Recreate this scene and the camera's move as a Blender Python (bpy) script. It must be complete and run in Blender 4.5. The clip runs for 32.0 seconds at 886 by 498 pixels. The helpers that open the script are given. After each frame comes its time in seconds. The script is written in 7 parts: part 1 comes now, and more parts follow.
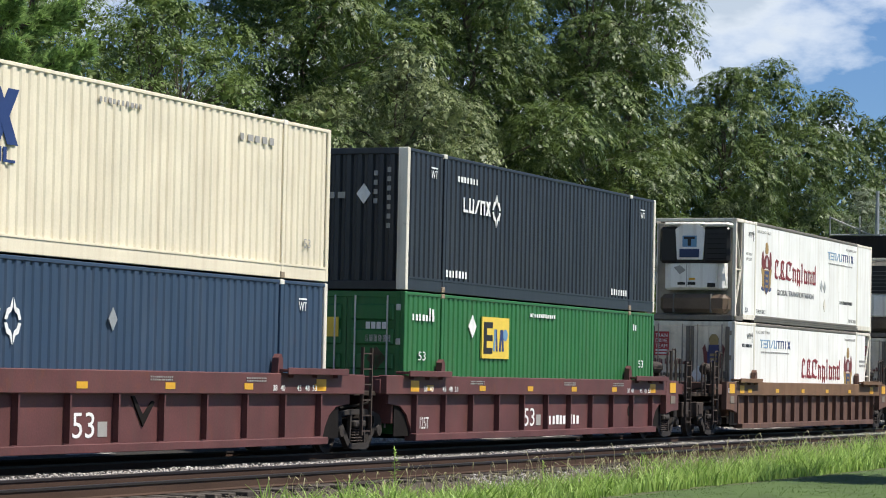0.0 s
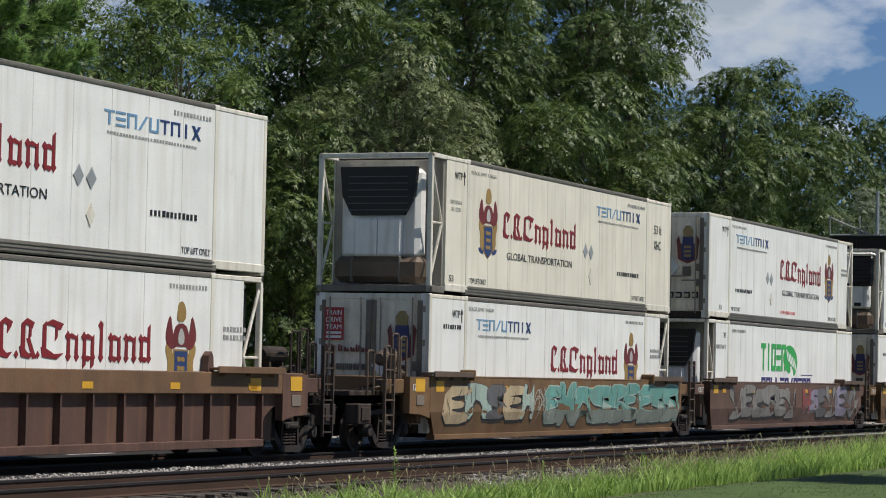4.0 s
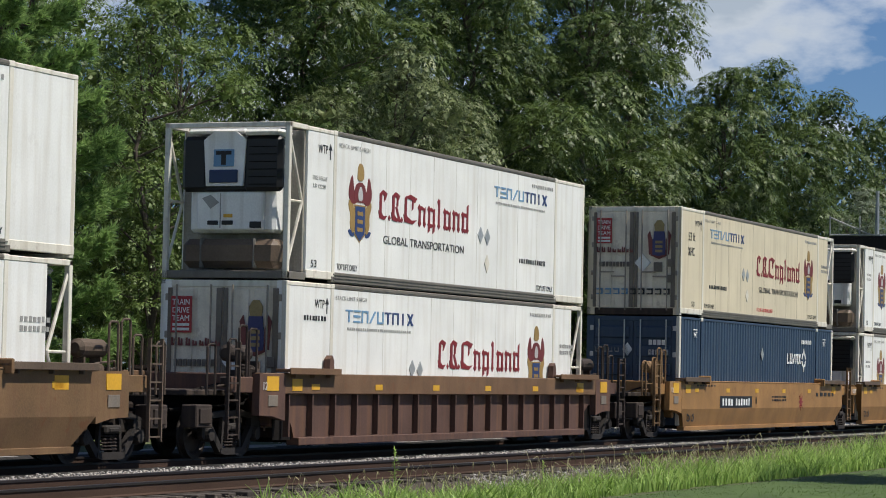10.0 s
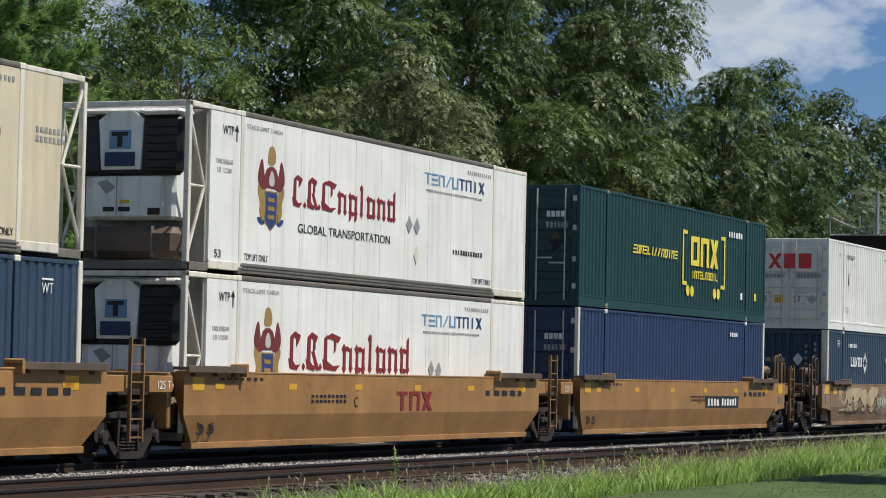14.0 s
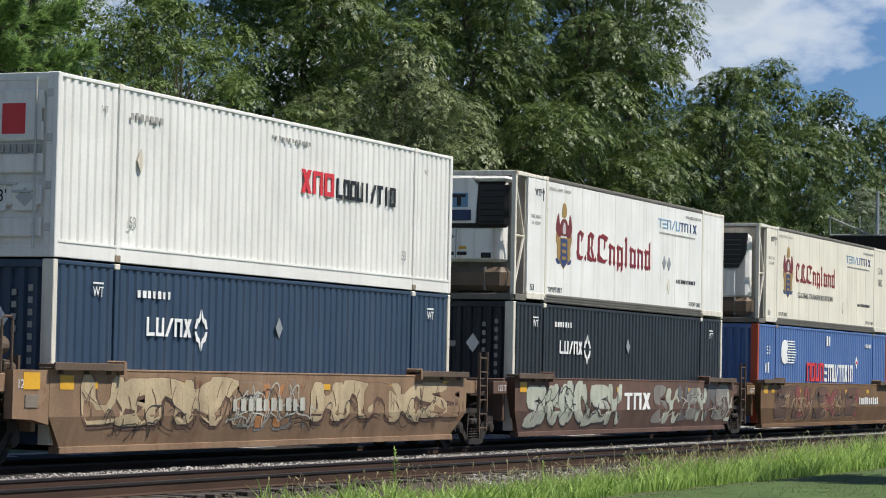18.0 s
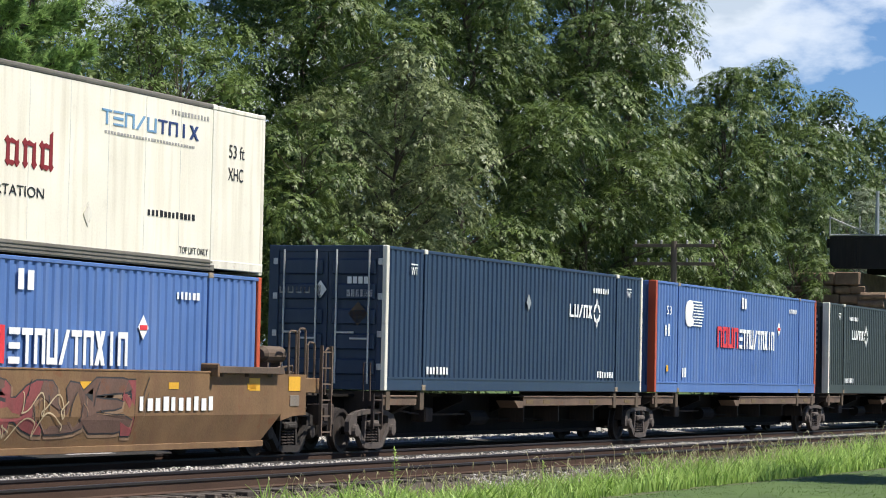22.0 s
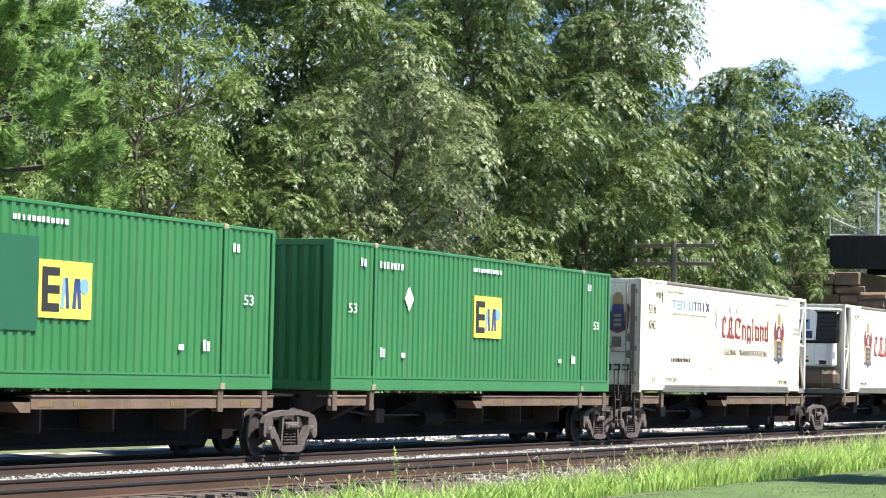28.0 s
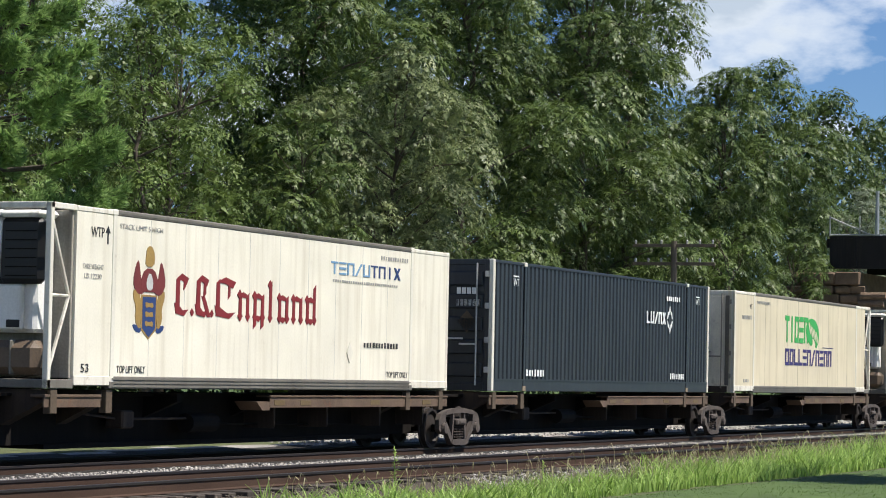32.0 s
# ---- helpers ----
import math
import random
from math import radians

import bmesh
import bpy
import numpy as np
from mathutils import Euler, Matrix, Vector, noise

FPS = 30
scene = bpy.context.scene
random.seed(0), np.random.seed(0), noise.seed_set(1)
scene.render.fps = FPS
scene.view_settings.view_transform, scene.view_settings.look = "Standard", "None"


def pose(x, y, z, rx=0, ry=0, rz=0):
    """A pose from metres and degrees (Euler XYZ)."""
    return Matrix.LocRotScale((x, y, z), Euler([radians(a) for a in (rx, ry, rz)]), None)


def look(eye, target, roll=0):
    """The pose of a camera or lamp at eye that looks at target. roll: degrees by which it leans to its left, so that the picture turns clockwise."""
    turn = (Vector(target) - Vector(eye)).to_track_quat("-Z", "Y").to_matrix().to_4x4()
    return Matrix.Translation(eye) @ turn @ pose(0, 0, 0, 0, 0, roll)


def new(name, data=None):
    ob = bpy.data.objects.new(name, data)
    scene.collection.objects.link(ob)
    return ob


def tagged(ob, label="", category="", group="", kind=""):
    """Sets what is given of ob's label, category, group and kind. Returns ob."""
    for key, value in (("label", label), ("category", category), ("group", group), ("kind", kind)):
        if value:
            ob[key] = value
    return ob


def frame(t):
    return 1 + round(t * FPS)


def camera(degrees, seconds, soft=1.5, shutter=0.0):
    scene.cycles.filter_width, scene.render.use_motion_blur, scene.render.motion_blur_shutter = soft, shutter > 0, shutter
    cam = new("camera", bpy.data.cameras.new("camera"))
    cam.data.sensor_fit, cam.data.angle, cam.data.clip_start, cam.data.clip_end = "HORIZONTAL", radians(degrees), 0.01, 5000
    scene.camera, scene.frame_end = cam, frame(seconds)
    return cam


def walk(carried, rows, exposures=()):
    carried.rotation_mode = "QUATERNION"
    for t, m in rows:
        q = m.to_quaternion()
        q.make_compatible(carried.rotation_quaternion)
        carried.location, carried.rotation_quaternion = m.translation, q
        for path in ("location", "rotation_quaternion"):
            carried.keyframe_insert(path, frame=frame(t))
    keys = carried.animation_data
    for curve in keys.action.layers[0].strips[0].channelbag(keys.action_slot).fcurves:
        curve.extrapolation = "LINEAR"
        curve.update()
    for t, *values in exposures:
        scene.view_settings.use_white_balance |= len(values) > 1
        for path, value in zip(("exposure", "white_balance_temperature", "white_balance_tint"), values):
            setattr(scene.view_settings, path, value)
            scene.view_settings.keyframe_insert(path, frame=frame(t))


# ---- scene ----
import itertools

# camera: a long lens on a tripod beside the line
EYE = (0.0, -21.653, 1.558)
cam = camera(18.64, 32.0, soft=1.0)
VIEW = look(EYE, (55.330, 1.386, 4.341), 1.197)
walk(cam, [(0, VIEW), (32, VIEW)],
     exposures=[(0, 0.55), (1, 0.97), (2, 0.68), (3, 0.2), (6, -0.18), (7, -0.2), (8, -0.27), (9, -0.22), (10, 0.1), (13, 0.2), (14, 0.1), (17, 0.5), (18, 0.3), (19, 0.2), (20, 0.25),
                (21, 0.48), (22, 0.68), (23.0, 1.55), (28.0, 1.58), (30.0, 0.58), (31, 0.45), (32, 0.55)])

# how far the train has run at each whole second, in metres along the line
RUN = [-0.05, -11.61, -23.13, -34.57, -46.12, -57.71, -69.39, -80.99, -92.59, -104.31, -116.13, -127.9,
       -139.7, -151.54, -163.48, -175.39, -187.31, -199.27, -211.15, -223.18, -235.26, -247.44, -259.68,
       -271.93, -284.21, -296.4, -308.56, -320.9, -333.3, -345.7, -358.13, -370.7, -383.25]

# ---- light ----
SUN_TO = Vector((0.14, -0.50, 0.855)).normalized()
world = bpy.data.worlds.new("world")
scene.world = world
world.use_nodes = True
wn = world.node_tree.nodes
sky = wn.new("ShaderNodeTexSky")
sky.sky_type = "NISHITA"
sky.sun_disc = False
sky.air_density, sky.dust_density, sky.ozone_density = 1.0, 0.3, 4.0
sky.sun_elevation = math.asin(SUN_TO.z)
sky.sun_rotation = math.atan2(SUN_TO.x, SUN_TO.y)
wn["Background"].inputs["Strength"].default_value = 0.055
sky.altitude = 900
tint = wn.new("ShaderNodeVectorMath")
tint.operation = "MULTIPLY"
tint.inputs[1].default_value = (0.78, 0.98, 1.27)
world.node_tree.links.new(sky.outputs[0], tint.inputs[0])
world.node_tree.links.new(tint.outputs[0], wn["Background"].inputs["Color"])
sun = new("sun", bpy.data.lights.new("sun", "SUN"))
sun.data.energy, sun.data.angle, sun.data.color = 4.8, radians(0.5), (1.0, 0.95, 0.87)
sun.matrix_world = look(SUN_TO * 100, (0, 0, 0))

# ---- materials ----


def surface(name, col, rough=0.6, metal=0.0, dark=0.75, light=1.12, scale=(1, 1, 1), size=1.2, fine=28.0,
            streak=0.0, dirt=(0.08, 0.06, 0.045), bump=0.1, spec=0.4, rust=0.0, per_object=0.0, per_island=0.0):
    """A procedural surface: two scales of variation, vertical streaks of dirt, fine relief."""
    m = bpy.data.materials.new(name)
    m.use_nodes = True
    nt = m.node_tree
    n, ln = nt.nodes, nt.links
    b = n["Principled BSDF"]
    tc = n.new("ShaderNodeTexCoord")
    mp = n.new("ShaderNodeMapping")
    mp.inputs["Scale"].default_value = scale
    ln.new(tc.outputs["Object"], mp.inputs["Vector"])
    big = n.new("ShaderNodeTexNoise")
    big.inputs["Scale"].default_value, big.inputs["Detail"].default_value = size, 5
    ln.new(mp.outputs[0], big.inputs["Vector"])
    small = n.new("ShaderNodeTexNoise")
    small.inputs["Scale"].default_value, small.inputs["Detail"].default_value = fine, 3
    ln.new(tc.outputs["Object"], small.inputs["Vector"])
    ramp = n.new("ShaderNodeValToRGB")
    ramp.color_ramp.elements[0].position, ramp.color_ramp.elements[1].position = 0.32, 0.68
    ramp.color_ramp.elements[0].color = (*[c * dark for c in col], 1)
    ramp.color_ramp.elements[1].color = (*[min(1, c * light) for c in col], 1)
    mixf = n.new("ShaderNodeMath")
    mixf.operation = "MULTIPLY_ADD"
    mixf.inputs[1].default_value, mixf.inputs[2].default_value = 0.35, 0.0
    ln.new(small.outputs["Fac"], mixf.inputs[0])
    add = n.new("ShaderNodeMath")
    add.operation = "MULTIPLY_ADD"
    add.inputs[1].default_value = 0.65
    ln.new(big.outputs["Fac"], add.inputs[0])
    ln.new(mixf.outputs[0], add.inputs[2])
    ln.new(add.outputs[0], ramp.inputs[0])
    out = ramp.outputs["Color"]

    def blend(fac, colour, prev):
        mx = n.new("ShaderNodeMix")
        mx.data_type = "RGBA"
        mx.inputs[7].default_value = (*colour, 1)
        ln.new(fac, mx.inputs[0])
        ln.new(prev, mx.inputs[6])
        return mx.outputs[2]

    def thresh(tex, lo, hi, amount):
        mr = n.new("ShaderNodeMapRange")
        for i, v in ((1, lo), (2, hi), (3, 0.0), (4, amount)):
            mr.inputs[i].default_value = v
        ln.new(tex.outputs["Fac"], mr.inputs[0])
        return mr.outputs[0]

    if streak:
        m2 = n.new("ShaderNodeMapping")
        m2.inputs["Scale"].default_value = (5.0, 5.0, 0.35)
        ln.new(tc.outputs["Object"], m2.inputs["Vector"])
        st = n.new("ShaderNodeTexNoise")
        st.inputs["Scale"].default_value, st.inputs["Detail"].default_value = 1.0, 6
        ln.new(m2.outputs[0], st.inputs["Vector"])
        out = blend(thresh(st, 0.48, 0.8, streak), dirt, out)
    if rust:
        rs = n.new("ShaderNodeTexNoise")
        rs.inputs["Scale"].default_value, rs.inputs["Detail"].default_value = 2.6, 9
        rs.inputs["Roughness"].default_value = 0.7
        ln.new(tc.outputs["Object"], rs.inputs["Vector"])
        out = blend(thresh(rs, 0.58, 0.66, rust), (0.16, 0.055, 0.02), out)
    for k, src in ((per_object, "ShaderNodeObjectInfo"), (per_island, "ShaderNodeNewGeometry")):
        if k:
            inf = n.new(src)
            mr = n.new("ShaderNodeMapRange")
            mr.inputs[3].default_value, mr.inputs[4].default_value = 1 - k, 1 + k
            ln.new(inf.outputs["Random" if src.endswith("Info") else "Random Per Island"], mr.inputs[0])
            mu = n.new("ShaderNodeVectorMath")
            mu.operation = "SCALE"
            ln.new(out, mu.inputs[0])
            ln.new(mr.outputs[0], mu.inputs["Scale"])
            out = mu.outputs[0]
    ln.new(out, b.inputs["Base Color"])
    b.inputs["Roughness"].default_value, b.inputs["Metallic"].default_value = rough, metal
    b.inputs["Specular IOR Level"].default_value = spec
    if bump:
        bp = n.new("ShaderNodeBump")
        bp.inputs["Strength"].default_value, bp.inputs["Distance"].default_value = bump, 0.02
        ln.new(small.outputs["Fac"], bp.inputs["Height"])
        ln.new(bp.outputs[0], b.inputs["Normal"])
    return m


def leaf(name, col, tip, through_light=0.35, rough=0.45, vary=0.45):
    """Foliage: light passes through, every leaf has its own shade."""
    m = bpy.data.materials.new(name)
    m.use_nodes = True
    n, ln = m.node_tree.nodes, m.node_tree.links
    b = n["Principled BSDF"]
    geo = n.new("ShaderNodeNewGeometry")
    tc = n.new("ShaderNodeTexCoord")
    nz = n.new("ShaderNodeTexNoise")
    nz.inputs["Scale"].default_value, nz.inputs["Detail"].default_value = 0.8, 3
    ln.new(tc.outputs["Object"], nz.inputs["Vector"])
    av = n.new("ShaderNodeMath")
    av.operation = "MULTIPLY_ADD"
    av.inputs[1].default_value = vary
    ln.new(geo.outputs["Random Per Island"], av.inputs[0])
    sc = n.new("ShaderNodeMath")
    sc.operation = "MULTIPLY"
    sc.inputs[1].default_value = 1 - vary * 0.5
    ln.new(nz.outputs["Fac"], sc.inputs[0])
    ln.new(sc.outputs[0], av.inputs[2])
    rp = n.new("ShaderNodeValToRGB")
    rp.color_ramp.elements[0].position, rp.color_ramp.elements[1].position = 0.3, 0.85
    rp.color_ramp.elements[0].color, rp.color_ramp.elements[1].color = (*col, 1), (*tip, 1)
    ln.new(av.outputs[0], rp.inputs[0])
    ln.new(rp.outputs[0], b.inputs["Base Color"])
    b.inputs["Roughness"].default_value = rough
    b.inputs["Specular IOR Level"].default_value = 0.28
    tr = n.new("ShaderNodeBsdfTranslucent")
    ln.new(rp.outputs[0], tr.inputs["Color"])
    mx = n.new("ShaderNodeMixShader")
    mx.inputs[0].default_value = through_light
    ln.new(b.outputs[0], mx.inputs[1])
    ln.new(tr.outputs[0], mx.inputs[2])
    ln.new(mx.outputs[0], n["Material Output"].inputs["Surface"])
    return m


def paint(name, col, streak=0.35, **k):
    return surface(name, col, rough=k.pop("rough", 0.5), streak=streak, bump=0.05, dark=0.86, light=1.06, size=0.7, **k)


M = dict(
    white=paint("white_box_paint", (0.84, 0.835, 0.80), 0.34, dirt=(0.42, 0.34, 0.23), rust=0.07),
    aged=paint("aged_white_paint", (0.69, 0.605, 0.44), 0.45, dirt=(0.38, 0.29, 0.17), rust=0.10),
    ivory=paint("ivory_box_paint", (0.81, 0.76, 0.64), 0.42, dirt=(0.40, 0.32, 0.2), rust=0.08),
    cream=paint("cream_paint", (0.76, 0.69, 0.53), 0.3, dirt=(0.40, 0.27, 0.14)),
    xpo=paint("clean_white_paint", (0.80, 0.79, 0.75), 0.2, dirt=(0.45, 0.4, 0.32)),
    blue=paint("slate_blue_paint", (0.031, 0.058, 0.104), 0.4, dirt=(0.09, 0.11, 0.14), rust=0.06),
    deepblue=paint("deep_slate_blue_paint", (0.018, 0.036, 0.076), 0.3, dirt=(0.06, 0.075, 0.10), rough=0.35),
    navy=paint("navy_paint", (0.020, 0.042, 0.115), 0.25, dirt=(0.06, 0.07, 0.1)),
    slate=paint("charcoal_paint", (0.021, 0.025, 0.032), 0.3, rough=0.4, dirt=(0.07, 0.075, 0.08)),
    grey=paint("dark_grey_green_paint", (0.027, 0.034, 0.034), 0.3, rough=0.35, dirt=(0.08, 0.08, 0.075)),
    green=paint("green_paint", (0.027, 0.150, 0.044), 0.4, dirt=(0.085, 0.16, 0.075), rough=0.42),
    dgreen=paint("dark_green_paint", (0.008, 0.047, 0.050), 0.25, dirt=(0.05, 0.08, 0.07)),
    royal=paint("bright_blue_paint", (0.080, 0.160, 0.385), 0.45, dirt=(0.20, 0.26, 0.40)),
    orange=paint("orange_red_paint", (0.50, 0.085, 0.035), 0.3),
    maroon=surface("maroon_paint", (0.120, 0.044, 0.042), 0.6, streak=0.55, dirt=(0.085, 0.050, 0.042), dark=0.62, bump=0.1, rust=0.25),
    rust=surface("weathered_brown_paint", (0.108, 0.058, 0.044), 0.75, streak=0.6, dirt=(0.20, 0.10, 0.05), dark=0.6, bump=0.15),
    ttx=surface("ochre_yellow_paint", (0.345, 0.182, 0.063), 0.6, streak=0.6, dirt=(0.22, 0.125, 0.055), dark=0.66, bump=0.1, rust=0.3),
    oldttx=surface("faded_ochre_paint", (0.185, 0.108, 0.050), 0.7, streak=0.7, dirt=(0.13, 0.065, 0.035), dark=0.62, rust=0.55, bump=0.15),
    oldttx2=surface("faded_tan_paint", (0.27, 0.175, 0.105), 0.7, streak=0.7, dirt=(0.16, 0.09, 0.055), dark=0.6, rust=0.5, bump=0.15),
    oldttx3=surface("rusty_brown_side", (0.130, 0.076, 0.056), 0.75, streak=0.7, dirt=(0.10, 0.055, 0.04), dark=0.6, rust=0.5, bump=0.15),
    black=surface("grimy_black_steel", (0.011, 0.009, 0.008), 0.85, spec=0.15, dark=0.6, bump=0.15, streak=0.3, dirt=(0.030, 0.024, 0.020)),
    brownsteel=surface("brown_grimy_steel", (0.042, 0.029, 0.023), 0.8, dark=0.55, streak=0.5, dirt=(0.13, 0.09, 0.06), bump=0.2),
    tan=surface("dusty_tan_steel", (0.115, 0.083, 0.055), 0.8, dark=0.6, streak=0.5, dirt=(0.09, 0.06, 0.04), bump=0.15),
    walk=surface("dusty_walkway_steel", (0.135, 0.090, 0.062), 0.75, dark=0.55, streak=0.5, dirt=(0.16, 0.11, 0.07), bump=0.15, rust=0.3),
    oldyellow=surface("faded_yellow_strip", (0.17, 0.115, 0.05), 0.6, dark=0.5, streak=0.5),
    wornfit=surface("rusty_worn_fitting", (0.34, 0.27, 0.19), 0.75, dark=0.5, size=5, rust=0.6),
    rod=surface("grimy_lock_rod", (0.34, 0.29, 0.235), 0.6, dark=0.6, rust=0.5),
    fitting=surface("rusty_tan_fitting", (0.24, 0.140, 0.062), 0.75, dark=0.5, streak=0.5, rust=0.4),
    guide=surface("dusty_guide_steel", (0.125, 0.088, 0.062), 0.75, dark=0.55, rust=0.4),
    grime=surface("dark_door_grime", (0.20, 0.170, 0.140), 0.7, dark=0.5, streak=0.5, dirt=(0.2, 0.16, 0.11)),
    oldgold=surface("faded_gold_emblem", (0.38, 0.28, 0.12), 0.6, dark=0.6),
    truck=surface("dusty_truck_casting", (0.092, 0.074, 0.064), 0.85, dark=0.5, size=3, bump=0.25),
    # darker copy of the truck casting, with the shade under well cars in its colour
    darktruck=surface("shaded_truck_casting", (0.032, 0.026, 0.022), 0.8, dark=0.5, size=3, bump=0.25),
    wheel=surface("worn_wheel_steel", (0.042, 0.033, 0.028), 0.6, metal=0.2, dark=0.5, size=4, bump=0.15),
    alu=surface("dull_aluminium", (0.60, 0.59, 0.57), 0.45, metal=0.15, streak=0.4, dirt=(0.12, 0.10, 0.08), bump=0.06),
    rail_grey=surface("grey_rail_paint", (0.175, 0.160, 0.135), 0.6, streak=0.5, dirt=(0.07, 0.055, 0.04)),
    lightpost=paint("pale_post_paint", (0.76, 0.72, 0.62), 0.6, dirt=(0.28, 0.2, 0.12), rust=0.35),
    silverdoor=surface("pale_grey_door_paint", (0.74, 0.72, 0.68), 0.5, dark=0.85, streak=0.4, dirt=(0.35, 0.28, 0.2)),
    chord=surface("ochre_brown_chord", (0.175, 0.098, 0.052), 0.75, streak=0.6, dirt=(0.10, 0.06, 0.035), dark=0.6, rust=0.3, bump=0.12),
    palejoint=surface("faint_panel_joint", (0.70, 0.67, 0.60), 0.7, dark=0.6, size=2.0),
    sage=surface("grey_green_spray_paint", (0.25, 0.29, 0.25), 0.65, dark=0.6, streak=0.6, dirt=(0.14, 0.14, 0.11)),
    joint=surface("panel_joint_grime", (0.47, 0.41, 0.30), 0.7, dark=0.5, size=2.0),
    door=surface("grimy_cream_door_paint", (0.80, 0.73, 0.60), 0.6, dark=0.78, streak=0.4, dirt=(0.26, 0.18, 0.11), rust=0.28, size=2.0),
    cowl=surface("white_cowling", (0.82, 0.81, 0.78), 0.35, streak=0.5, dirt=(0.3, 0.22, 0.15), dark=0.85),
    bulk=surface("grimy_bulkhead", (0.42, 0.385, 0.32), 0.6, streak=0.7, dirt=(0.10, 0.07, 0.045), dark=0.6),
    grille=surface("black_grille", (0.012, 0.012, 0.013), 0.45, dark=0.7),
    tank=surface("sooty_tank", (0.155, 0.110, 0.075), 0.6, metal=0.0, dark=0.5),
    yellow=surface("yellow_marking", (0.66, 0.36, 0.030), 0.5, dark=0.85),
    emp_yellow=surface("yellow_panel", (0.72, 0.52, 0.07), 0.5, dark=0.92),
    patch=paint("patched_green_paint", (0.012, 0.088, 0.045), 0.2, dirt=(0.05, 0.12, 0.06)),
    signred=surface("red_sign", (0.40, 0.035, 0.04), 0.5, dark=0.8),
    ink=surface("black_lettering", (0.018, 0.018, 0.020), 0.55, dark=0.8),
    red=surface("dark_red_lettering", (0.21, 0.018, 0.022), 0.55, dark=0.8),
    brightred=surface("bright_red_lettering", (0.62, 0.04, 0.05), 0.5, dark=0.85),
    navyink=surface("navy_lettering", (0.025, 0.05, 0.16), 0.5, dark=0.85),
    cyan=surface("steel_blue_lettering", (0.15, 0.29, 0.45), 0.5, dark=0.9),
    fadedred=surface("faded_red_emblem", (0.22, 0.060, 0.052), 0.6, dark=0.6),
    fadednavy=surface("faded_navy_emblem", (0.055, 0.060, 0.17), 0.6, dark=0.6),
    mantle=surface("dark_red_mantle", (0.17, 0.030, 0.030), 0.55, dark=0.7),
    gold=surface("gold_lettering", (0.34, 0.215, 0.065), 0.5, dark=0.7),
    whiteink=surface("white_lettering", (0.80, 0.80, 0.78), 0.5, dark=0.85, streak=0.25, dirt=(0.3, 0.28, 0.25)),
    greyink=surface("grey_lettering", (0.33, 0.32, 0.30), 0.5, dark=0.85),
    greenink=surface("leaf_green_lettering", (0.04, 0.36, 0.08), 0.5, dark=0.85),
    lemon=surface("lemon_lettering", (0.78, 0.62, 0.06), 0.5, dark=0.9),
    purple=surface("violet_lettering", (0.035, 0.025, 0.14), 0.5, dark=0.85),
    teal=surface("teal_spray_paint", (0.13, 0.33, 0.29), 0.6, dark=0.6, streak=0.6, dirt=(0.17, 0.20, 0.16)),
    mint=surface("mint_spray_paint", (0.36, 0.46, 0.40), 0.6, dark=0.7, streak=0.4, dirt=(0.16, 0.15, 0.12)),
    spray_white=surface("white_spray_paint", (0.50, 0.50, 0.44), 0.6, dark=0.6, streak=0.6, dirt=(0.2, 0.16, 0.12)),
    spray_grey=surface("grey_spray_paint", (0.14, 0.14, 0.145), 0.65, dark=0.6, streak=0.5, dirt=(0.12, 0.09, 0.07)),
    spray_silver=surface("silver_spray_paint", (0.235, 0.225, 0.205), 0.6, dark=0.6, streak=0.6, dirt=(0.13, 0.10, 0.08)),
    spray_pale=surface("pale_green_spray_paint", (0.46, 0.49, 0.40), 0.6, dark=0.65, streak=0.5, dirt=(0.2, 0.17, 0.12)),
    spray_dark=surface("black_spray_paint", (0.03, 0.03, 0.032), 0.6, dark=0.7, streak=0.4),
    spray_red=surface("faded_red_spray_paint", (0.25, 0.06, 0.06), 0.65, dark=0.6, streak=0.5),
    spray_cream=surface("cream_spray_paint", (0.50, 0.40, 0.25), 0.65, dark=0.65, streak=0.5, dirt=(0.2, 0.12, 0.07)),
    spray_lilac=surface("lilac_spray_paint", (0.26, 0.23, 0.30), 0.65, dark=0.7, streak=0.4),
    spray_pink=surface("pink_spray_paint", (0.36, 0.19, 0.16), 0.65, dark=0.7, streak=0.5, dirt=(0.2, 0.1, 0.08)),
    spray_orange=surface("orange_spray_paint", (0.42, 0.19, 0.07), 0.65, dark=0.7, streak=0.5, dirt=(0.2, 0.1, 0.06)),
    spray_sky=surface("pale_blue_spray_paint", (0.36, 0.46, 0.52), 0.65, dark=0.7, streak=0.4),
    railside=surface("rusty_rail", (0.064, 0.039, 0.028), 0.85, spec=0.15, dark=0.6, scale=(0.3, 1, 1), size=2, bump=0.15),
    railhead=surface("worn_rail_head", (0.026, 0.021, 0.020), 0.5, metal=0.0, spec=0.25, dark=0.7, scale=(0.2, 1, 1)),
    tie=surface("weathered_tie", (0.085, 0.068, 0.055), 0.9, dark=0.5, scale=(1, 6, 1), size=3, bump=0.4, per_object=0.25),
    # near-black: the shade under the train is put into this ballast colour
    dark_ballast=surface("dark_shade_ballast", (0.030, 0.025, 0.021), 0.9, dark=0.45, size=9, fine=55, bump=0.9),
    dirt=surface("brown_track_dirt", (0.084, 0.066, 0.050), 0.95, dark=0.45, size=5, fine=45, bump=0.9),
    ballast=surface("limestone_ballast", (0.40, 0.37, 0.34), 0.9, dark=0.45, size=9, fine=55, bump=0.9),
    brownstone=surface("dirty_stone", (0.16, 0.13, 0.105), 0.95, dark=0.6, size=6, per_island=0.4),
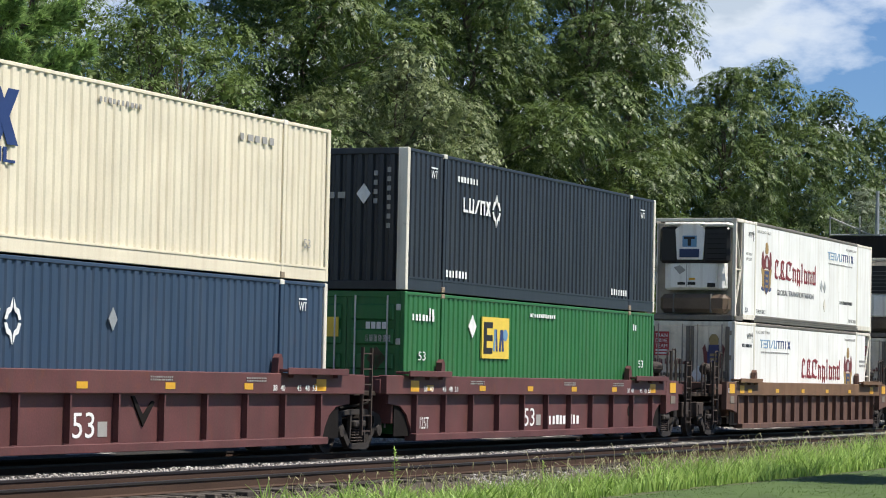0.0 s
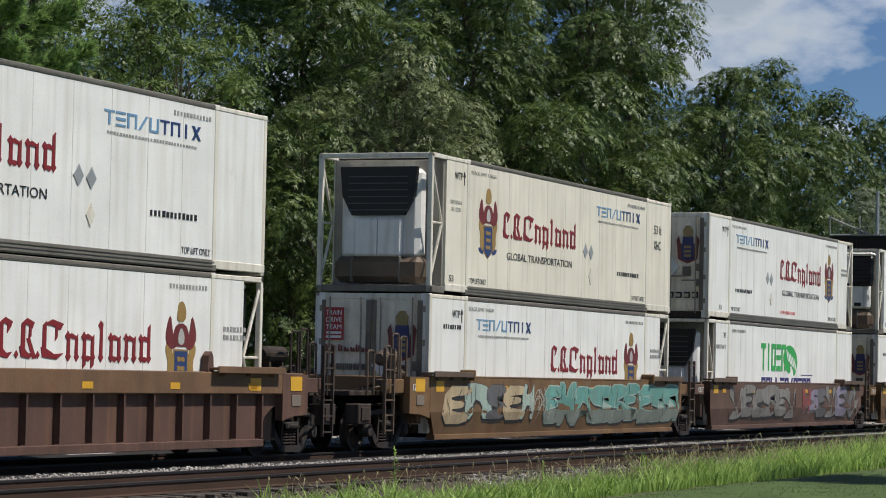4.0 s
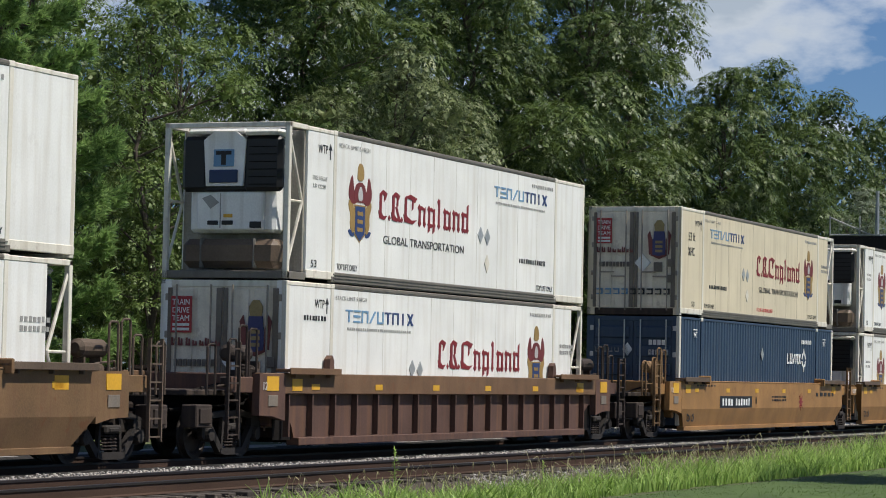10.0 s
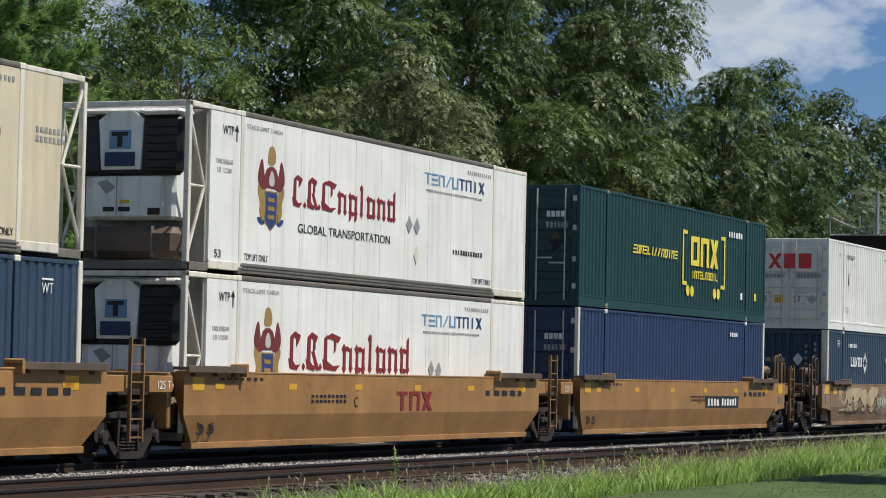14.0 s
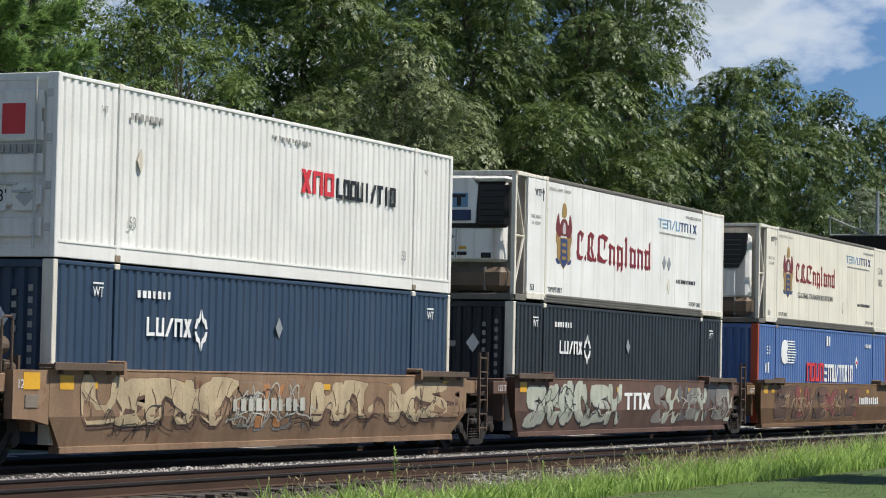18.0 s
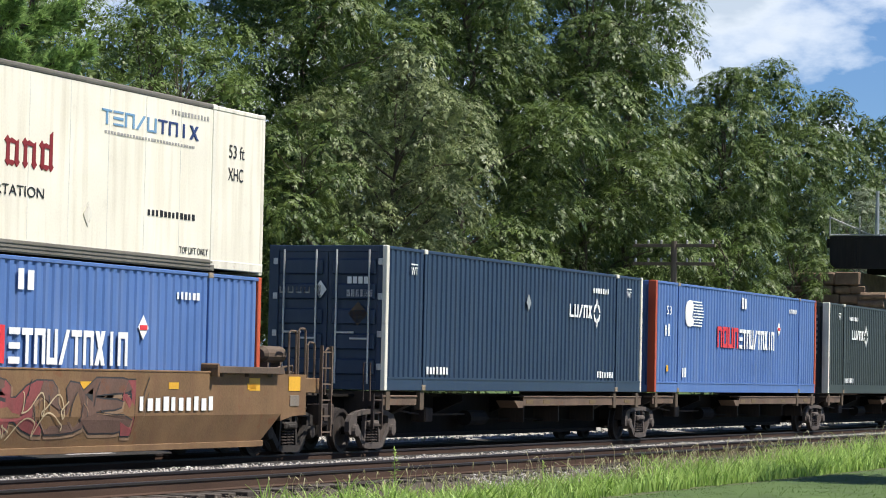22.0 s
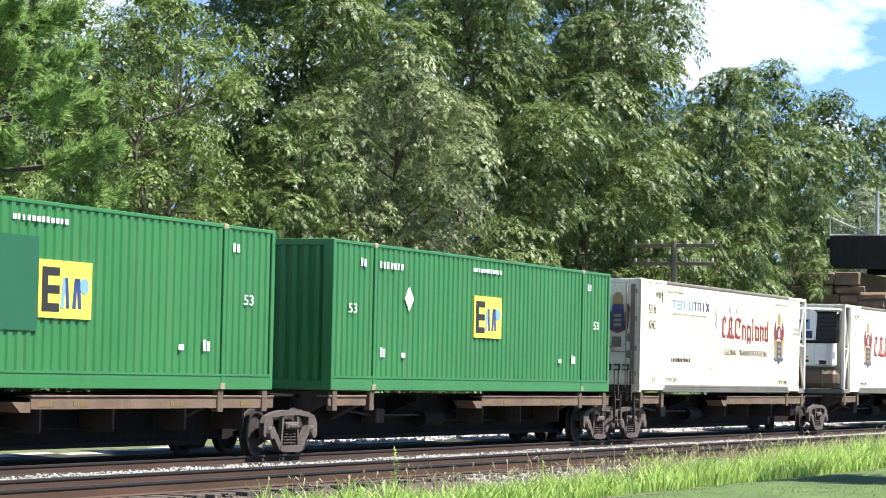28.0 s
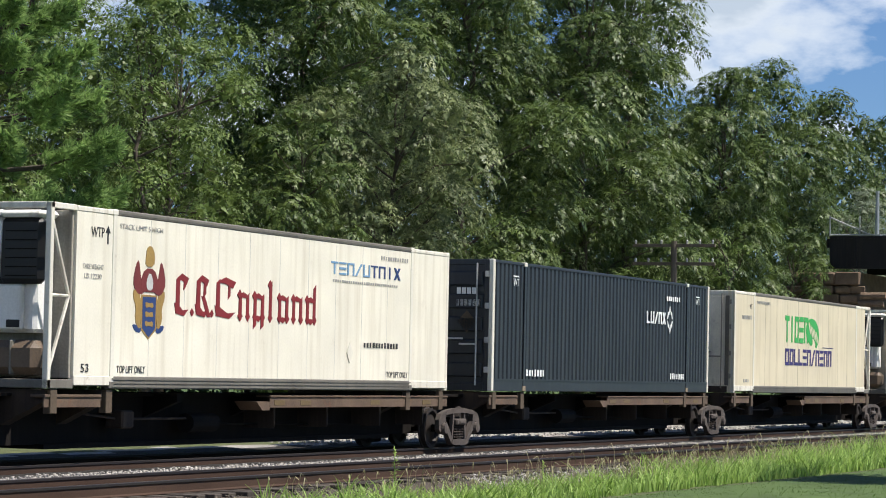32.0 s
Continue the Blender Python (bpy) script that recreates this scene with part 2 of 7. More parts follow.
    stone=surface("ballast_stone", (0.42, 0.39, 0.36), 0.9, dark=0.7, size=6, per_island=0.4),
    gravel=surface("pale_gravel", (0.33, 0.31, 0.28), 0.9, dark=0.75, size=5, fine=60, bump=0.6),
    masonry=surface("sandstone", (0.20, 0.135, 0.09), 0.9, dark=0.5, size=2.5, bump=0.5, per_object=0.2),
    girder=surface("dark_bridge_steel", (0.014, 0.012, 0.012), 0.7, dark=0.6, streak=0.4),
    galv=surface("galvanised_steel", (0.46, 0.47, 0.47), 0.45, metal=0.5),
    wood=surface("grey_pole_wood", (0.16, 0.13, 0.10), 0.9, dark=0.6, scale=(4, 4, 0.3), bump=0.3),
    bark=surface("grey_brown_bark", (0.105, 0.085, 0.065), 0.95, dark=0.5, scale=(3, 3, 0.5), size=3, bump=0.6),
    ash=leaf("ash_leaves", (0.020, 0.050, 0.015), (0.150, 0.204, 0.052), 0.27, vary=0.38),
    walnut=leaf("walnut_leaves", (0.042, 0.070, 0.028), (0.262, 0.308, 0.130), 0.28, vary=0.38),
    locust=leaf("locust_leaves", (0.036, 0.072, 0.016), (0.190, 0.262, 0.070), 0.28, vary=0.38),
    maple=leaf("maple_leaves", (0.030, 0.058, 0.016), (0.130, 0.180, 0.056), 0.28, vary=0.35),
    needle=leaf("pine_needles", (0.085, 0.165, 0.045), (0.340, 0.490, 0.160), 0.5, rough=0.6),
    willow=leaf("silver_leaves", (0.12, 0.155, 0.095), (0.29, 0.33, 0.22)),
    blade=leaf("grass_blades", (0.130, 0.235, 0.036), (0.440, 0.600, 0.170), 0.45, rough=0.5, vary=0.8),
    lawnblade=leaf("mown_grass", (0.075, 0.128, 0.026), (0.120, 0.185, 0.042), 0.3, rough=0.9, vary=0.35),
    seed=leaf("grass_heads", (0.20, 0.19, 0.09), (0.40, 0.37, 0.22), 0.3),
)


# ---- mesh helpers ----
class Shape:
    """Collects corners and faces of one part, in its thing's own metres."""

    def __init__(self):
        self.v, self.f = [], []

    def add(self, verts, faces):
        k = len(self.v)
        self.v += verts
        self.f += [tuple(i + k for i in f) for f in faces]
        return self

    def box(self, x0, x1, y0, y1, z0, z1, b=0.0):
        if b <= 0:
            return self.add([(x, y, z) for x in (x0, x1) for y in (y0, y1) for z in (z0, z1)],
                            [(0, 1, 3, 2), (4, 6, 7, 5), (0, 4, 5, 1), (2, 3, 7, 6), (0, 2, 6, 4), (1, 5, 7, 3)])
        b = min(b, (x1 - x0) / 2.2, (y1 - y0) / 2.2, (z1 - z0) / 2.2)
        vs, at = [], {}
        for i, x in enumerate((x0, x1)):
            for j, y in enumerate((y0, y1)):
                for k, z in enumerate((z0, z1)):
                    sx, sy, sz = (b, -b)[i], (b, -b)[j], (b, -b)[k]
                    for ax, p in enumerate(((x, y + sy, z + sz), (x + sx, y, z + sz), (x + sx, y + sy, z))):
                        at[i, j, k, ax] = len(vs)
                        vs.append(p)
        fs = []
        for i in (0, 1):
            q = [at[i, 0, 0, 0], at[i, 1, 0, 0], at[i, 1, 1, 0], at[i, 0, 1, 0]]
            fs.append(q if i else q[::-1])
            q = [at[0, i, 0, 1], at[1, i, 0, 1], at[1, i, 1, 1], at[0, i, 1, 1]]
            fs.append(q[::-1] if i else q)
            q = [at[0, 0, i, 2], at[1, 0, i, 2], at[1, 1, i, 2], at[0, 1, i, 2]]
            fs.append(q if i else q[::-1])
        for i in (0, 1):
            for j in (0, 1):
                fs.append([at[i, j, 0, 0], at[i, j, 1, 0], at[i, j, 1, 1], at[i, j, 0, 1]])
                fs.append([at[i, 0, j, 0], at[i, 1, j, 0], at[i, 1, j, 2], at[i, 0, j, 2]])
                fs.append([at[0, i, j, 1], at[1, i, j, 1], at[1, i, j, 2], at[0, i, j, 2]])
                for k in (0, 1):
                    fs.append([at[i, j, k, 0], at[i, j, k, 1], at[i, j, k, 2]])
        return self.add(vs, fs)

    def slab(self, pts, y0, y1):
        """A flat polygon in x, z, thick from y0 to y1."""
        n = len(pts)
        vs = [(x, y0, z) for x, z in pts] + [(x, y1, z) for x, z in pts]
        fs = [tuple(range(n)), tuple(range(2 * n - 1, n - 1, -1))]
        fs += [(i, (i + 1) % n + 0, (i + 1) % n + n, i + n) for i in range(n)]
        return self.add(vs, fs)

    def plan(self, pts, x0, x1):
        """A polygon in y, z, drawn out from x0 to x1."""
        n = len(pts)
        vs = [(x0, y, z) for y, z in pts] + [(x1, y, z) for y, z in pts]
        fs = [tuple(range(n)), tuple(range(2 * n - 1, n - 1, -1))]
        fs += [(i, (i + 1) % n, (i + 1) % n + n, i + n) for i in range(n)]
        return self.add(vs, fs)

    def tube(self, path, r, sides=6):
        """A round bar along a path; r is one radius or one for each point."""
        rs = r if isinstance(r, (list, tuple)) else [r] * len(path)
        ps = [Vector(p) for p in path]
        vs, fs = [], []
        for i, p in enumerate(ps):
            d = (ps[min(i + 1, len(ps) - 1)] - ps[max(i - 1, 0)]).normalized()
            a = d.cross(Vector((0.31, 0.17, 0.94)))
            a = a.normalized() if a.length > 1e-4 else Vector((1, 0, 0))
            c = d.cross(a)
            for s in range(sides):
                w = 2 * math.pi * s / sides
                vs.append(tuple(p + (a * math.cos(w) + c * math.sin(w)) * rs[i]))
        for i in range(len(ps) - 1):
            for s in range(sides):
                t = (s + 1) % sides
                fs.append((i * sides + s, i * sides + t, (i + 1) * sides + t, (i + 1) * sides + s))
        fs += [tuple(range(sides))[::-1], tuple(range((len(ps) - 1) * sides, len(ps) * sides))]
        return self.add(vs, fs)

    def disc(self, cx, cy, cz, profile, sides=24):
        """A body turned about an axle along y: profile of (radius, y)."""
        vs, fs = [], []
        for r, y in profile:
            for s in range(sides):
                w = 2 * math.pi * s / sides
                vs.append((cx + r * math.cos(w), cy + y, cz + r * math.sin(w)))
        for i in range(len(profile) - 1):
            for s in range(sides):
                t = (s + 1) % sides
                fs.append((i * sides + s, i * sides + t, (i + 1) * sides + t, (i + 1) * sides + s))
        fs += [tuple(range(sides)), tuple(range((len(profile) - 1) * sides, len(profile) * sides))[::-1]]
        return self.add(vs, fs)

    def mesh(self, name, mat):
        me = bpy.data.meshes.new(name)
        me.from_pydata(self.v, [], self.f)
        me.materials.append(mat)
        bm = bmesh.new()
        bm.from_mesh(me)
        bmesh.ops.recalc_face_normals(bm, faces=bm.faces)
        bm.to_mesh(me)
        bm.free()
        return me


STORE = {}
FLIP = [False]


def part(name, shape, mat, parent, label="", key=None):
    """Links a shape as one mesh object under a thing; alike parts share a mesh by key."""
    if key is not None:
        key = (name, mat.name, key, FLIP[0])
    me = STORE.get(key) if key else None
    if me is None:
        sh = shape() if callable(shape) else shape
        if FLIP[0]:
            sh.v = [(16.15 - a, b, c) for a, b, c in sh.v]
        me = sh.mesh(name, mat)
        if key:
            STORE[key] = me
    ob = new(name, me)
    ob.parent = parent
    if label:
        tagged(ob, label)
    return ob


def thing(name, label, category, group="", kind=""):
    return tagged(new(name), label, category, group, kind)


FACE = -0.006


def words(body, x, z, height, mat, parent, wide=1.0, y=0.0, name="lettering", end=False, fit=0.0):
    """Readable words on a side (or on the end that faces backwards along the line), baseline corner at x, z."""
    key = ("words", body, mat.name, round(height, 3), round(wide, 3), end, fit)
    me = STORE.get(key)
    if me is None:
        cu = bpy.data.curves.new("words", "FONT")
        cu.body, cu.size, cu.extrude, cu.resolution_u = body, height * 1.38, 0.0015, 3
        tmp = bpy.data.objects.new("words", cu)
        me = bpy.data.meshes.new_from_object(tmp)
        bpy.data.objects.remove(tmp)
        if fit:
            span = max(v.co.x for v in me.vertices)
            wide = fit / span
        turn = Matrix(((0, 0, -1, 0), (-1, 0, 0, 0), (0, 1, 0, 0), (0, 0, 0, 1))) if end else Matrix(((1, 0, 0, 0), (0, 0, -1, 0), (0, 1, 0, 0), (0, 0, 0, 1)))
        me.transform(turn @ Matrix.Diagonal((wide, 1, 1, 1)))
        me.materials.clear()
        me.materials.append(mat)
        STORE[key] = me
    ob = new(name, me)
    ob.parent = parent
    ob.location = (y - 0.008, x, z) if end else (x, y - 0.008, z)
    return ob


def bars(x, z, w, h, mat, parent, rows=1, y=0.0, n=6, seed=1, name="lettering"):
    """Small print that cannot be read: short bars."""
    rnd = random.Random(seed)
    s = Shape()
    for r in range(rows):
        zz = z + (rows - 1 - r) * h * 1.6
        xx = x
        step = w / n
        for i in range(n):
            s.box(xx + step * 0.08, xx + step * rnd.uniform(0.5, 0.8), y - 0.010, y - 0.003, zz, zz + h * rnd.uniform(0.85, 1.0))
            xx += step
    return tagged(part(name, s, mat, parent), kind="stuff")


def blob(cx, cz, rx, rz, n=14, tilt=0.0):
    return [(cx + rx * math.cos(a) * math.cos(tilt) - rz * math.sin(a) * math.sin(tilt),
             cz + rx * math.cos(a) * math.sin(tilt) + rz * math.sin(a) * math.cos(tilt))
            for a in (2 * math.pi * i / n for i in range(n))]


def smooth_ring(pts, rounds=2):
    """Rounds off the corners of a polygon."""
    for _ in range(rounds):
        out = []
        for i, (a, b) in enumerate(pts):
            c, d = pts[(i + 1) % len(pts)]
            out += [(a * 0.75 + c * 0.25, b * 0.75 + d * 0.25), (a * 0.25 + c * 0.75, b * 0.25 + d * 0.75)]
        pts = out
    return pts


# ---- ground, tracks, bridge ----
TRAIN_Y, NEAR_Y = 1.30, -2.90


def ground_z(x, y):
    """Height of the ground: two ballast beds on a low bank, lawn and verge in front, a yard behind."""
    z = -0.62
    for c in (TRAIN_Y, NEAR_Y):
        d = abs(y - c)
        z = max(z, (-0.20 if c == TRAIN_Y else -0.245) - max(0.0, d - 1.45) * 0.36)
    if NEAR_Y + 0.9 < y < TRAIN_Y - 0.9:
        z = max(z, -0.105)
    if TRAIN_Y + 0.9 < y < 14:
        z = max(z, -0.20 + 0.15 * min(1.0, max(0.0, (y - 3.0) / 2.5)) - 0.06 * max(0.0, y - 9.5))
    if y < -5.6:
        z = max(z, -0.52 + 0.20 * min(1.0, (-5.6 - y) / 2.4))
    if y > 5.5:
        z = max(z, -0.34)
    return z + 0.02 * noise.noise((x * 0.9, y * 0.9, 0))


def spread(lo, hi, step, far):
    a = list(np.arange(lo, hi + 1e-6, step))
    k, d = step * 1.6, lo
    while d > -far:
        d -= k
        a.insert(0, d)
        k *= 1.7
    k, d = step * 1.6, hi
    while d < far:
        d += k
        a.append(d)
        k *= 1.7
    return a


xs, ys = spread(14, 140, 0.9, 1500), spread(-14, 14, 0.28, 1500)
gv = [(x, y, ground_z(x, y)) for x in xs for y in ys]
ny = len(ys)
gf = [(i * ny + j, (i + 1) * ny + j, (i + 1) * ny + j + 1, i * ny + j + 1) for i in range(len(xs) - 1) for j in range(ny - 1)]
gme = bpy.data.meshes.new("ground")
gme.from_pydata(gv, [], gf)
lawn = surface("lawn_ground", (0.068, 0.112, 0.027), 0.95, dark=0.55, light=1.25, size=1.1, fine=30, bump=0.7)
earth = surface("grassy_earth", (0.10, 0.115, 0.045), 0.95, dark=0.55, size=2.0, fine=30, bump=0.7)
for m_ in (lawn, M["ballast"], earth, M["gravel"], M["dark_ballast"], M["dirt"]):
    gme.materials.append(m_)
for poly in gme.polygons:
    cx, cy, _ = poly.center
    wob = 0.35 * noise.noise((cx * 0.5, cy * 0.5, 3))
    # the strip where the train's shadow falls, painted near-black
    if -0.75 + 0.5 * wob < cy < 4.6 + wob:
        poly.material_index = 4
    # the same near-black between the near rails
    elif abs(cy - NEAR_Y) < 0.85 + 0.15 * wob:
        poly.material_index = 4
    elif -5.6 + wob < cy < -2.0 + 0.4 * wob:
        poly.material_index = 5
    elif -5.35 + wob < cy < 5.0 + wob:
        poly.material_index = 1
    elif cy < -7.6 + wob or cy > 40:
        poly.material_index = 0
    elif 4.5 < cy < 11.5 + 2 * wob and cx > 57 + 6 * wob:
        poly.material_index = 3
    else:
        poly.material_index = 2
ground = tagged(new("ground", gme), "lawn, weedy verge and pale stone ballast bank", "ground", kind="structure")

X0, X1 = 16.0, 150.0


def rail_shape(y):
    """One rail: foot, web and worn head."""
    prof = [(-0.06, -0.180), (0.06, -0.180), (0.06, -0.170), (0.022, -0.150), (0.020, -0.040), (0.033, -0.030), (0.033, -0.004),
            (0.028, 0.0), (-0.028, 0.0), (-0.033, -0.004), (-0.033, -0.030), (-0.020, -0.040), (-0.022, -0.150), (-0.06, -0.170)]
    s = Shape()
    x = X0
    while x < X1:
        s.plan([(y + a, z) for a, z in prof], x, min(x + 11.88, X1))
        x += 11.886
    return s


def track(name, yc, label):
    t = thing(name, label, "railway track", kind="structure")
    for side in (-1, 1):
        y = yc + side * 0.7525
        r = part("rail", rail_shape(y), M["railside"], t)
        part("rail_head", Shape().plan([(y - 0.036, -0.034), (y + 0.036, -0.034), (y + 0.036, -0.003), (y + 0.030, 0.003), (y - 0.030, 0.003), (y - 0.036, -0.003)], X0, X1), M["railhead"], r, "polished rail head")
    return t


train_track = track("track_far", TRAIN_Y, "rusty steel rails of the track that the train uses")
near_track = track("track_near", NEAR_Y, "empty rusty track in front of the train")

# overpass behind the trees: steel span on sandstone abutment
overpass = thing("bridge", "dark steel road bridge on a sandstone abutment", "bridge", kind="structure")
part("girder", Shape().box(118, 118.4, -14, 8.75, 6.7, 8.05, 0.02).box(117.95, 118.5, -14, 8.75, 8.0, 8.10).box(117.95, 118.45, -14, 8.75, 6.65, 6.75), M["girder"], overpass, "dark riveted side girder")
part("deck", Shape().box(118.4, 126, -14, 9.0, 7.6, 8.0), M["girder"], overpass, "dark underside of the deck")
part("girder", Shape().box(126, 126.4, -14, 9.0, 6.7, 8.05, 0.02), M["girder"], overpass)
for yy in np.arange(-13.5, 9.0, 1.5):
    part("stiffener", lambda: Shape().box(117.88, 118.0, 0, 0.1, 6.75, 8.0), M["girder"], overpass, key="st").location = (0, yy, 0)
part("abutment_core", Shape().box(118.0, 126.5, 7.5, 10.4, -0.6, 6.5), M["masonry"], overpass, "sandstone abutment")
rb = random.Random(4)
zz = -0.5
for row in range(15):
    hh = rb.choice((0.38, 0.46, 0.55, 0.62))
    yy = 7.2 - 0.25 * (row % 2)
    while yy < 10.2 and zz < 6.2:
        w = rb.uniform(0.45, 1.25)
        d = rb.uniform(0.0, 0.16)
        bl = part("stone_block", Shape().box(117.55 - d, 118.02, yy + 0.02, yy + w - 0.02, zz + 0.015, zz + hh - 0.015, rb.uniform(0.04, 0.10)), M["masonry"], overpass)
        bl.rotation_euler = (0, 0, rb.uniform(-0.0002, 0.0002))
        yy += w
    zz += hh
for yy, zz in ((7.1, 5.4), (7.2, 5.05)):
    part("pipe", Shape().tube([(117.2, yy, zz), (117.3, yy - 1.1, zz + 0.02)], 0.16, 10), M["masonry"], overpass, "rusty pipe beside the abutment")
for yy in (8.75, 7.4, 6.0):
    part("railing_post", lambda: Shape().box(118.1, 118.16, 0, 0.05, 8.1, 9.0), M["galv"], overpass, key="rp").location = (0, yy, 0)
part("railing_bar", Shape().tube([(118.13, 8.78, 8.95), (118.13, 6.9, 8.15)], 0.03), M["galv"], overpass)
part("railing_bar", Shape().tube([(118.13, 8.78, 8.16), (118.13, -6, 8.16)], 0.03), M["galv"], overpass)
lamp_pole = thing("pole", "pale metal pole on the road bridge", "pole")
part("shaft", Shape().tube([(0, 0, 0), (0, 0, 2.0)], [0.10, 0.08], 10), M["galv"], lamp_pole)
part("base_plate", Shape().box(-0.18, 0.18, -0.18, 0.18, 0, 0.08, 0.01), M["galv"], lamp_pole)
lamp_pole.location = (118.2, 6.65, 8.11)
line_pole = thing("utility_pole", "weathered wooden utility pole with crossarms among the trees", "utility pole")
part("shaft", Shape().tube([(0, 0, -0.6), (0, 0, 7.0)], [0.15, 0.11], 10), M["wood"], line_pole)
for zz in (6.15, 6.83):
    part("crossarm", Shape().box(-0.06, 0.06, -1.6, 1.6, zz - 0.06, zz + 0.06, 0.01), M["wood"], line_pole)
    for yy in (-1.5, -1.0, -0.5, 0.5, 1.0, 1.5):
        part("insulator", lambda: Shape().tube([(0, 0, 0), (0, 0, 0.10), (0, 0, 0.16)], [0.035, 0.05, 0.02], 8), M["galv"], line_pole, key="ins").location = (0, yy, zz + 0.06)
line_pole.location = (96.0, 9.0, -0.3)

# clouds far away
cloud_mat = bpy.data.materials.new("cloud")
cloud_mat.use_nodes = True
cn, cl = cloud_mat.node_tree.nodes, cloud_mat.node_tree.links
cn.remove(cn["Principled BSDF"])
ctc = cn.new("ShaderNodeTexCoord")
cno = cn.new("ShaderNodeTexNoise")
cno.inputs["Scale"].default_value, cno.inputs["Detail"].default_value, cno.inputs["Roughness"].default_value = 0.011, 8, 0.55
cmp_ = cn.new("ShaderNodeMapping")
cmp_.inputs["Location"].default_value = (100, 0, 0)
cmp_.inputs["Scale"].default_value = (1, 0.75, 1.7)
cl.new(ctc.outputs["Object"], cmp_.inputs["Vector"])
cl.new(cmp_.outputs[0], cno.inputs["Vector"])
# a few broad puffs, frayed by the noise
puff = None
for az, el, ra, re in ((16.6, 8.0, 3.2, 1.3), (17.6, 6.9, 1.2, 0.6), (14.9, 7.4, 1.5, 0.8), (31.5, 8.2, 3.0, 1.0), (24.0, 5.2, 5.0, 1.8), (13.9, 5.4, 0.7, 0.35), (40, 6.5, 4, 2),
                       # unseen puffs from azimuth 105 on, added to brighten the shaded container ends
                       (105, 15, 14, 5), (140, 20, 18, 8), (172, 18, 24, 10), (205, 23, 24, 11), (245, 20, 16, 7)):
    a = radians(az)
    sub = cn.new("ShaderNodeVectorMath")
    sub.operation = "SUBTRACT"
    sub.inputs[1].default_value = (2600 * math.cos(a), 2600 * math.sin(a), 2600 * math.tan(radians(el)))
    cl.new(ctc.outputs["Object"], sub.inputs[0])
    mul = cn.new("ShaderNodeVectorMath")
    mul.operation = "MULTIPLY"
    mul.inputs[1].default_value = (1 / (45.4 * ra), 1 / (45.4 * ra), 1 / (45.4 * re))
    cl.new(sub.outputs[0], mul.inputs[0])
    leng = cn.new("ShaderNodeVectorMath")
    leng.operation = "LENGTH"
    cl.new(mul.outputs[0], leng.inputs[0])
    if puff is None:
        puff = leng.outputs["Value"]
    else:
        mn = cn.new("ShaderNodeMath")
        mn.operation = "MINIMUM"
        cl.new(puff, mn.inputs[0])
        cl.new(leng.outputs["Value"], mn.inputs[1])
        puff = mn.outputs[0]
dens = cn.new("ShaderNodeMath")
dens.operation = "MULTIPLY_ADD"
dens.inputs[1].default_value = -0.32
cl.new(puff, dens.inputs[0])
cl.new(cno.outputs["Fac"], dens.inputs[2])
cra = cn.new("ShaderNodeValToRGB")
cra.color_ramp.elements[0].position, cra.color_ramp.elements[1].position = 0.10, 0.36
cl.new(dens.outputs[0], cra.inputs[0])
crc = cn.new("ShaderNodeValToRGB")
crc.color_ramp.elements[0].position, crc.color_ramp.elements[1].position = 0.18, 0.46
crc.color_ramp.elements[0].color, crc.color_ramp.elements[1].color = (0.74, 0.78, 0.83, 1), (0.40, 0.47, 0.56, 1)
cl.new(dens.outputs[0], crc.inputs[0])
cem = cn.new("ShaderNodeEmission")
cl.new(crc.outputs[0], cem.inputs["Color"])
cem.inputs["Strength"].default_value = 0.95
ctr = cn.new("ShaderNodeBsdfTransparent")
cmx = cn.new("ShaderNodeMixShader")
cl.new(cra.outputs[0], cmx.inputs[0])
cl.new(ctr.outputs[0], cmx.inputs[1])
cl.new(cem.outputs[0], cmx.inputs[2])
cl.new(cmx.outputs[0], cn["Material Output"].inputs["Surface"])
cme = bpy.data.meshes.new("clouds")
cvs, cfs = [], []
for i in range(30):
    a = radians(-60 + i * 12.5)
    for zz in (-40, 2600):
        cvs.append((2600 * math.cos(a), 2600 * math.sin(a), zz))
cme.from_pydata(cvs, [], [(2 * i, 2 * i + 2, 2 * i + 3, 2 * i + 1) for i in range(29)])
cme.materials.append(cloud_mat)
clouds = tagged(new("backdrop", cme), "bright summer cumulus clouds in a blue sky, unseen ones added", "clouds", kind="structure")
clouds.visible_shadow = False


# ---- the train ----
BOX_L, BOX_W, BOX_H = 16.15, 2.60, 2.896
POST = (1.98, 14.17)
MOVING = []   # (thing, place along the train, height)
WHEELS = []   # wheel sets with their place along the train


def corrugated(x0, x1, z0, z1, y, pitch=0.262, deep=0.028, far=False):
    """Pressed steel side: trapezoid corrugations between two rails."""
    n = max(2, round((x1 - x0) / pitch))
    p = (x1 - x0) / n
    line = []
    for i in range(n):
        a = x0 + i * p
        line += [(a, deep), (a + p * 0.27, deep), (a + p * 0.40, 0.0), (a + p * 0.86, 0.0), (a + p, deep)]
    s = Shape()
    sg = -1 if far else 1
    vs = [(x, y + sg * d, z) for x, d in line for z in (z0, z1)]
    fs = [(2 * i, 2 * i + 2, 2 * i + 3, 2 * i + 1) for i in range(len(line) - 1)]
    s.add(vs, fs)
    s.add([(x0, y + sg * 0.05, z0), (x1, y + sg * 0.05, z0), (x1, y + sg * 0.05, z1), (x0, y + sg * 0.05, z1)], [(0, 1, 2, 3)])
    return s


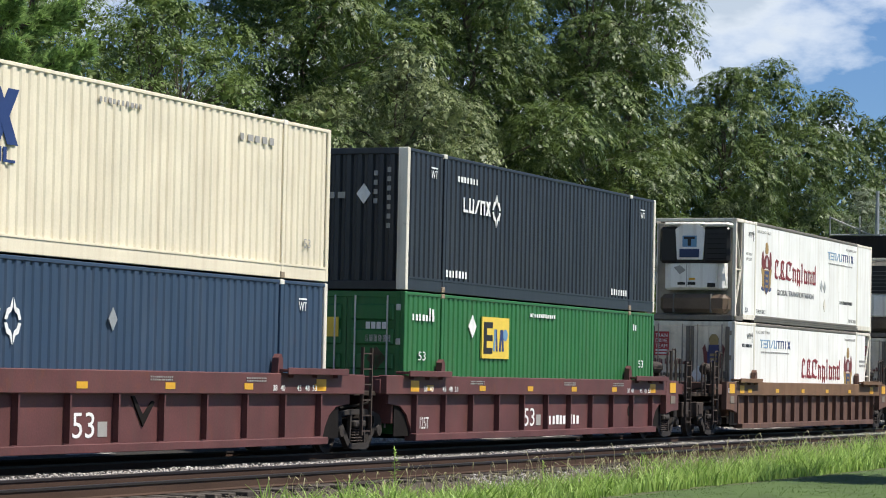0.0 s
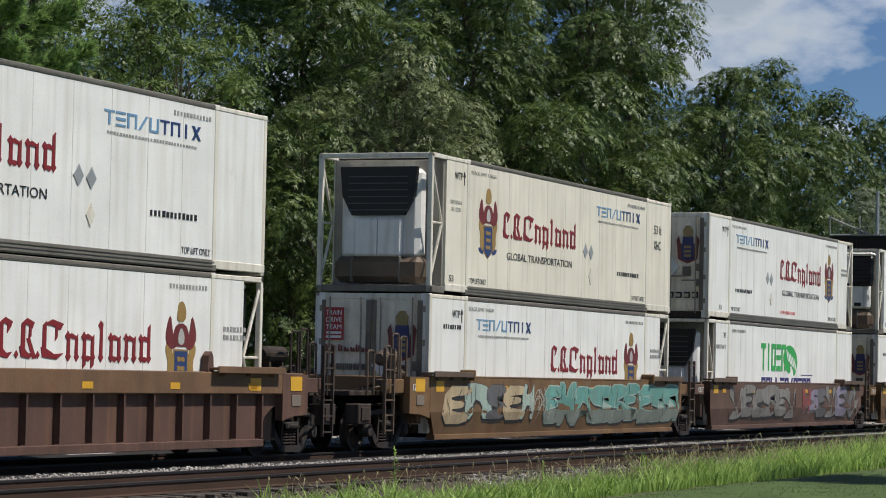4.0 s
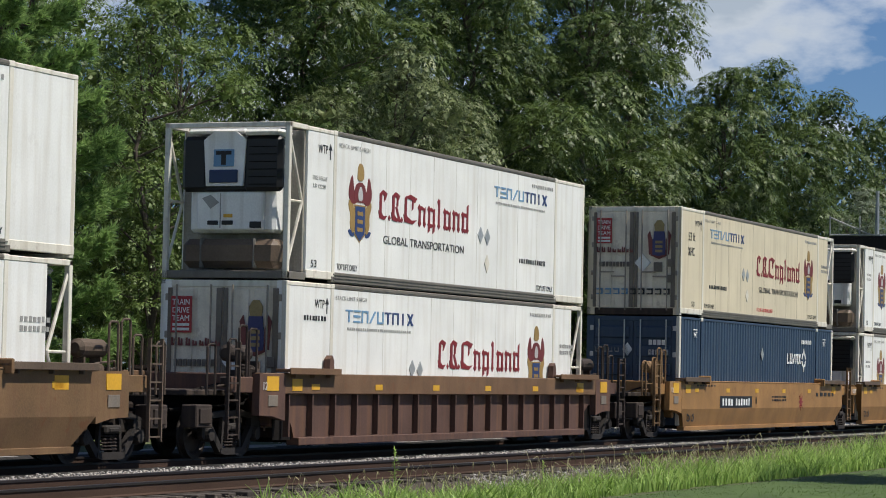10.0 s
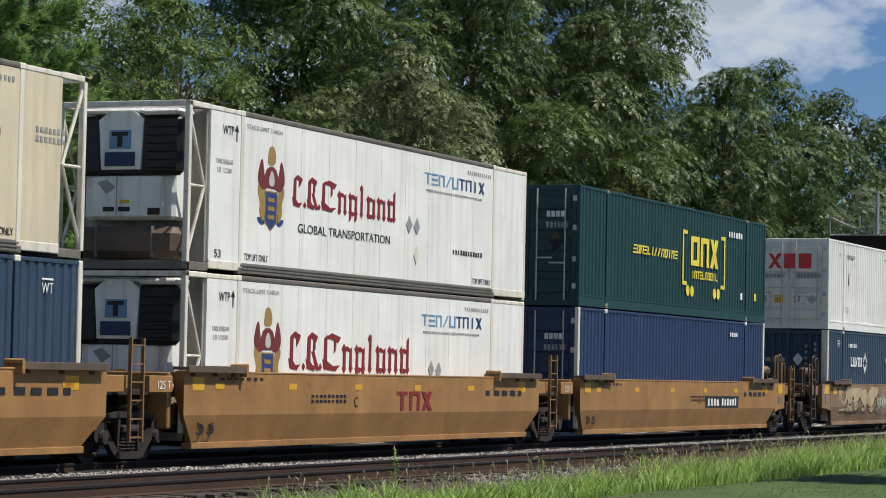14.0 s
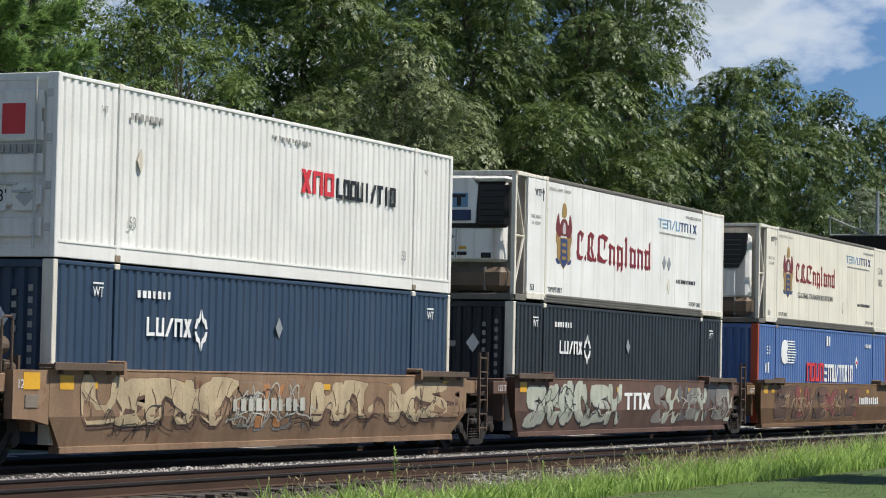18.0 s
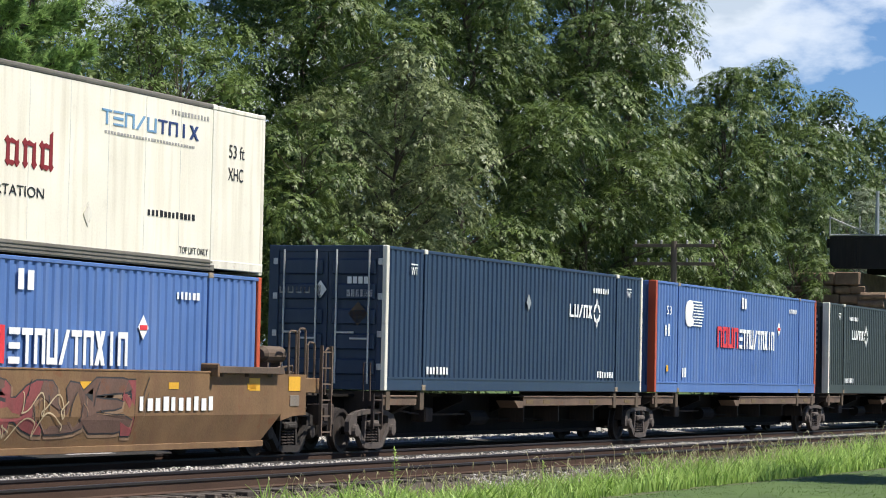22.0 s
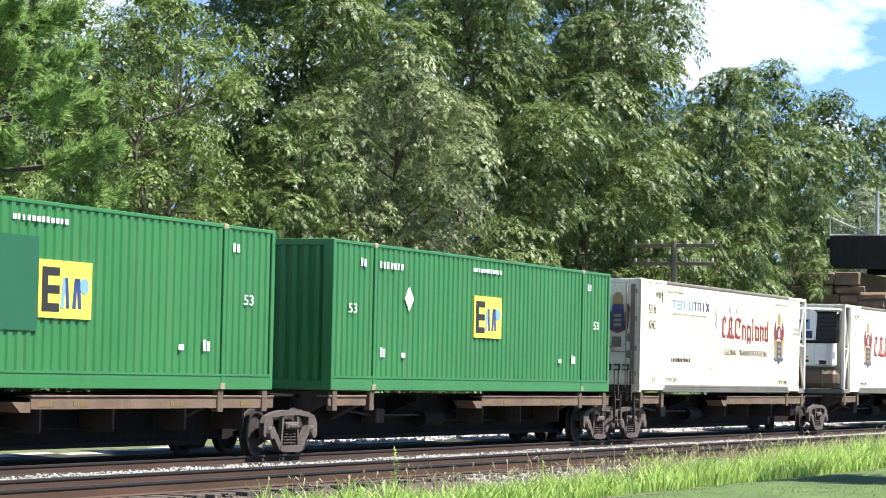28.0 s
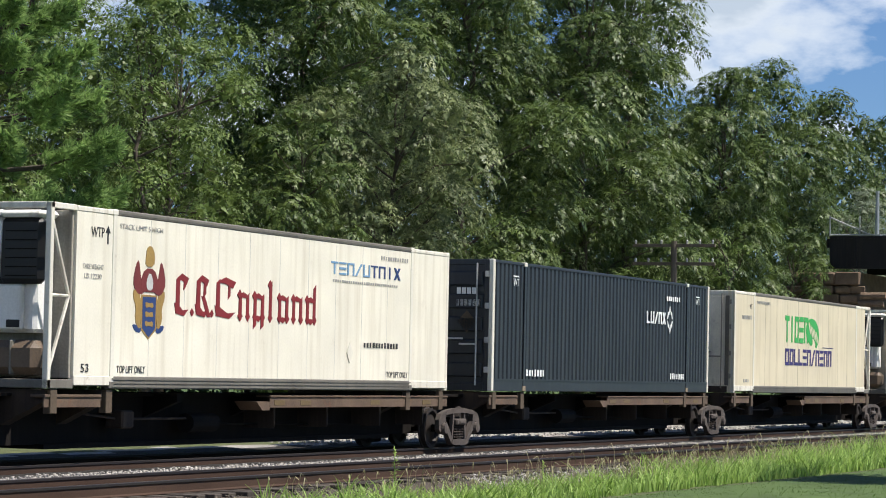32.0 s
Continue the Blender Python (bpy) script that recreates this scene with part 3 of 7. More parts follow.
def corrugated_end(x, z0, z1):
    s = Shape()
    n, y0, y1 = 9, 0.2, 2.4
    p = (y1 - y0) / n
    line = []
    for i in range(n):
        a = y0 + i * p
        line += [(a, 0.06), (a + p * 0.3, 0.06), (a + p * 0.45, 0.0), (a + p * 0.85, 0.0), (a + p, 0.06)]
    s.add([(x + d, yy, z) for yy, d in line for z in (z0, z1)], [(2 * i, 2 * i + 1, 2 * i + 3, 2 * i + 2) for i in range(len(line) - 1)])
    s.box(x + 0.07, x + 0.10, y0, y1, z0, z1)
    return s


def doors(t, x, mat, rod, style):
    """Pair of end doors with panels, lock rods, cams and hinges; they face back along the line."""
    for k, (y0, y1) in enumerate(((0.14, 1.295), (1.305, 2.46))):
        d = part("door", lambda: Shape().box(x + 0.01, x + 0.07, y0, y1, 0.16, 2.78, 0.01), mat, t, key=(style, k))
        if style == "ribs":
            for i in range(5):
                part("rib", lambda: Shape().box(x - 0.05, x + 0.009, y0 + 0.10, y1 - 0.10, 0.30, 0.62, 0.03), mat, d, key=("rb", k)).location = (0, 0, i * 0.5)
        else:
            for i, (a, b) in enumerate(((y0 + 0.05, (y0 + y1) / 2 - 0.05), ((y0 + y1) / 2 + 0.05, y1 - 0.05))):
                part("panel", lambda: Shape().box(x - 0.012, x + 0.009, a, b, 0.22, 2.72, 0.01), mat, d, key=("pn", k, i))
            part("hinge_strip", lambda: Shape().box(x - 0.035, x - 0.013, y0 + 0.01, y0 + 0.13, 0.2, 2.74, 0.008), M["grime"], d, key=("hs", k))
            part("hinge_strip", lambda: Shape().box(x - 0.035, x - 0.013, y1 - 0.10, y1 - 0.01, 0.2, 2.74, 0.008), M["grime"], d, key=("ht", k))
        for i, yy in enumerate((y0 + 0.22, y1 - 0.22)):
            part("lock_rod", lambda: Shape().tube([(x - 0.075, yy, 0.12), (x - 0.075, yy, 2.80)], 0.019, 6), rod, d, key=(k, i))
        part("door_handle", lambda: Shape().box(x - 0.09, x - 0.06, y0 + 0.22, y0 + 0.62, 1.0, 1.04, 0.005).box(x - 0.09, x - 0.06, y1 - 0.62, y1 - 0.22, 1.12, 1.16, 0.005), rod, d, key=k)
        hy = y0 - 0.05 if k == 0 else y1 - 0.05
        for zz in (0.4, 1.05, 1.8, 2.5):
            part("hinge", lambda: Shape().box(x - 0.03, x + 0.02, hy, hy + 0.1, zz, zz + 0.13, 0.01), rod, d, key=(k, zz))


def cooler(t, x, style, flip=False):
    """Refrigeration unit in the open end frame, with its fuel tank below; flipped, at the front end of its box."""
    FLIP[0] = flip
    part("bulkhead", lambda: Shape().box(x + 0.72, x + 0.80, 0.05, 2.55, 0.16, 2.80, 0.01), M["bulk"], t, "grimy bulkhead behind the cooling unit", key="bh")
    if style == "fridge":
        part("cowling", lambda: Shape().box(x + 0.30, x + 0.72, 0.42, 2.20, 0.86, 2.68, 0.06).box(x + 0.22, x + 0.34, 0.62, 2.02, 0.90, 1.62, 0.03), M["cowl"], t, "white cooling unit housing", key="fr")
        g1 = part("grille", lambda: Shape().box(x + 0.14, x + 0.36, 0.24, 1.04, 1.62, 2.66, 0.08), M["grille"], t, "black rounded grille", key="g1")
        part("grille", lambda: Shape().box(x + 0.14, x + 0.36, 1.76, 2.32, 1.62, 2.66, 0.08), M["grille"], t, "black rounded grille", key="g2")
        part("grille", lambda: Shape().box(x + 0.20, x + 0.36, 0.80, 2.00, 1.62, 1.80, 0.04), M["grille"], t, key="g3")
        for i in range(6):
            part("slat", lambda: Shape().box(x + 0.128, x + 0.142, 0.34, 0.90, 1.74 + i * 0.14, 1.755 + i * 0.14), M["black"], g1, key=i)
        c = None if flip else part("front_panel", lambda: Shape().slab([(1.02, 1.72), (1.78, 1.72), (1.84, 2.58), (1.62, 2.74), (1.18, 2.74), (0.96, 2.58)], x, x + 0.2), M["cowl"], t, key="fp")
        if c:
            c.matrix_basis = Matrix(((0, 1, 0, 0), (1, 0, 0, 0), (0, 0, 1, 0), (0, 0, 0, 1))) @ Matrix.Translation((0, 0.12, 0))
        em = part("badge", lambda: Shape().box(x + 0.10, x + 0.125, 1.20, 1.62, 2.08, 2.40), M["cyan"], t, "blue and black maker's badge", key="bd")
        part("badge_mark", lambda: Shape().box(x + 0.092, x + 0.10, 1.25, 1.57, 2.30, 2.37).box(x + 0.092, x + 0.10, 1.36, 1.46, 2.11, 2.30), M["ink"], em, key="bm")
        part("control_panel", lambda: Shape().box(x + 0.08, x + 0.13, 1.12, 1.70, 1.78, 2.02, 0.01), M["navy"], t, "dark control panel", key="cp")
        part("vent", lambda: Shape().box(x + 0.20, x + 0.23, 1.25, 1.48, 1.00, 1.08, 0.01).box(x + 0.20, x + 0.23, 1.56, 1.78, 1.00, 1.08, 0.01).box(x + 0.20, x + 0.23, 0.66, 0.90, 0.94, 1.06, 0.01), M["grille"], t, key="vt")
        part("sticker", lambda: Shape().box(x + 0.20, x + 0.222, 1.26, 1.44, 1.14, 1.20), M["yellow"], t, "yellow warning sticker", key="stk")
        part("seam", lambda: Shape().box(x + 0.205, x + 0.222, 1.505, 1.52, 0.94, 1.60), M["greyink"], t, "panel joint of the housing", key="fseam")
        part("cap", lambda: Shape().box(x + 0.12, x + 0.70, 0.26, 1.02, 2.665, 2.78, 0.05).box(x + 0.16, x + 0.70, 1.0, 2.2, 2.70, 2.79, 0.04), M["cowl"], t, "white top cap of the unit", key="fcap")
        part("hazard_diamond", lambda: Shape().plan([(1.72, 1.30), (1.90, 1.50), (1.72, 1.56), (1.54, 1.42)][:4], x + 0.21, x + 0.222), M["greyink"], t, key="hz")
    else:
        part("cowling", lambda: Shape().box(x + 0.28, x + 0.72, 0.40, 2.20, 0.70, 2.60, 0.10).box(x + 0.18, x + 0.34, 0.75, 1.85, 0.74, 1.55, 0.05), M["cowl"], t, "white cooling unit housing", key="fr2")
        g = None if flip else part("grille", lambda: Shape().slab([(0.42, 2.62), (2.18, 2.62), (2.12, 2.0), (1.9, 1.60), (0.7, 1.60), (0.48, 2.0)], 0, 0.12), M["grille"], t, "black trapezoid grille", key="gt")
        if g:
            g.matrix_basis = Matrix.Translation((x + 0.18, 0, 0)) @ Matrix(((0, 1, 0, 0), (1, 0, 0, 0), (0, 0, 1, 0), (0, 0, 0, 1)))
        for i in range(6):
            part("slat", lambda: Shape().box(x + 0.16, x + 0.18, 0.62, 1.98, 1.70 + i * 0.14, 1.72 + i * 0.14), M["spray_grey"], t, key=("b", i))
        part("seam", lambda: Shape().box(x + 0.172, x + 0.182, 1.29, 1.31, 0.78, 1.52), M["greyink"], t, key="seam")
    part("fuel_tank", lambda: Shape().box(x + 0.16, x + 0.70, 0.30, 2.30, 0.20, 0.74, 0.12), M["tank"], t, "sooty brown fuel tank", key="ft")
    for i, yy in enumerate((0.75, 1.85)):
        part("tank_strap", lambda: Shape().box(x + 0.145, x + 0.71, yy, yy + 0.06, 0.19, 0.755, 0.10), M["rail_grey"], t, key=("ts", i))
    # open frame of the end
    for y0 in (0.0, 2.50):
        part("end_post", lambda: Shape().box(x, x + 0.10, y0, y0 + 0.10, 0.0, BOX_H, 0.01), M["lightpost"], t, key=("ep", y0))
        part("brace", lambda: Shape().tube([(x + 0.06, y0 + 0.05, 2.72), (x + 0.66, y0 + 0.05, 1.45)], 0.032, 6), M["lightpost"], t, key=("b1", y0))
        part("brace", lambda: Shape().tube([(x + 0.66, y0 + 0.05, 1.45), (x + 0.06, y0 + 0.05, 0.2)], 0.032, 6), M["lightpost"], t, key=("b2", y0))
        part("brace", lambda: Shape().tube([(x + 0.66, y0 + 0.05, 1.45), (x + 0.06, y0 + 0.05, 1.45)], 0.026, 6), M["lightpost"], t, key=("b3", y0))
        part("frame_rail", lambda: Shape().box(x, x + 0.78, y0, y0 + 0.10, 2.80, BOX_H, 0.01), M["lightpost"], t, key=("fr1", y0))
        part("frame_rail", lambda: Shape().box(x, x + 0.78, y0, y0 + 0.10, 0.0, 0.14, 0.01), M["rail_grey"], t, key=("fr2", y0))
    part("end_beam", lambda: Shape().box(x, x + 0.10, 0.1, 2.5, 2.80, BOX_H, 0.01), M["lightpost"], t, key="eb1")
    part("end_beam", lambda: Shape().box(x, x + 0.12, 0.1, 2.5, 0.0, 0.14, 0.01), M["rail_grey"], t, key="eb2")
    FLIP[0] = False


def crest(t, x, z, h):
    """Heraldic emblem: gold crest, red mantling, silver helmet, blue shield with gold charges, gilt supporters."""
    def slab(pts, d, rounds=1):
        return Shape().slab(smooth_ring([(x + a * h, z + b * h) for a, b in pts], rounds), FACE - d, -0.001)
    e = part("emblem", slab(((-0.175, 0.47), (-0.165, 0.10), (0.0, 0.0), (0.165, 0.10), (0.175, 0.47)), 0.002, 0), M["gold"], t, "heraldic shield in blue, red and gold")
    part("shield", slab(((-0.145, 0.45), (-0.14, 0.115), (0.0, 0.02), (0.14, 0.115), (0.145, 0.45)), 0.006, 0), M["navyink"], e)
    for sg in (-1, 1):
        part("mantling", slab([(sg * a, b) for a, b in ((0.06, 0.52), (0.16, 0.56), (0.20, 0.68), (0.24, 0.84), (0.30, 0.78), (0.36, 0.60), (0.30, 0.50), (0.20, 0.46))], 0.004), M["mantle"], e)
        part("supporter", slab([(sg * a, b) for a, b in ((0.17, 0.46), (0.33, 0.54), (0.35, 0.44), (0.28, 0.34), (0.30, 0.20), (0.22, 0.10), (0.17, 0.14))], 0.003), M["gold"], e)
        part("base_tuft", slab([(sg * a, b) for a, b in ((0.16, 0.13), (0.36, 0.16), (0.30, 0.08), (0.17, 0.06))], 0.002), M["navyink"], e)
    part("dome", slab(((-0.17, 0.50), (0.17, 0.50), (0.19, 0.62), (0.10, 0.75), (-0.10, 0.75), (-0.19, 0.62)), 0.005), M["mantle"], e)
    part("helmet", slab(((-0.06, 0.52), (0.06, 0.52), (0.075, 0.62), (0.0, 0.72), (-0.075, 0.62)), 0.009), M["alu"], e)
    part("crest_beast", slab(((-0.10, 0.77), (0.09, 0.77), (0.11, 0.90), (0.03, 1.0), (-0.07, 0.97), (-0.09, 0.87)), 0.004), M["gold"], e)
    for k in (0.13, 0.23, 0.33):
        part("charge", slab(((-0.08, k), (0.0, k + 0.015), (0.09, k), (0.08, k + 0.065), (0.0, k + 0.05), (-0.09, k + 0.07)), 0.010), M["gold"], e)


def blackletter(t, x, z, w, h, mat, seed=3):
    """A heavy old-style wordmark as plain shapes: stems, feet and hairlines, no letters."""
    glyphs, turn = [Shape()], itertools.cycle(range(9))

    def deep():
        return FACE - 0.003 - 0.0007 * next(turn)
    u = w / 9.5
    caps, at = (0.0, 1.25, 2.5), 0.0

    def stem(a, z0, z1, k=0.17):
        glyphs[-1].slab([(x + a * u, z + z0 * h), (x + (a + k) * u + 0.0, z + (z0 + 0.10) * h), (x + (a + k) * u, z + z1 * h), (x + (a + 0.02) * u, z + (z1 - 0.10) * h)], deep(), -0.001)

    def foot(a, zz, k=0.32, hh=0.13):
        glyphs[-1].slab([(x + (a - k / 2) * u, z + zz * h), (x + a * u, z + (zz - hh) * h), (x + (a + k / 2) * u, z + zz * h), (x + a * u, z + (zz + hh) * h)], deep(), -0.001)
    for c in caps:
        glyphs.append(Shape())
        wide = 1.35 if c == 2.5 else 0.85
        stem(c + 0.08, 0.05, 0.95, 0.24)
        glyphs[-1].slab([(x + c * u, z + 0.30 * h), (x + (c + 0.10) * u, z + 0.05 * h), (x + (c + wide * 0.7) * u, z), (x + (c + wide) * u, z + 0.16 * h), (x + (c + wide * 0.6) * u, z + 0.13 * h), (x + (c + 0.2) * u, z + 0.30 * h)], deep(), -0.001)
        glyphs[-1].slab([(x + (c + 0.1) * u, z + 0.86 * h), (x + (c + wide * 0.5) * u, z + 1.0 * h), (x + (c + wide) * u, z + 0.90 * h), (x + (c + wide * 0.85) * u, z + 0.74 * h), (x + (c + wide * 0.5) * u, z + 0.84 * h)], deep(), -0.001)
        stem(c + wide * 0.62, 0.46 if c else 0.6, 0.92, 0.15)
        if c == 1.25:
            glyphs[-1].slab([(x + (c + 0.4) * u, z + 0.5 * h), (x + (c + 0.62) * u, z + 0.5 * h), (x + (c + 1.0) * u, z + 0.02 * h), (x + (c + 0.78) * u, z)], deep(), -0.001)
        if c < 2:
            foot(c + 1.08, 0.10, 0.24, 0.10)
    for i, c in enumerate((4.05, 5.05, 6.1, 6.75, 7.75, 8.75)):
        glyphs.append(Shape())
        tall, low = (1.0 if i in (2, 5) else 0.66), (-0.22 if i == 1 else 0.04)
        stem(c, low if i != 5 else 0.04, tall if i != 5 else 0.66, 0.20)
        foot(c + 0.10, 0.08)
        foot(c + 0.06, 0.60 if i != 2 else 0.9)
        if i != 2:
            stem(c + 0.50, -0.22 if i == 1 else 0.04, 1.0 if i == 5 else 0.66, 0.20)
            foot(c + 0.62, 0.08)
            glyphs[-1].slab([(x + (c + 0.05) * u, z + 0.56 * h), (x + (c + 0.3) * u, z + 0.68 * h), (x + (c + 0.6) * u, z + 0.60 * h), (x + (c + 0.6) * u, z + 0.52 * h)], deep(), -0.001)
        if i in (1, 3, 5):
            glyphs[-1].slab([(x + (c + 0.05) * u, z + 0.06 * h), (x + (c + 0.35) * u, z - 0.04 * h), (x + (c + 0.6) * u, z + 0.08 * h), (x + (c + 0.3) * u, z + 0.12 * h)], deep(), -0.001)
    for s in glyphs[1:]:
        part("old_style_sign", s, mat, t, "dark red old-style sign")


def stencil(t, x, z, w, h, mats, pattern, label, slant=0.0, y=0.0, stroke=0.24):
    """A plain wordmark of blocks: each sign of the pattern is one heavy shape."""
    n = len(pattern)
    u = w / n
    shapes = []
    for i, k in enumerate(pattern):
        m = mats[0] if i < len(pattern) * 0.55 or len(mats) == 1 else mats[1]
        s = Shape()
        shapes.append((s, m))
        a, b = x + i * u + u * 0.08, x + (i + 1) * u - u * 0.06
        th = h * 0.8 * stroke

        def q(x0, x1, z0, z1, s=s):
            s.slab([(x0 + slant * (z0 - z), z0), (x1 + slant * (z0 - z), z0), (x1 + slant * (z1 - z), z1), (x0 + slant * (z1 - z), z1)], FACE - 0.004, -0.001)
        sw = u * stroke
        if k == "u":
            q(a, a + sw, z, z + h), q(a + sw, b - sw, z, z + th), q(b - sw, b, z, z + h)
        elif k == "l":
            q(a, a + sw, z, z + h), q(a + sw, b, z, z + th)
        elif k == "n":
            q(a, a + sw, z, z + h), q(a + sw, b - sw, z + h - th, z + h), q(b - sw, b, z, z + h)
        elif k == "o":
            q(a, a + sw, z, z + h), q(b - sw, b, z, z + h), q(a + sw, b - sw, z, z + th), q(a + sw, b - sw, z + h - th, z + h)
        elif k == "t":
            q(a, b, z + h - th, z + h), q((a + b) / 2 - sw / 2, (a + b) / 2 + sw / 2, z, z + h - th)
        elif k == "e":
            q(a, b, z, z + th), q(a, b, z + h * 0.41, z + h * 0.59), q(a, b, z + h - th, z + h)
        elif k == "v":
            s.slab([(a, z), (a + sw * 1.1, z), (b, z + h), (b - sw * 1.1, z + h)], FACE - 0.004, -0.001)
        elif k == "x":
            s.slab([(a, z), (a + sw * 1.3, z), (b, z + h), (b - sw * 1.3, z + h)], FACE - 0.004, -0.001)
            s.slab([(b, z), (b - sw * 1.3, z), (a, z + h), (a + sw * 1.3, z + h)], FACE - 0.007, -0.001)
        elif k == "i":
            q((a + b) / 2 - sw / 2, (a + b) / 2 + sw / 2, z, z + h)
    for s, m in shapes:
        part("block_sign", s, m, t, label).location = (0, y, 0)


def diamond_mark(t, x, z, r, mat, label="white interlaced diamond emblem"):
    s = Shape()
    w = r * 0.66
    for sx, sz in ((1, 1), (-1, 1), (-1, -1), (1, -1)):
        pts = [(0.06, 1.0), (0.34, 0.60), (0.72, 0.52), (1.0, 0.08), (0.70, 0.06), (0.50, 0.30), (0.22, 0.40), (0.06, 0.62)]
        s.slab([(x + sx * w * c, z + sz * r * d) for c, d in pts], FACE - 0.004, -0.001)
    return part("emblem", s, mat, t, label)


def rhomb(t, x, z, w, h, mat, name="placard", label="diamond hazard placard holder"):
    part(name, Shape().slab([(x, z - h), (x + w, z), (x, z + h), (x - w, z)], FACE - 0.008, -0.001), mat, t, label)


def umax(t, x, z, h, mat=None):
    """White wordmark with an interlaced diamond after it."""
    m = mat or M["whiteink"]
    stencil(t, x, z, 1.62, h, [m], "luvnx", "white block wordmark")
    diamond_mark(t, x + 1.96, z + h * 0.42, 0.36, m)


def cre(t, rnd, face, globe=True, lift=0.0):
    """Markings of the refrigerated boxes: emblem, words and blue wordmark, either way round."""
    if face == "upper":        # emblem first, words after
        crest(t, 3.17, 0.82, 1.56)
        blackletter(t, 4.05, 1.33 + lift if globe else 1.24 + lift, 4.75 if globe else 5.6, 0.60 if globe else 0.72, M["red"])
        if globe:
            words("GLOBAL TRANSPORTATION", 4.30, 0.87, 0.17, M["ink"], t, fit=4.25, name="slogan")
        temps(t, 10.24, 2.18)
        bars(11.85, 0.83, 1.7, 0.11, M["ink"], t, n=12, seed=4)
    else:                      # blue wordmark first, emblem near the far end
        temps(t, 2.58, 2.16)
        blackletter(t, 7.25 - lift * 0.6, 1.33 + lift, 4.75, 0.62, M["red"])
        if globe:
            words("GLOBAL TRANSPORTATION", 7.50 - lift * 0.6, 0.87 + lift, 0.17, M["ink"], t, fit=4.3, name="slogan")
        crest(t, 13.05, 0.82, 1.56)
        bars(2.58, 0.80, 1.7, 0.11, M["ink"], t, n=12, seed=4)
        if rnd.random() < 0.5:
            words("HI-CUBE CHASSIS REQUIRED", 7.3, 0.32, 0.10, M["brightred"], t, fit=1.7)
    words("TOP LIFT ONLY", 2.14, 0.26, 0.12, M["ink"], t, fit=0.95)
    words("TOP LIFT ONLY", 12.98, 0.26, 0.12, M["ink"], t, fit=1.05)
    words("WTP", 1.22, 2.42, 0.17, M["ink"], t, fit=0.42)
    part("arrow", Shape().slab([(1.76, 2.62), (1.84, 2.50), (1.78, 2.50), (1.78, 2.32), (1.74, 2.32), (1.74, 2.50), (1.68, 2.50)], FACE, -0.001), M["ink"], t)
    words("STACK LIMIT 5 HIGH", 2.14, 2.60, 0.085, M["greyink"], t, fit=1.45)
    bars(12.6, 2.58, 1.4, 0.08, M["greyink"], t, n=12, seed=8)
    if face == "upper":
        words("TARE WEIGHT", 0.98, 1.90, 0.085, M["greyink"], t, fit=0.66)
        words("LB 12230", 1.02, 1.75, 0.085, M["greyink"], t, fit=0.56)
    else:
        if not globe:
            bars(0.75, 2.18, 1.0, 0.10, M["ink"], t, n=8, seed=9)
        bars(14.6, 1.75, 0.9, 0.09, M["greyink"], t, rows=2, n=7, seed=10)
    words("53", 0.98, 0.26, 0.14, M["ink"], t, fit=0.26)
    xr = (9.9 if globe else 11.2) if face == "upper" else 6.3
    rhomb(t, xr, 0.72, 0.14, 0.20, M["lightpost"])
    if rnd.random() < 0.4:
        rhomb(t, xr - 0.4, 1.32, 0.16, 0.18, M["galv"])
        rhomb(t, xr, 1.30, 0.16, 0.18, M["galv"])


def temps(t, x, z):
    stencil(t, x, z + 0.03, 3.36, 0.24, [M["cyan"], M["navyink"]], "tenvutnix", "blue block wordmark", stroke=0.18)
    bars(x + 0.12, z - 0.12, 3.1, 0.05, M["greyink"], t, n=30, seed=5)


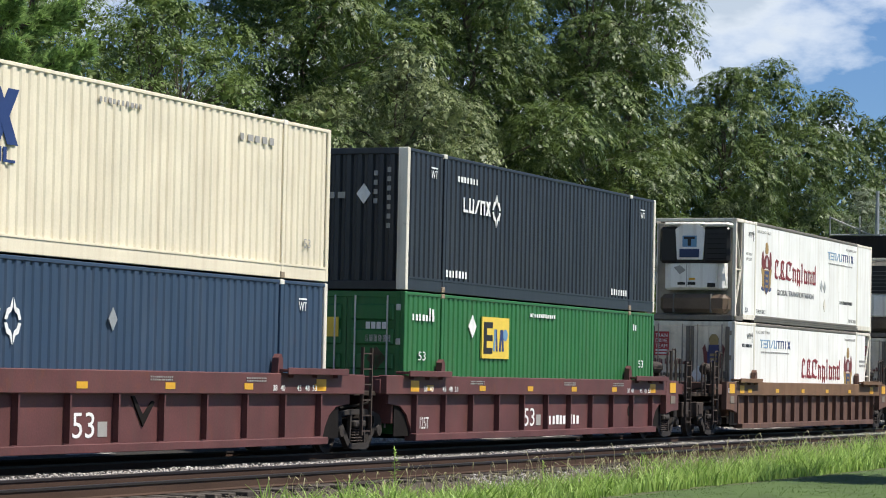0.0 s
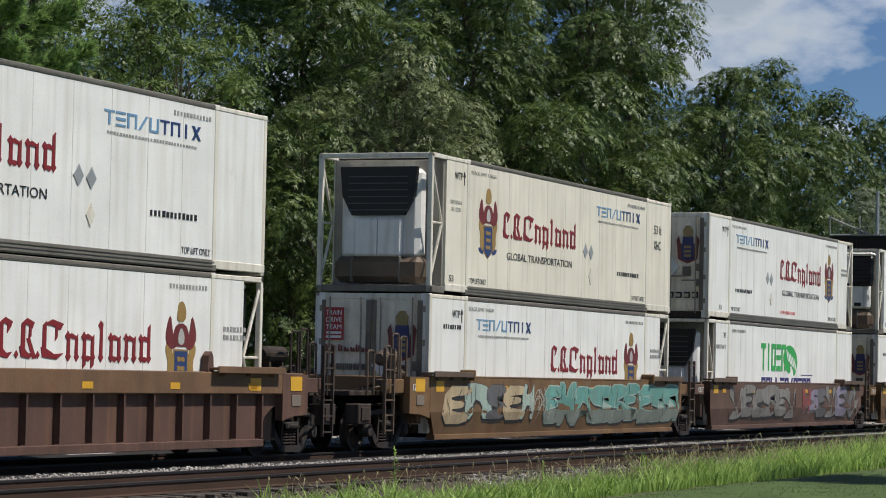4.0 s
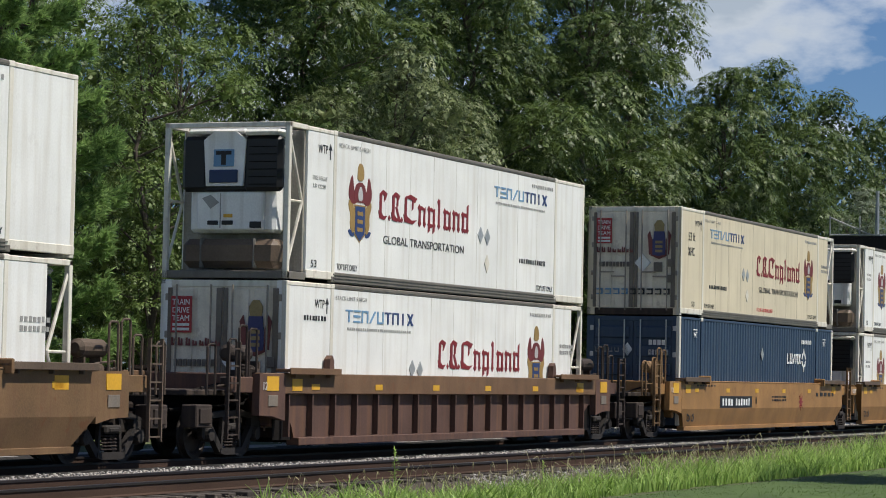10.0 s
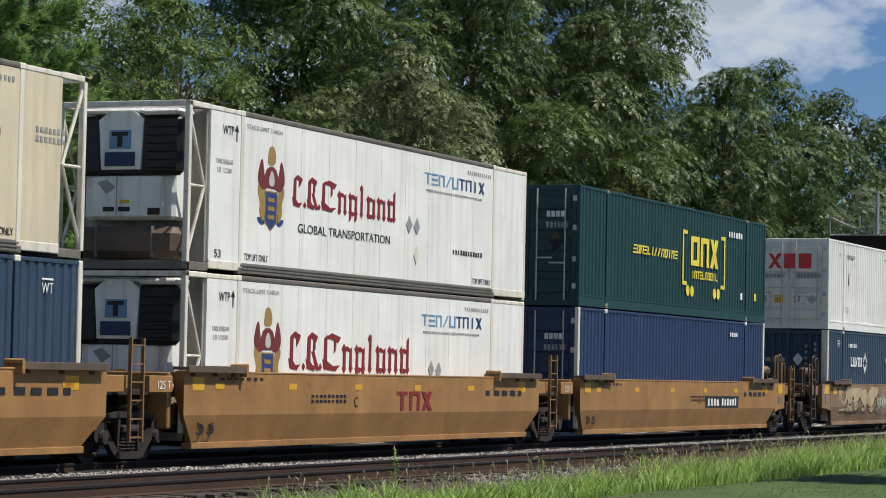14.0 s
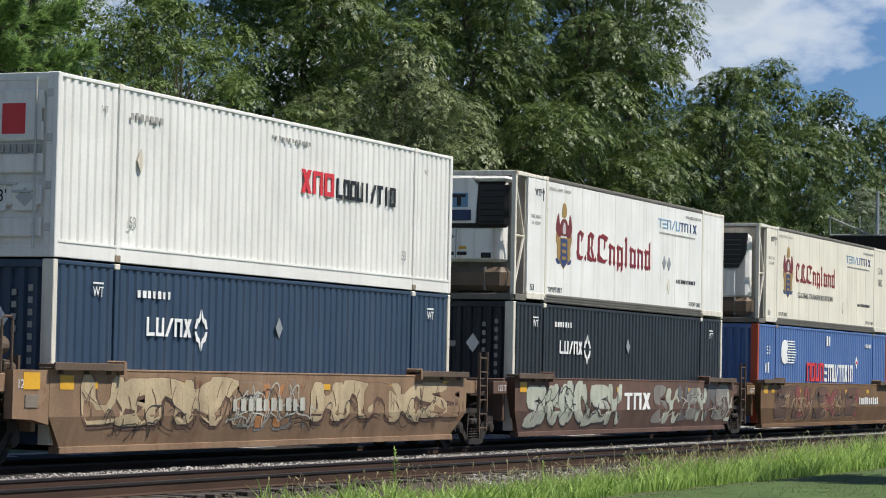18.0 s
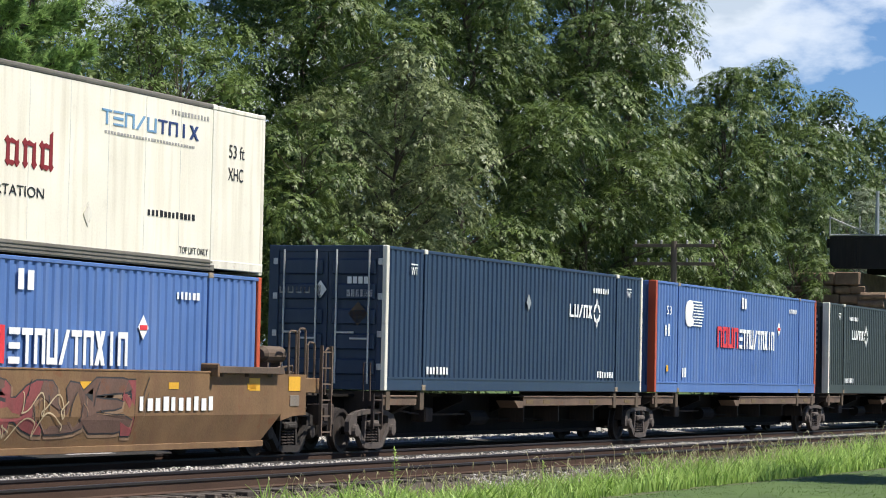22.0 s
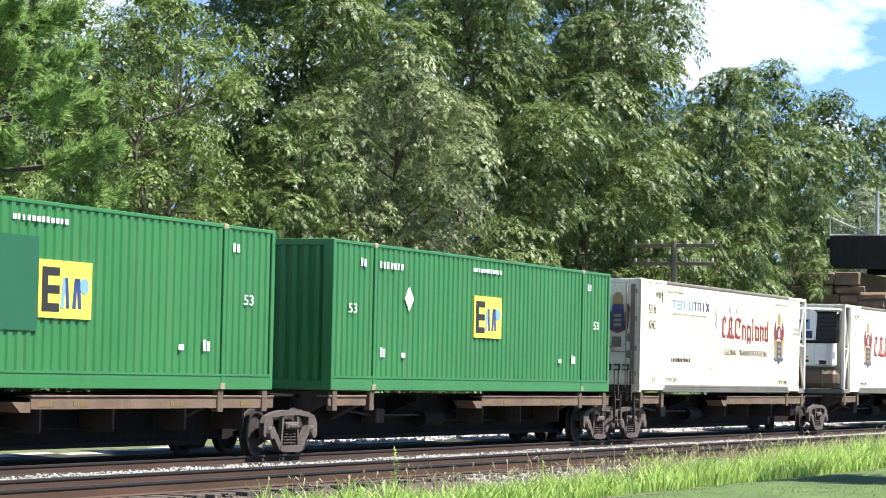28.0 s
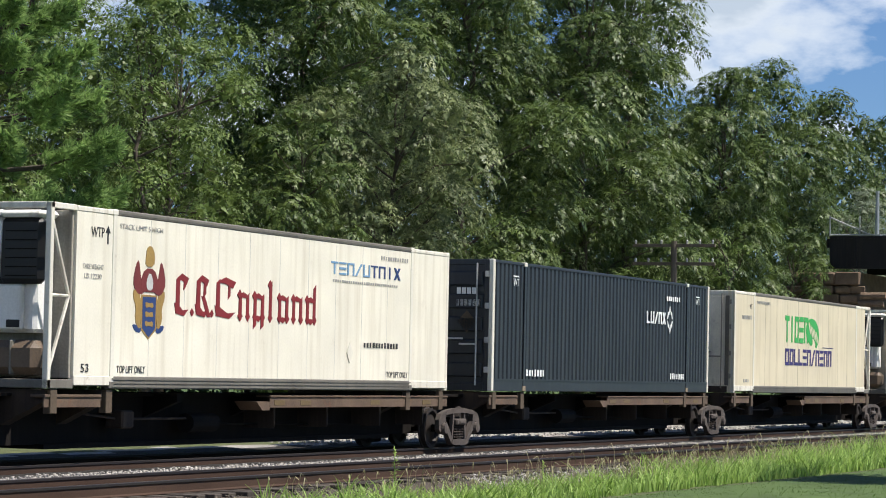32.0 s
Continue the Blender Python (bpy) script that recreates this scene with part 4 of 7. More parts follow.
def box(style, s, upper, mark, end="corr", post=None, rail=None, spine=False, posts=True, label="", base=None):
    """One 53-foot container: rails, posts, sides, ends, roof and its markings."""
    mat = M[style]
    t = thing("shipping_container", label, "container", "containers on the train")
    smooth = mark.startswith("cre") or mark.startswith("tiger")
    rail_m = rail or mat
    post_m = post or (M["lightpost"] if mark.startswith("cre") or mark.startswith("tiger") else mat)
    cool = end in ("fridge", "fridge2")
    x0 = 0.78 if cool else 0.0
    nose = smooth and end == "doors"      # the cooling unit is at the other end
    x1 = BOX_L - 0.78 if nose else BOX_L
    if smooth:
        part("side_wall", lambda: Shape().box(x0, x1, 0.0, 0.06, 0.20, 2.80), mat, t, key=("ss", x0, x1))
        part("side_wall", lambda: Shape().box(x0, x1, 2.54, 2.60, 0.20, 2.80), mat, t, key=("sf", x0, x1))
        sm = Shape()
        xx = 3.2
        while xx < 14.0:
            sm.box(xx - 0.009, xx + 0.009, -0.002, 0.01, 0.21, 2.79)
            xx += 1.22
        part("seams", sm, M["joint"] if style == "aged" else M["palejoint"], t)
        pa, pb = POST
        part("bottom_rail", lambda: Shape().box(pa, pb, -0.012, 0.10, 0.0, 0.20, 0.01).box(pa, pb, -0.026, 0.0, 0.145, 0.17).box(pa, pb, -0.026, 0.0, 0.085, 0.11).box(pa, pb, -0.026, 0.0, 0.025, 0.05), M["rail_grey"], t, "grey ribbed bottom rail", key="br")
        for ra, rb_ in ((x0, pa), (pb, x1)):
            part("bottom_rail", lambda: Shape().box(ra, rb_, -0.012, 0.10, 0.05, 0.20, 0.01), M["lightpost"], t, "pale end stretch of the bottom rail", key=("bre", ra, rb_))
            part("top_rail", lambda: Shape().box(ra, rb_, -0.010, 0.10, 2.80, BOX_H - 0.01, 0.015), M["lightpost"], t, "pale end stretch of the top rail", key=("tre", ra, rb_))
        part("bottom_rail", lambda: Shape().box(x0, x1, 2.50, 2.61, 0.0, 0.20, 0.01), M["rail_grey"], t, key=("brf", x0, x1))
        part("top_rail", lambda: Shape().box(pa, pb, -0.012, 0.10, 2.80, BOX_H, 0.015).box(pa, pb, -0.018, 0.0, 2.835, 2.855), M["rail_grey"], t, "grey top rail", key="tr")
        part("top_rail", lambda: Shape().box(x0, x1, 2.50, 2.61, 2.80, BOX_H, 0.015), M["rail_grey"], t, key=("trf", x0, x1))
    else:
        for a, b in ((0.16, POST[0] - 0.06), (POST[0] + 0.06, POST[1] - 0.06), (POST[1] + 0.06, BOX_L - 0.16)):
            part("side_wall", lambda: corrugated(a, b, 0.27, 2.82, 0.012), mat, t, key=("cs", a))
        part("side_wall", lambda: corrugated(0.16, BOX_L - 0.16, 0.27, 2.82, 2.59, far=True), mat, t, key="cf")
        for y0, y1 in ((0.0, 0.08), (2.52, 2.60)):
            part("bottom_rail", lambda: Shape().box(0.1, BOX_L - 0.1, y0, y1, 0.0, 0.27, 0.01).box(0.12, BOX_L - 0.12, y0 - 0.012, y1 + 0.012, 0.235, 0.275), rail_m, t, key=("br", y0))
            part("top_rail", lambda: Shape().box(0.1, BOX_L - 0.1, y0, y1, 2.82, BOX_H - 0.01, 0.01), rail_m, t, key=("tr", y0))
    part("roof", lambda: Shape().box(x0 + 0.02, x1 - 0.02, 0.05, 2.55, BOX_H - 0.05, BOX_H - 0.015), mat, t, key=("rf", x0, x1))
    part("floor", lambda: Shape().box(x0 + 0.02, x1 - 0.02, 0.1, 2.5, 0.06, 0.16), M["black"], t, key=("fl", x0, x1))
    for xx in ([] if cool else [0.0]) + ([] if nose else [BOX_L - 0.13]):
        for y0, y1, pm in ((-0.004, 0.21, post_m), (2.39, 2.604, post_m)) if end == "corr" else ((-0.004, 0.095, post_m), (0.095, 0.21, mat), (2.39, 2.604, mat)):
            part("corner_post", lambda: Shape().box(xx + (0.012 if y0 == 0.095 else 0.0), xx + 0.13, y0, y1, 0.0, BOX_H - 0.004, 0.012), pm, t, key=("cp", xx, y0, y1))
    for za, zb in () if nose else ((0.0, 0.18), (2.76, BOX_H - 0.01)):
        part("end_beam", lambda: Shape().box(BOX_L - 0.12, BOX_L - 0.01, 0.2, 2.4, za, zb, 0.01), mat, t, key=("eb", za))
    if nose:
        cooler(t, 0.0, "fridge2" if style == "aged" else "fridge", True)
    else:
        part("end_wall", lambda: Shape().box(BOX_L - 0.09, BOX_L - 0.03, 0.2, 2.4, 0.18, 2.76), mat, t, key="ew")
    for xx in POST:
        for y0, y1 in ((-0.014, 0.06), (2.54, 2.614)):
            p = part("stacking_post", lambda: Shape().box(xx - 0.06, xx + 0.06, y0, y1, 0.02, BOX_H - 0.02, 0.008), M["lightpost"] if smooth else rail_m, t, key=("sp", xx, y0))
            part("corner_fitting", lambda: Shape().box(xx - 0.085, xx + 0.085, y0 - 0.006, y1 + 0.02, 2.80, BOX_H + 0.002, 0.012), M["lightpost"] if style not in ("green", "dgreen", "royal") else M["wornfit"], p, key=("f", style, xx, y0))
            part("corner_fitting", lambda: Shape().box(xx - 0.085, xx + 0.085, y0 - 0.006, y1 + 0.02, 0.0, 0.12, 0.012), M["wornfit"] if not smooth else M["rail_grey"], p, key=("g", xx, y0))
    if cool:
        cooler(t, 0.0, end)
    else:
        for za, zb in ((0.0, 0.18), (2.76, BOX_H - 0.01)):
            part("end_beam", lambda: Shape().box(0.01, 0.12, 0.2, 2.4, za, zb, 0.01), (M["brownsteel"] if za < 1 else M["lightpost"]) if smooth else mat, t, key=("eb0", za))
        if end == "corr":
            part("end_wall", lambda: corrugated_end(0.04, 0.18, 2.76), mat, t, key="ce")
            if mark.startswith("umax"):
                # white lettering drawn grey: the shade on the end is in its colour
                for yy, z0, n in ((0.42, 1.25, 7), (0.72, 1.75, 4)):
                    for i in range(n):
                        part("end_mark", lambda: Shape().box(-0.004, 0.03, -0.04, 0.04, 0.0, 0.10), M["greyink"], t, key="em").location = (0.03, yy, z0 + 0.19 * (7 - n + i) - (0 if n == 7 else 0.57))
                for i in range(4):
                    part("end_mark", lambda: Shape().box(-0.004, 0.03, -0.08, 0.08, 0.0, 0.13), M["greyink"], t, key="ew").location = (0.03, 2.2 - 0.24 * i, 1.86)
                part("end_emblem", lambda: Shape().plan([(1.14, 1.95), (0.98, 2.16), (0.82, 1.95), (0.98, 1.74)], 0.02, 0.05), M["whiteink"], t, "white diamond emblem", key="ee")
        elif end == "doors":
            doors(t, 0.02, mat if not smooth else M["door"], M["alu"] if not smooth else M["rod"], "flat")
            if mark.startswith("cre"):
                sign = part("door_sign", lambda: Shape().box(-0.045, -0.02, 1.93, 2.36, 1.90, 2.58), M["signred"], t, "red sign on the door", key="ds")
                for i, w_ in enumerate(("TRAIN", "DRIVE", "TEAM")):
                    words(w_, 2.33, 2.42 - i * 0.15, 0.11, M["whiteink"], sign, fit=0.36, y=-0.045, end=True)
                for i in (0, 1):
                    part("sign_bar", lambda: Shape().box(-0.05, -0.044, 1.97, 2.32, 1.94, 1.99), M["whiteink"], sign, key="sbar").location = (0, 0, 0.085 * i)
                de = part("door_emblem", lambda: Shape().plan([(0.36, 1.58), (0.60, 1.48), (0.84, 1.58), (0.80, 1.70), (0.40, 1.70)], -0.045, -0.013), M["fadedred"], t, "faded heraldic emblem on the door", key="de")
                for sg in (-1, 1):
                    part("mantling", lambda: Shape().plan([(0.60 + sg * a, b) for a, b in ((0.18, 1.62), (0.28, 1.60), (0.30, 1.95), (0.33, 2.12), (0.26, 2.24), (0.22, 2.06), (0.19, 2.0))][::sg], -0.040, -0.013), M["fadedred"], de, key=("dmn", sg))
                part("shield", lambda: Shape().plan([(0.42, 1.60), (0.60, 1.56), (0.78, 1.60), (0.78, 2.02), (0.42, 2.02)], -0.050, -0.044), M["fadednavy"], de, key="dsh")
                part("helmet", lambda: Shape().plan([(0.44, 2.0), (0.76, 2.0), (0.74, 2.22), (0.46, 2.22)], -0.042, -0.013), M["fadednavy"], de, key="dhe")
                part("crest_beast", lambda: Shape().plan([(0.48, 2.22), (0.72, 2.22), (0.74, 2.40), (0.66, 2.52), (0.54, 2.52), (0.46, 2.40)], -0.040, -0.013), M["oldgold"], de, key="dcb")
                for k in (1.66, 1.78, 1.90):
                    part("charge", lambda: Shape().box(-0.054, -0.050, 0.50, 0.70, 0, 0.07), M["oldgold"], de, key="dch").location = (0, 0, k)
                part("vent_plate", lambda: Shape().box(-0.04, -0.012, 0.50, 0.74, 1.14, 1.40, 0.01), M["grime"], t, "dark square vent", key="dvp")
                for zz in (0.86, 1.28):
                    part("latch_box", lambda: Shape().box(-0.06, -0.036, 0.20, 0.38, 0, 0.20, 0.02), M["grime"], t, key="dlb").location = (0, 0, zz)
                part("door_placard", lambda: Shape().plan([(1.05, 1.62), (1.27, 1.38), (1.05, 1.14), (0.83, 1.38)], -0.062, -0.006), M["whiteink"], t, "white diamond placard", key="dp")
                for i, yy in enumerate((2.30, 2.16, 2.00, 1.86, 1.72, 1.60, 1.50, 1.38)):
                    hh = 0.15 if i < 3 or i == 5 else 0.10
                    part("door_lettering", lambda: Shape().box(-0.03, -0.008, 0.015, 0.045, 1.66, 1.66 + hh).box(-0.031, -0.008, -0.045, 0.012, 1.66, 1.70).box(-0.030, -0.008, -0.04, -0.012, 1.68, 1.64 + hh), M["fadedred"], t, key=("dl", hh)).location = (0, yy, 0)
                for i in range(9):
                    part("door_number", lambda: Shape().box(-0.03, -0.008, -0.035, 0.035, 1.28, 1.41), M["grime"], t, key="dn").location = (0, 2.25 - i * 0.098, 0)
                for i in range(9):
                    part("door_mark", lambda: Shape().box(-0.04, -0.012, -0.085, 0.085, 0.66, 0.70).box(-0.04, -0.012, -0.085, 0.085, 0.54, 0.57).box(-0.041, -0.012, -0.085, -0.05, 0.57, 0.66), M["cyan"] if i < 4 else M["ink"], t, "blue and black block wordmark", key=("dm", i < 4)).location = (0, 2.25 - i * 0.235, 0)
        else:
            doors(t, 0.02, mat if end == "ribs" else M["silverdoor"], M["alu"], "ribs")
            if end == "silver":
                for k_, (ya, yb) in enumerate(((1.36, 2.34), (0.27, 1.24))):
                    part("end_patch", Shape().box(-0.036, -0.031, ya, yb, 1.86, 2.44), M["xpo"], t, "white sign patch")
                part("end_mark", Shape().plan([(1.98, 1.92), (1.86, 1.92), (1.52, 2.40), (1.66, 2.40)], -0.044, -0.036).plan([(1.66, 1.92), (1.52, 1.92), (1.86, 2.40), (1.98, 2.40)], -0.046, -0.036), M["brightred"], t, "red block sign")
                part("end_mark", Shape().box(-0.044, -0.036, 1.08, 1.46, 1.92, 2.40), M["brightred"], t, "red block sign")
                part("end_mark", Shape().box(-0.044, -0.036, 0.56, 0.98, 1.92, 2.40), M["brightred"], t, "red block sign")
                for i in range(7):
                    part("end_mark", lambda: Shape().box(-0.036, -0.016, -0.04, 0.04, 1.62, 1.76), M["greyink"], t, key="xn").location = (0, 0.98 - 0.11 * i, 0)
                    part("end_mark", lambda: Shape().box(-0.036, -0.016, -0.04, 0.04, 1.64, 1.74), M["greyink"], t, key="xo").location = (0, 2.22 - 0.115 * i, 0)
                for ya, yb in ((2.0, 2.24), (1.48, 1.78), (0.90, 1.16), (0.34, 0.72)):
                    part("end_patch", Shape().box(-0.036, -0.030, ya - 0.03, yb + 0.03, 0.72, 1.14), M["xpo"], t, "white sign patch")
                part("end_mark", Shape().box(-0.040, -0.034, 2.02, 2.20, 0.82, 1.06), M["greyink"], t, "grey vent plate")
                part("end_mark", Shape().box(-0.042, -0.034, 1.48, 1.76, 0.82, 1.08), M["yellow"], t, "yellow sticker")
                words("53'", 1.15, 0.86, 0.2, M["ink"], t, fit=0.28, y=-0.036, end=True)
                part("end_mark", Shape().plan([(0.53, 1.08), (0.70, 0.93), (0.53, 0.78), (0.36, 0.93)], -0.042, -0.034), M["galv"], t, "diamond placard")
            else:
                for i in range(4):
                    part("end_mark", lambda: Shape().box(-0.03, -0.016, -0.045, 0.045, 2.12, 2.26), M["whiteink"], t, key="ek").location = (0, 0.80 - 0.12 * i, 0)
                for i in range(6):
                    part("end_mark", lambda: Shape().box(-0.03, -0.016, -0.036, 0.036, 1.86, 2.0), M["whiteink"], t, key="ej").location = (0, 0.82 - 0.098 * i, 0)
                part("end_mark", lambda: Shape().plan([(0.60, 1.76), (0.82, 1.52), (0.60, 1.28), (0.38, 1.52)], -0.03, -0.016), M["tan"], t, "diamond placard holder", key="eh")
                if mark.startswith("umax"):
                    for yy in (2.28, 2.10, 1.92, 1.74):
                        part("end_mark", lambda: Shape().box(-0.03, -0.016, 0.035, 0.065, 1.92, 2.05).box(-0.031, -0.016, -0.065, 0.034, 1.92, 1.95).box(-0.03, -0.016, -0.065, -0.035, 1.95, 2.05), M["greyink"], t, "pale block wordmark", key="eu").location = (0, yy, 0)
                    part("end_emblem", lambda: Shape().plan([(1.58, 2.0), (1.44, 2.18), (1.30, 2.0), (1.44, 1.82)], -0.03, -0.016), M["whiteink"], t, "white diamond emblem", key="ue")
    # markings
    rnd = random.Random(int(s))
    if style in ("aged", "ivory") and mark in ("cre_upper", "cre_turned", "cre_turned_high"):
        k = 14.72 if mark == "cre_upper" else 0.62
        words("53 ft", k, 2.02, 0.24, M["ink"], t, fit=0.62)
        words("XHC", k, 1.62, 0.24, M["ink"], t, fit=0.58)
    if mark == "cre_upper":
        cre(t, rnd, "upper")
    elif mark == "cre_upper_plain":
        cre(t, rnd, "upper", globe=False)
    elif mark == "cre_upper_plain_low":
        cre(t, rnd, "upper", globe=False, lift=-0.16)
    elif mark == "cre_turned_high":
        cre(t, rnd, "turned", lift=0.18)
        for xx, zz in ((6.6, 2.18), (6.6, 1.92), (7.95, 2.34), (8.6, 2.36)):
            rhomb(t, xx, zz, 0.13, 0.16, M["galv"])
    elif mark == "cre_lower":
        cre(t, rnd, "turned", globe=False)
    elif mark == "cre_turned":
        cre(t, rnd, "turned")
    elif mark in ("umax", "umax_late"):
        k = 2.98 if mark == "umax" else 10.68
        umax(t, k, 1.76, 0.31)
        bars(2.66 if mark == "umax" else 12.34, 2.38, 1.22, 0.13, M["whiteink"], t, n=7, seed=11)
        bars(2.10, 0.34, 1.24, 0.16, M["whiteink"], t, n=7, seed=12)
        bars(12.72, 0.34, 1.25, 0.16, M["whiteink"], t, n=7, seed=13)
        for xx in (1.22, 14.9):
            words("WT", xx, 2.35, 0.17, M["whiteink"], t, fit=0.34)
            part("overline", Shape().box(xx, xx + 0.34, -0.008, -0.002, 2.55, 2.58), M["whiteink"], t)
        if style != "slate" or not upper:
            rhomb(t, 7.98, 2.0, 0.14, 0.19, M["galv"])
    elif mark.startswith("emp"):
        pa, pz = dict(emp=(4.21, 1.59), emp_b=(7.93, 1.09), emp_c=(7.19, 1.15))[mark]
        pan = part("panel", Shape().box(pa, pa + 1.62, -0.012, 0.02, pz, pz + 0.90), M["emp_yellow"], t, "yellow square panel")
        sg = Shape()
        for zz in (pz + 0.10, pz + 0.38, pz + 0.66):
            sg.box(pa + 0.12, pa + 0.62, -0.018, -0.010, zz, zz + 0.13)
        part("block_sign", sg.box(pa + 0.10, pa + 0.27, -0.019, -0.010, pz + 0.10, pz + 0.79), M["ink"], pan, "black block sign")
        for i, (q, w_) in enumerate(((0.66, 0.10), (0.84, 0.09), (1.02, 0.10), (1.20, 0.10))):
            part("block_sign", Shape().slab([(pa + q, pz + 0.16), (pa + q + w_, pz + 0.16), (pa + q + w_ + 0.06 * (-1) ** i, pz + 0.64), (pa + q + 0.06 * (-1) ** i, pz + 0.64)], -0.018, -0.010), M["navyink"] if i else M["cyan"], pan, "blue block sign")
        part("block_sign", Shape().slab(blob(pa + 1.38, pz + 0.52, 0.14, 0.13), -0.018, -0.010), M["cyan"], pan, "blue block sign")
        rhomb(t, 3.66, 1.85 if spine else 2.26, 0.22, 0.25, M["whiteink"])
        bars(2.16 if spine else 0.37, 2.42 if spine else 2.31, 1.22, 0.14, M["whiteink"], t, n=7, seed=21)
        bars(7.13, 2.56, 1.68, 0.09, M["whiteink"], t, n=12, seed=22)
        for xx in (0.71, 14.9):
            words("53", xx, 1.50, 0.19, M["whiteink"], t, fit=0.4)
        for xx in (2.25, 13.4):
            bars(xx, 0.66, 0.28, 0.19, M["whiteink"], t, n=2, seed=23)
        for xx in (3.3, 12.5):
            bars(xx, 0.66, 0.28, 0.10, M["whiteink"], t, n=1, seed=24)
        for xx in (1.25, 14.45):
            bars(xx, 2.42, 0.3, 0.16, M["whiteink"], t, n=2, seed=25)
        ey = part("end_panel", lambda: Shape().box(-0.055, -0.03, 1.45, 1.95, 1.95, 2.35), M["emp_yellow"], t, "yellow panel on the end", key="eyp")
        part("block_sign", lambda: Shape().box(-0.060, -0.054, 1.72, 1.90, 2.02, 2.28), M["ink"], ey, key="eyb")
        if mark == "emp_b":
            part("patch", Shape().box(6.46, 7.92, -0.006, 0.02, 0.88, 2.33), M["patch"], t, "darker green patched rectangle")
    elif mark == "stack":
        stencil(t, 5.46, 1.25, 2.1, 0.58, [M["brightred"]], "noun", "red block wordmark")
        stencil(t, 7.62, 1.25, 3.7, 0.55, [M["whiteink"]], "etnuvtnxin", "white block wordmark")
        e = part("emblem", Shape().slab(smooth_ring([(2.60, 1.80), (2.50, 2.15), (2.65, 2.42), (3.05, 2.50), (3.30, 2.30), (3.10, 2.05), (3.35, 1.85), (3.0, 1.74)]), FACE - 0.003, -0.001), M["whiteink"], t, "white striped animal emblem")
        for i in range(9):
            part("stripe", lambda: Shape().box(0, 0.95, -0.012, -0.002, 0, 0.035), M["whiteink"], e, key="stripe").location = (3.25 - abs(i - 4) * 0.05, 0, 1.78 + i * 0.08)
        words("53", 0.88, 2.03, 0.24, M["whiteink"], t, fit=0.44)
        bars(0.78, 1.47, 0.5, 0.33, M["whiteink"], t, n=2, seed=31)
        bars(12.94, 2.40, 0.85, 0.13, M["whiteink"], t, n=6, seed=32)
        bars(7.85, 2.38, 0.55, 0.34, M["whiteink"], t, n=2, seed=33)
        bars(2.3, 0.4, 0.4, 0.26, M["whiteink"], t, n=2, seed=34)
        bars(0.92, 0.54, 0.28, 0.17, M["yellow"], t, n=1, seed=35)
        rhomb(t, 11.8, 1.89, 0.17, 0.20, M["whiteink"])
        part("placard_band", Shape().box(11.68, 11.92, -0.022, -0.012, 1.85, 1.93), M["brightred"], t, "red band of the placard")
    elif mark == "logistics":
        stencil(t, 8.75, 1.62, 1.5, 0.44, [M["brightred"]], "xno", "red block wordmark")
        stencil(t, 10.32, 1.62, 2.85, 0.38, [M["ink"]], "loouivtio", "black block wordmark")
        bars(2.29, 2.36, 1.15, 0.12, M["greyink"], t, n=7, seed=41)
        bars(7.5, 2.5, 1.7, 0.08, M["greyink"], t, n=12, seed=42)
        words("53", 2.33, 0.58, 0.20, M["greyink"], t, fit=0.22)
        words("53", 13.5, 0.58, 0.20, M["greyink"], t, fit=0.22)
        for xx in (1.35, 14.6):
            words("WT", xx, 2.38, 0.12, M["greyink"], t, fit=0.2)
        rhomb(t, 2.67, 1.70, 0.12, 0.20, M["lightpost"])
    elif mark == "csx":
        stencil(t, 8.75, 1.36, 2.65, 0.79, [M["lemon"]], "onx", "yellow block wordmark")
        stencil(t, 8.9, 1.02, 2.42, 0.21, [M["lemon"]], "intelnooil", "yellow small wordmark")
        for xa, xb, k in ((8.08, 8.18, 1), (11.90, 12.0, -1)):
            fr = Shape().box(xa, xb, -0.012, -0.002, 0.82, 2.28)
            for zz in (0.82, 2.18):
                fr.box(min(xa, xa + k * 0.3), max(xb, xb + k * 0.3), -0.013, -0.002, zz, zz + 0.10)
            part("bracket", fr, M["lemon"], t, "yellow bracket")
        for xx in (8.57, 8.96, 11.03, 11.39):
            part("dot", lambda: Shape().slab(blob(0, 0, 0.15, 0.15, 14), -0.012, -0.002), M["lemon"], t, key="dot").location = (xx, 0, 0.67)
        stencil(t, 3.93, 1.46, 3.7, 0.22, [M["lemon"]], "eonelivvnoine", "yellow slanted wordmark", slant=0.3)
        bars(12.34, 2.31, 1.4, 0.17, M["whiteink"], t, n=6, seed=51)
        bars(13.55, 0.60, 0.26, 0.22, M["whiteink"], t, n=1, seed=52)
        bars(14.95, 0.60, 0.32, 0.22, M["lemon"], t, n=1, seed=53)
    elif mark == "tiger":
        stencil(t, 5.3, 1.53, 2.75, 0.80, [M["greenink"]], "tioen", "green wordmark")
        hd = smooth_ring([(7.8, 1.75), (7.75, 2.05), (8.1, 2.30), (8.7, 2.32), (9.2, 2.10), (9.38, 1.8), (9.2, 1.5), (8.95, 1.36), (8.9, 1.6), (8.5, 1.75), (8.6, 1.5), (8.3, 1.45)])
        e = part("emblem", Shape().slab(hd, FACE - 0.003, -0.001), M["greenink"], t, "green animal-head emblem")
        for i in range(5):
            part("stripe", lambda: Shape().slab(blob(0, 0, 0.055, 0.25, 8, 0.6), -0.014, -0.002), mat, e, key="tg").location = (8.2 + i * 0.22, 0, 2.0 - 0.07 * i)
        stencil(t, 5.36, 0.84, 5.6, 0.50, [M["purple"]], "oollenvnenn", "violet wordmark")
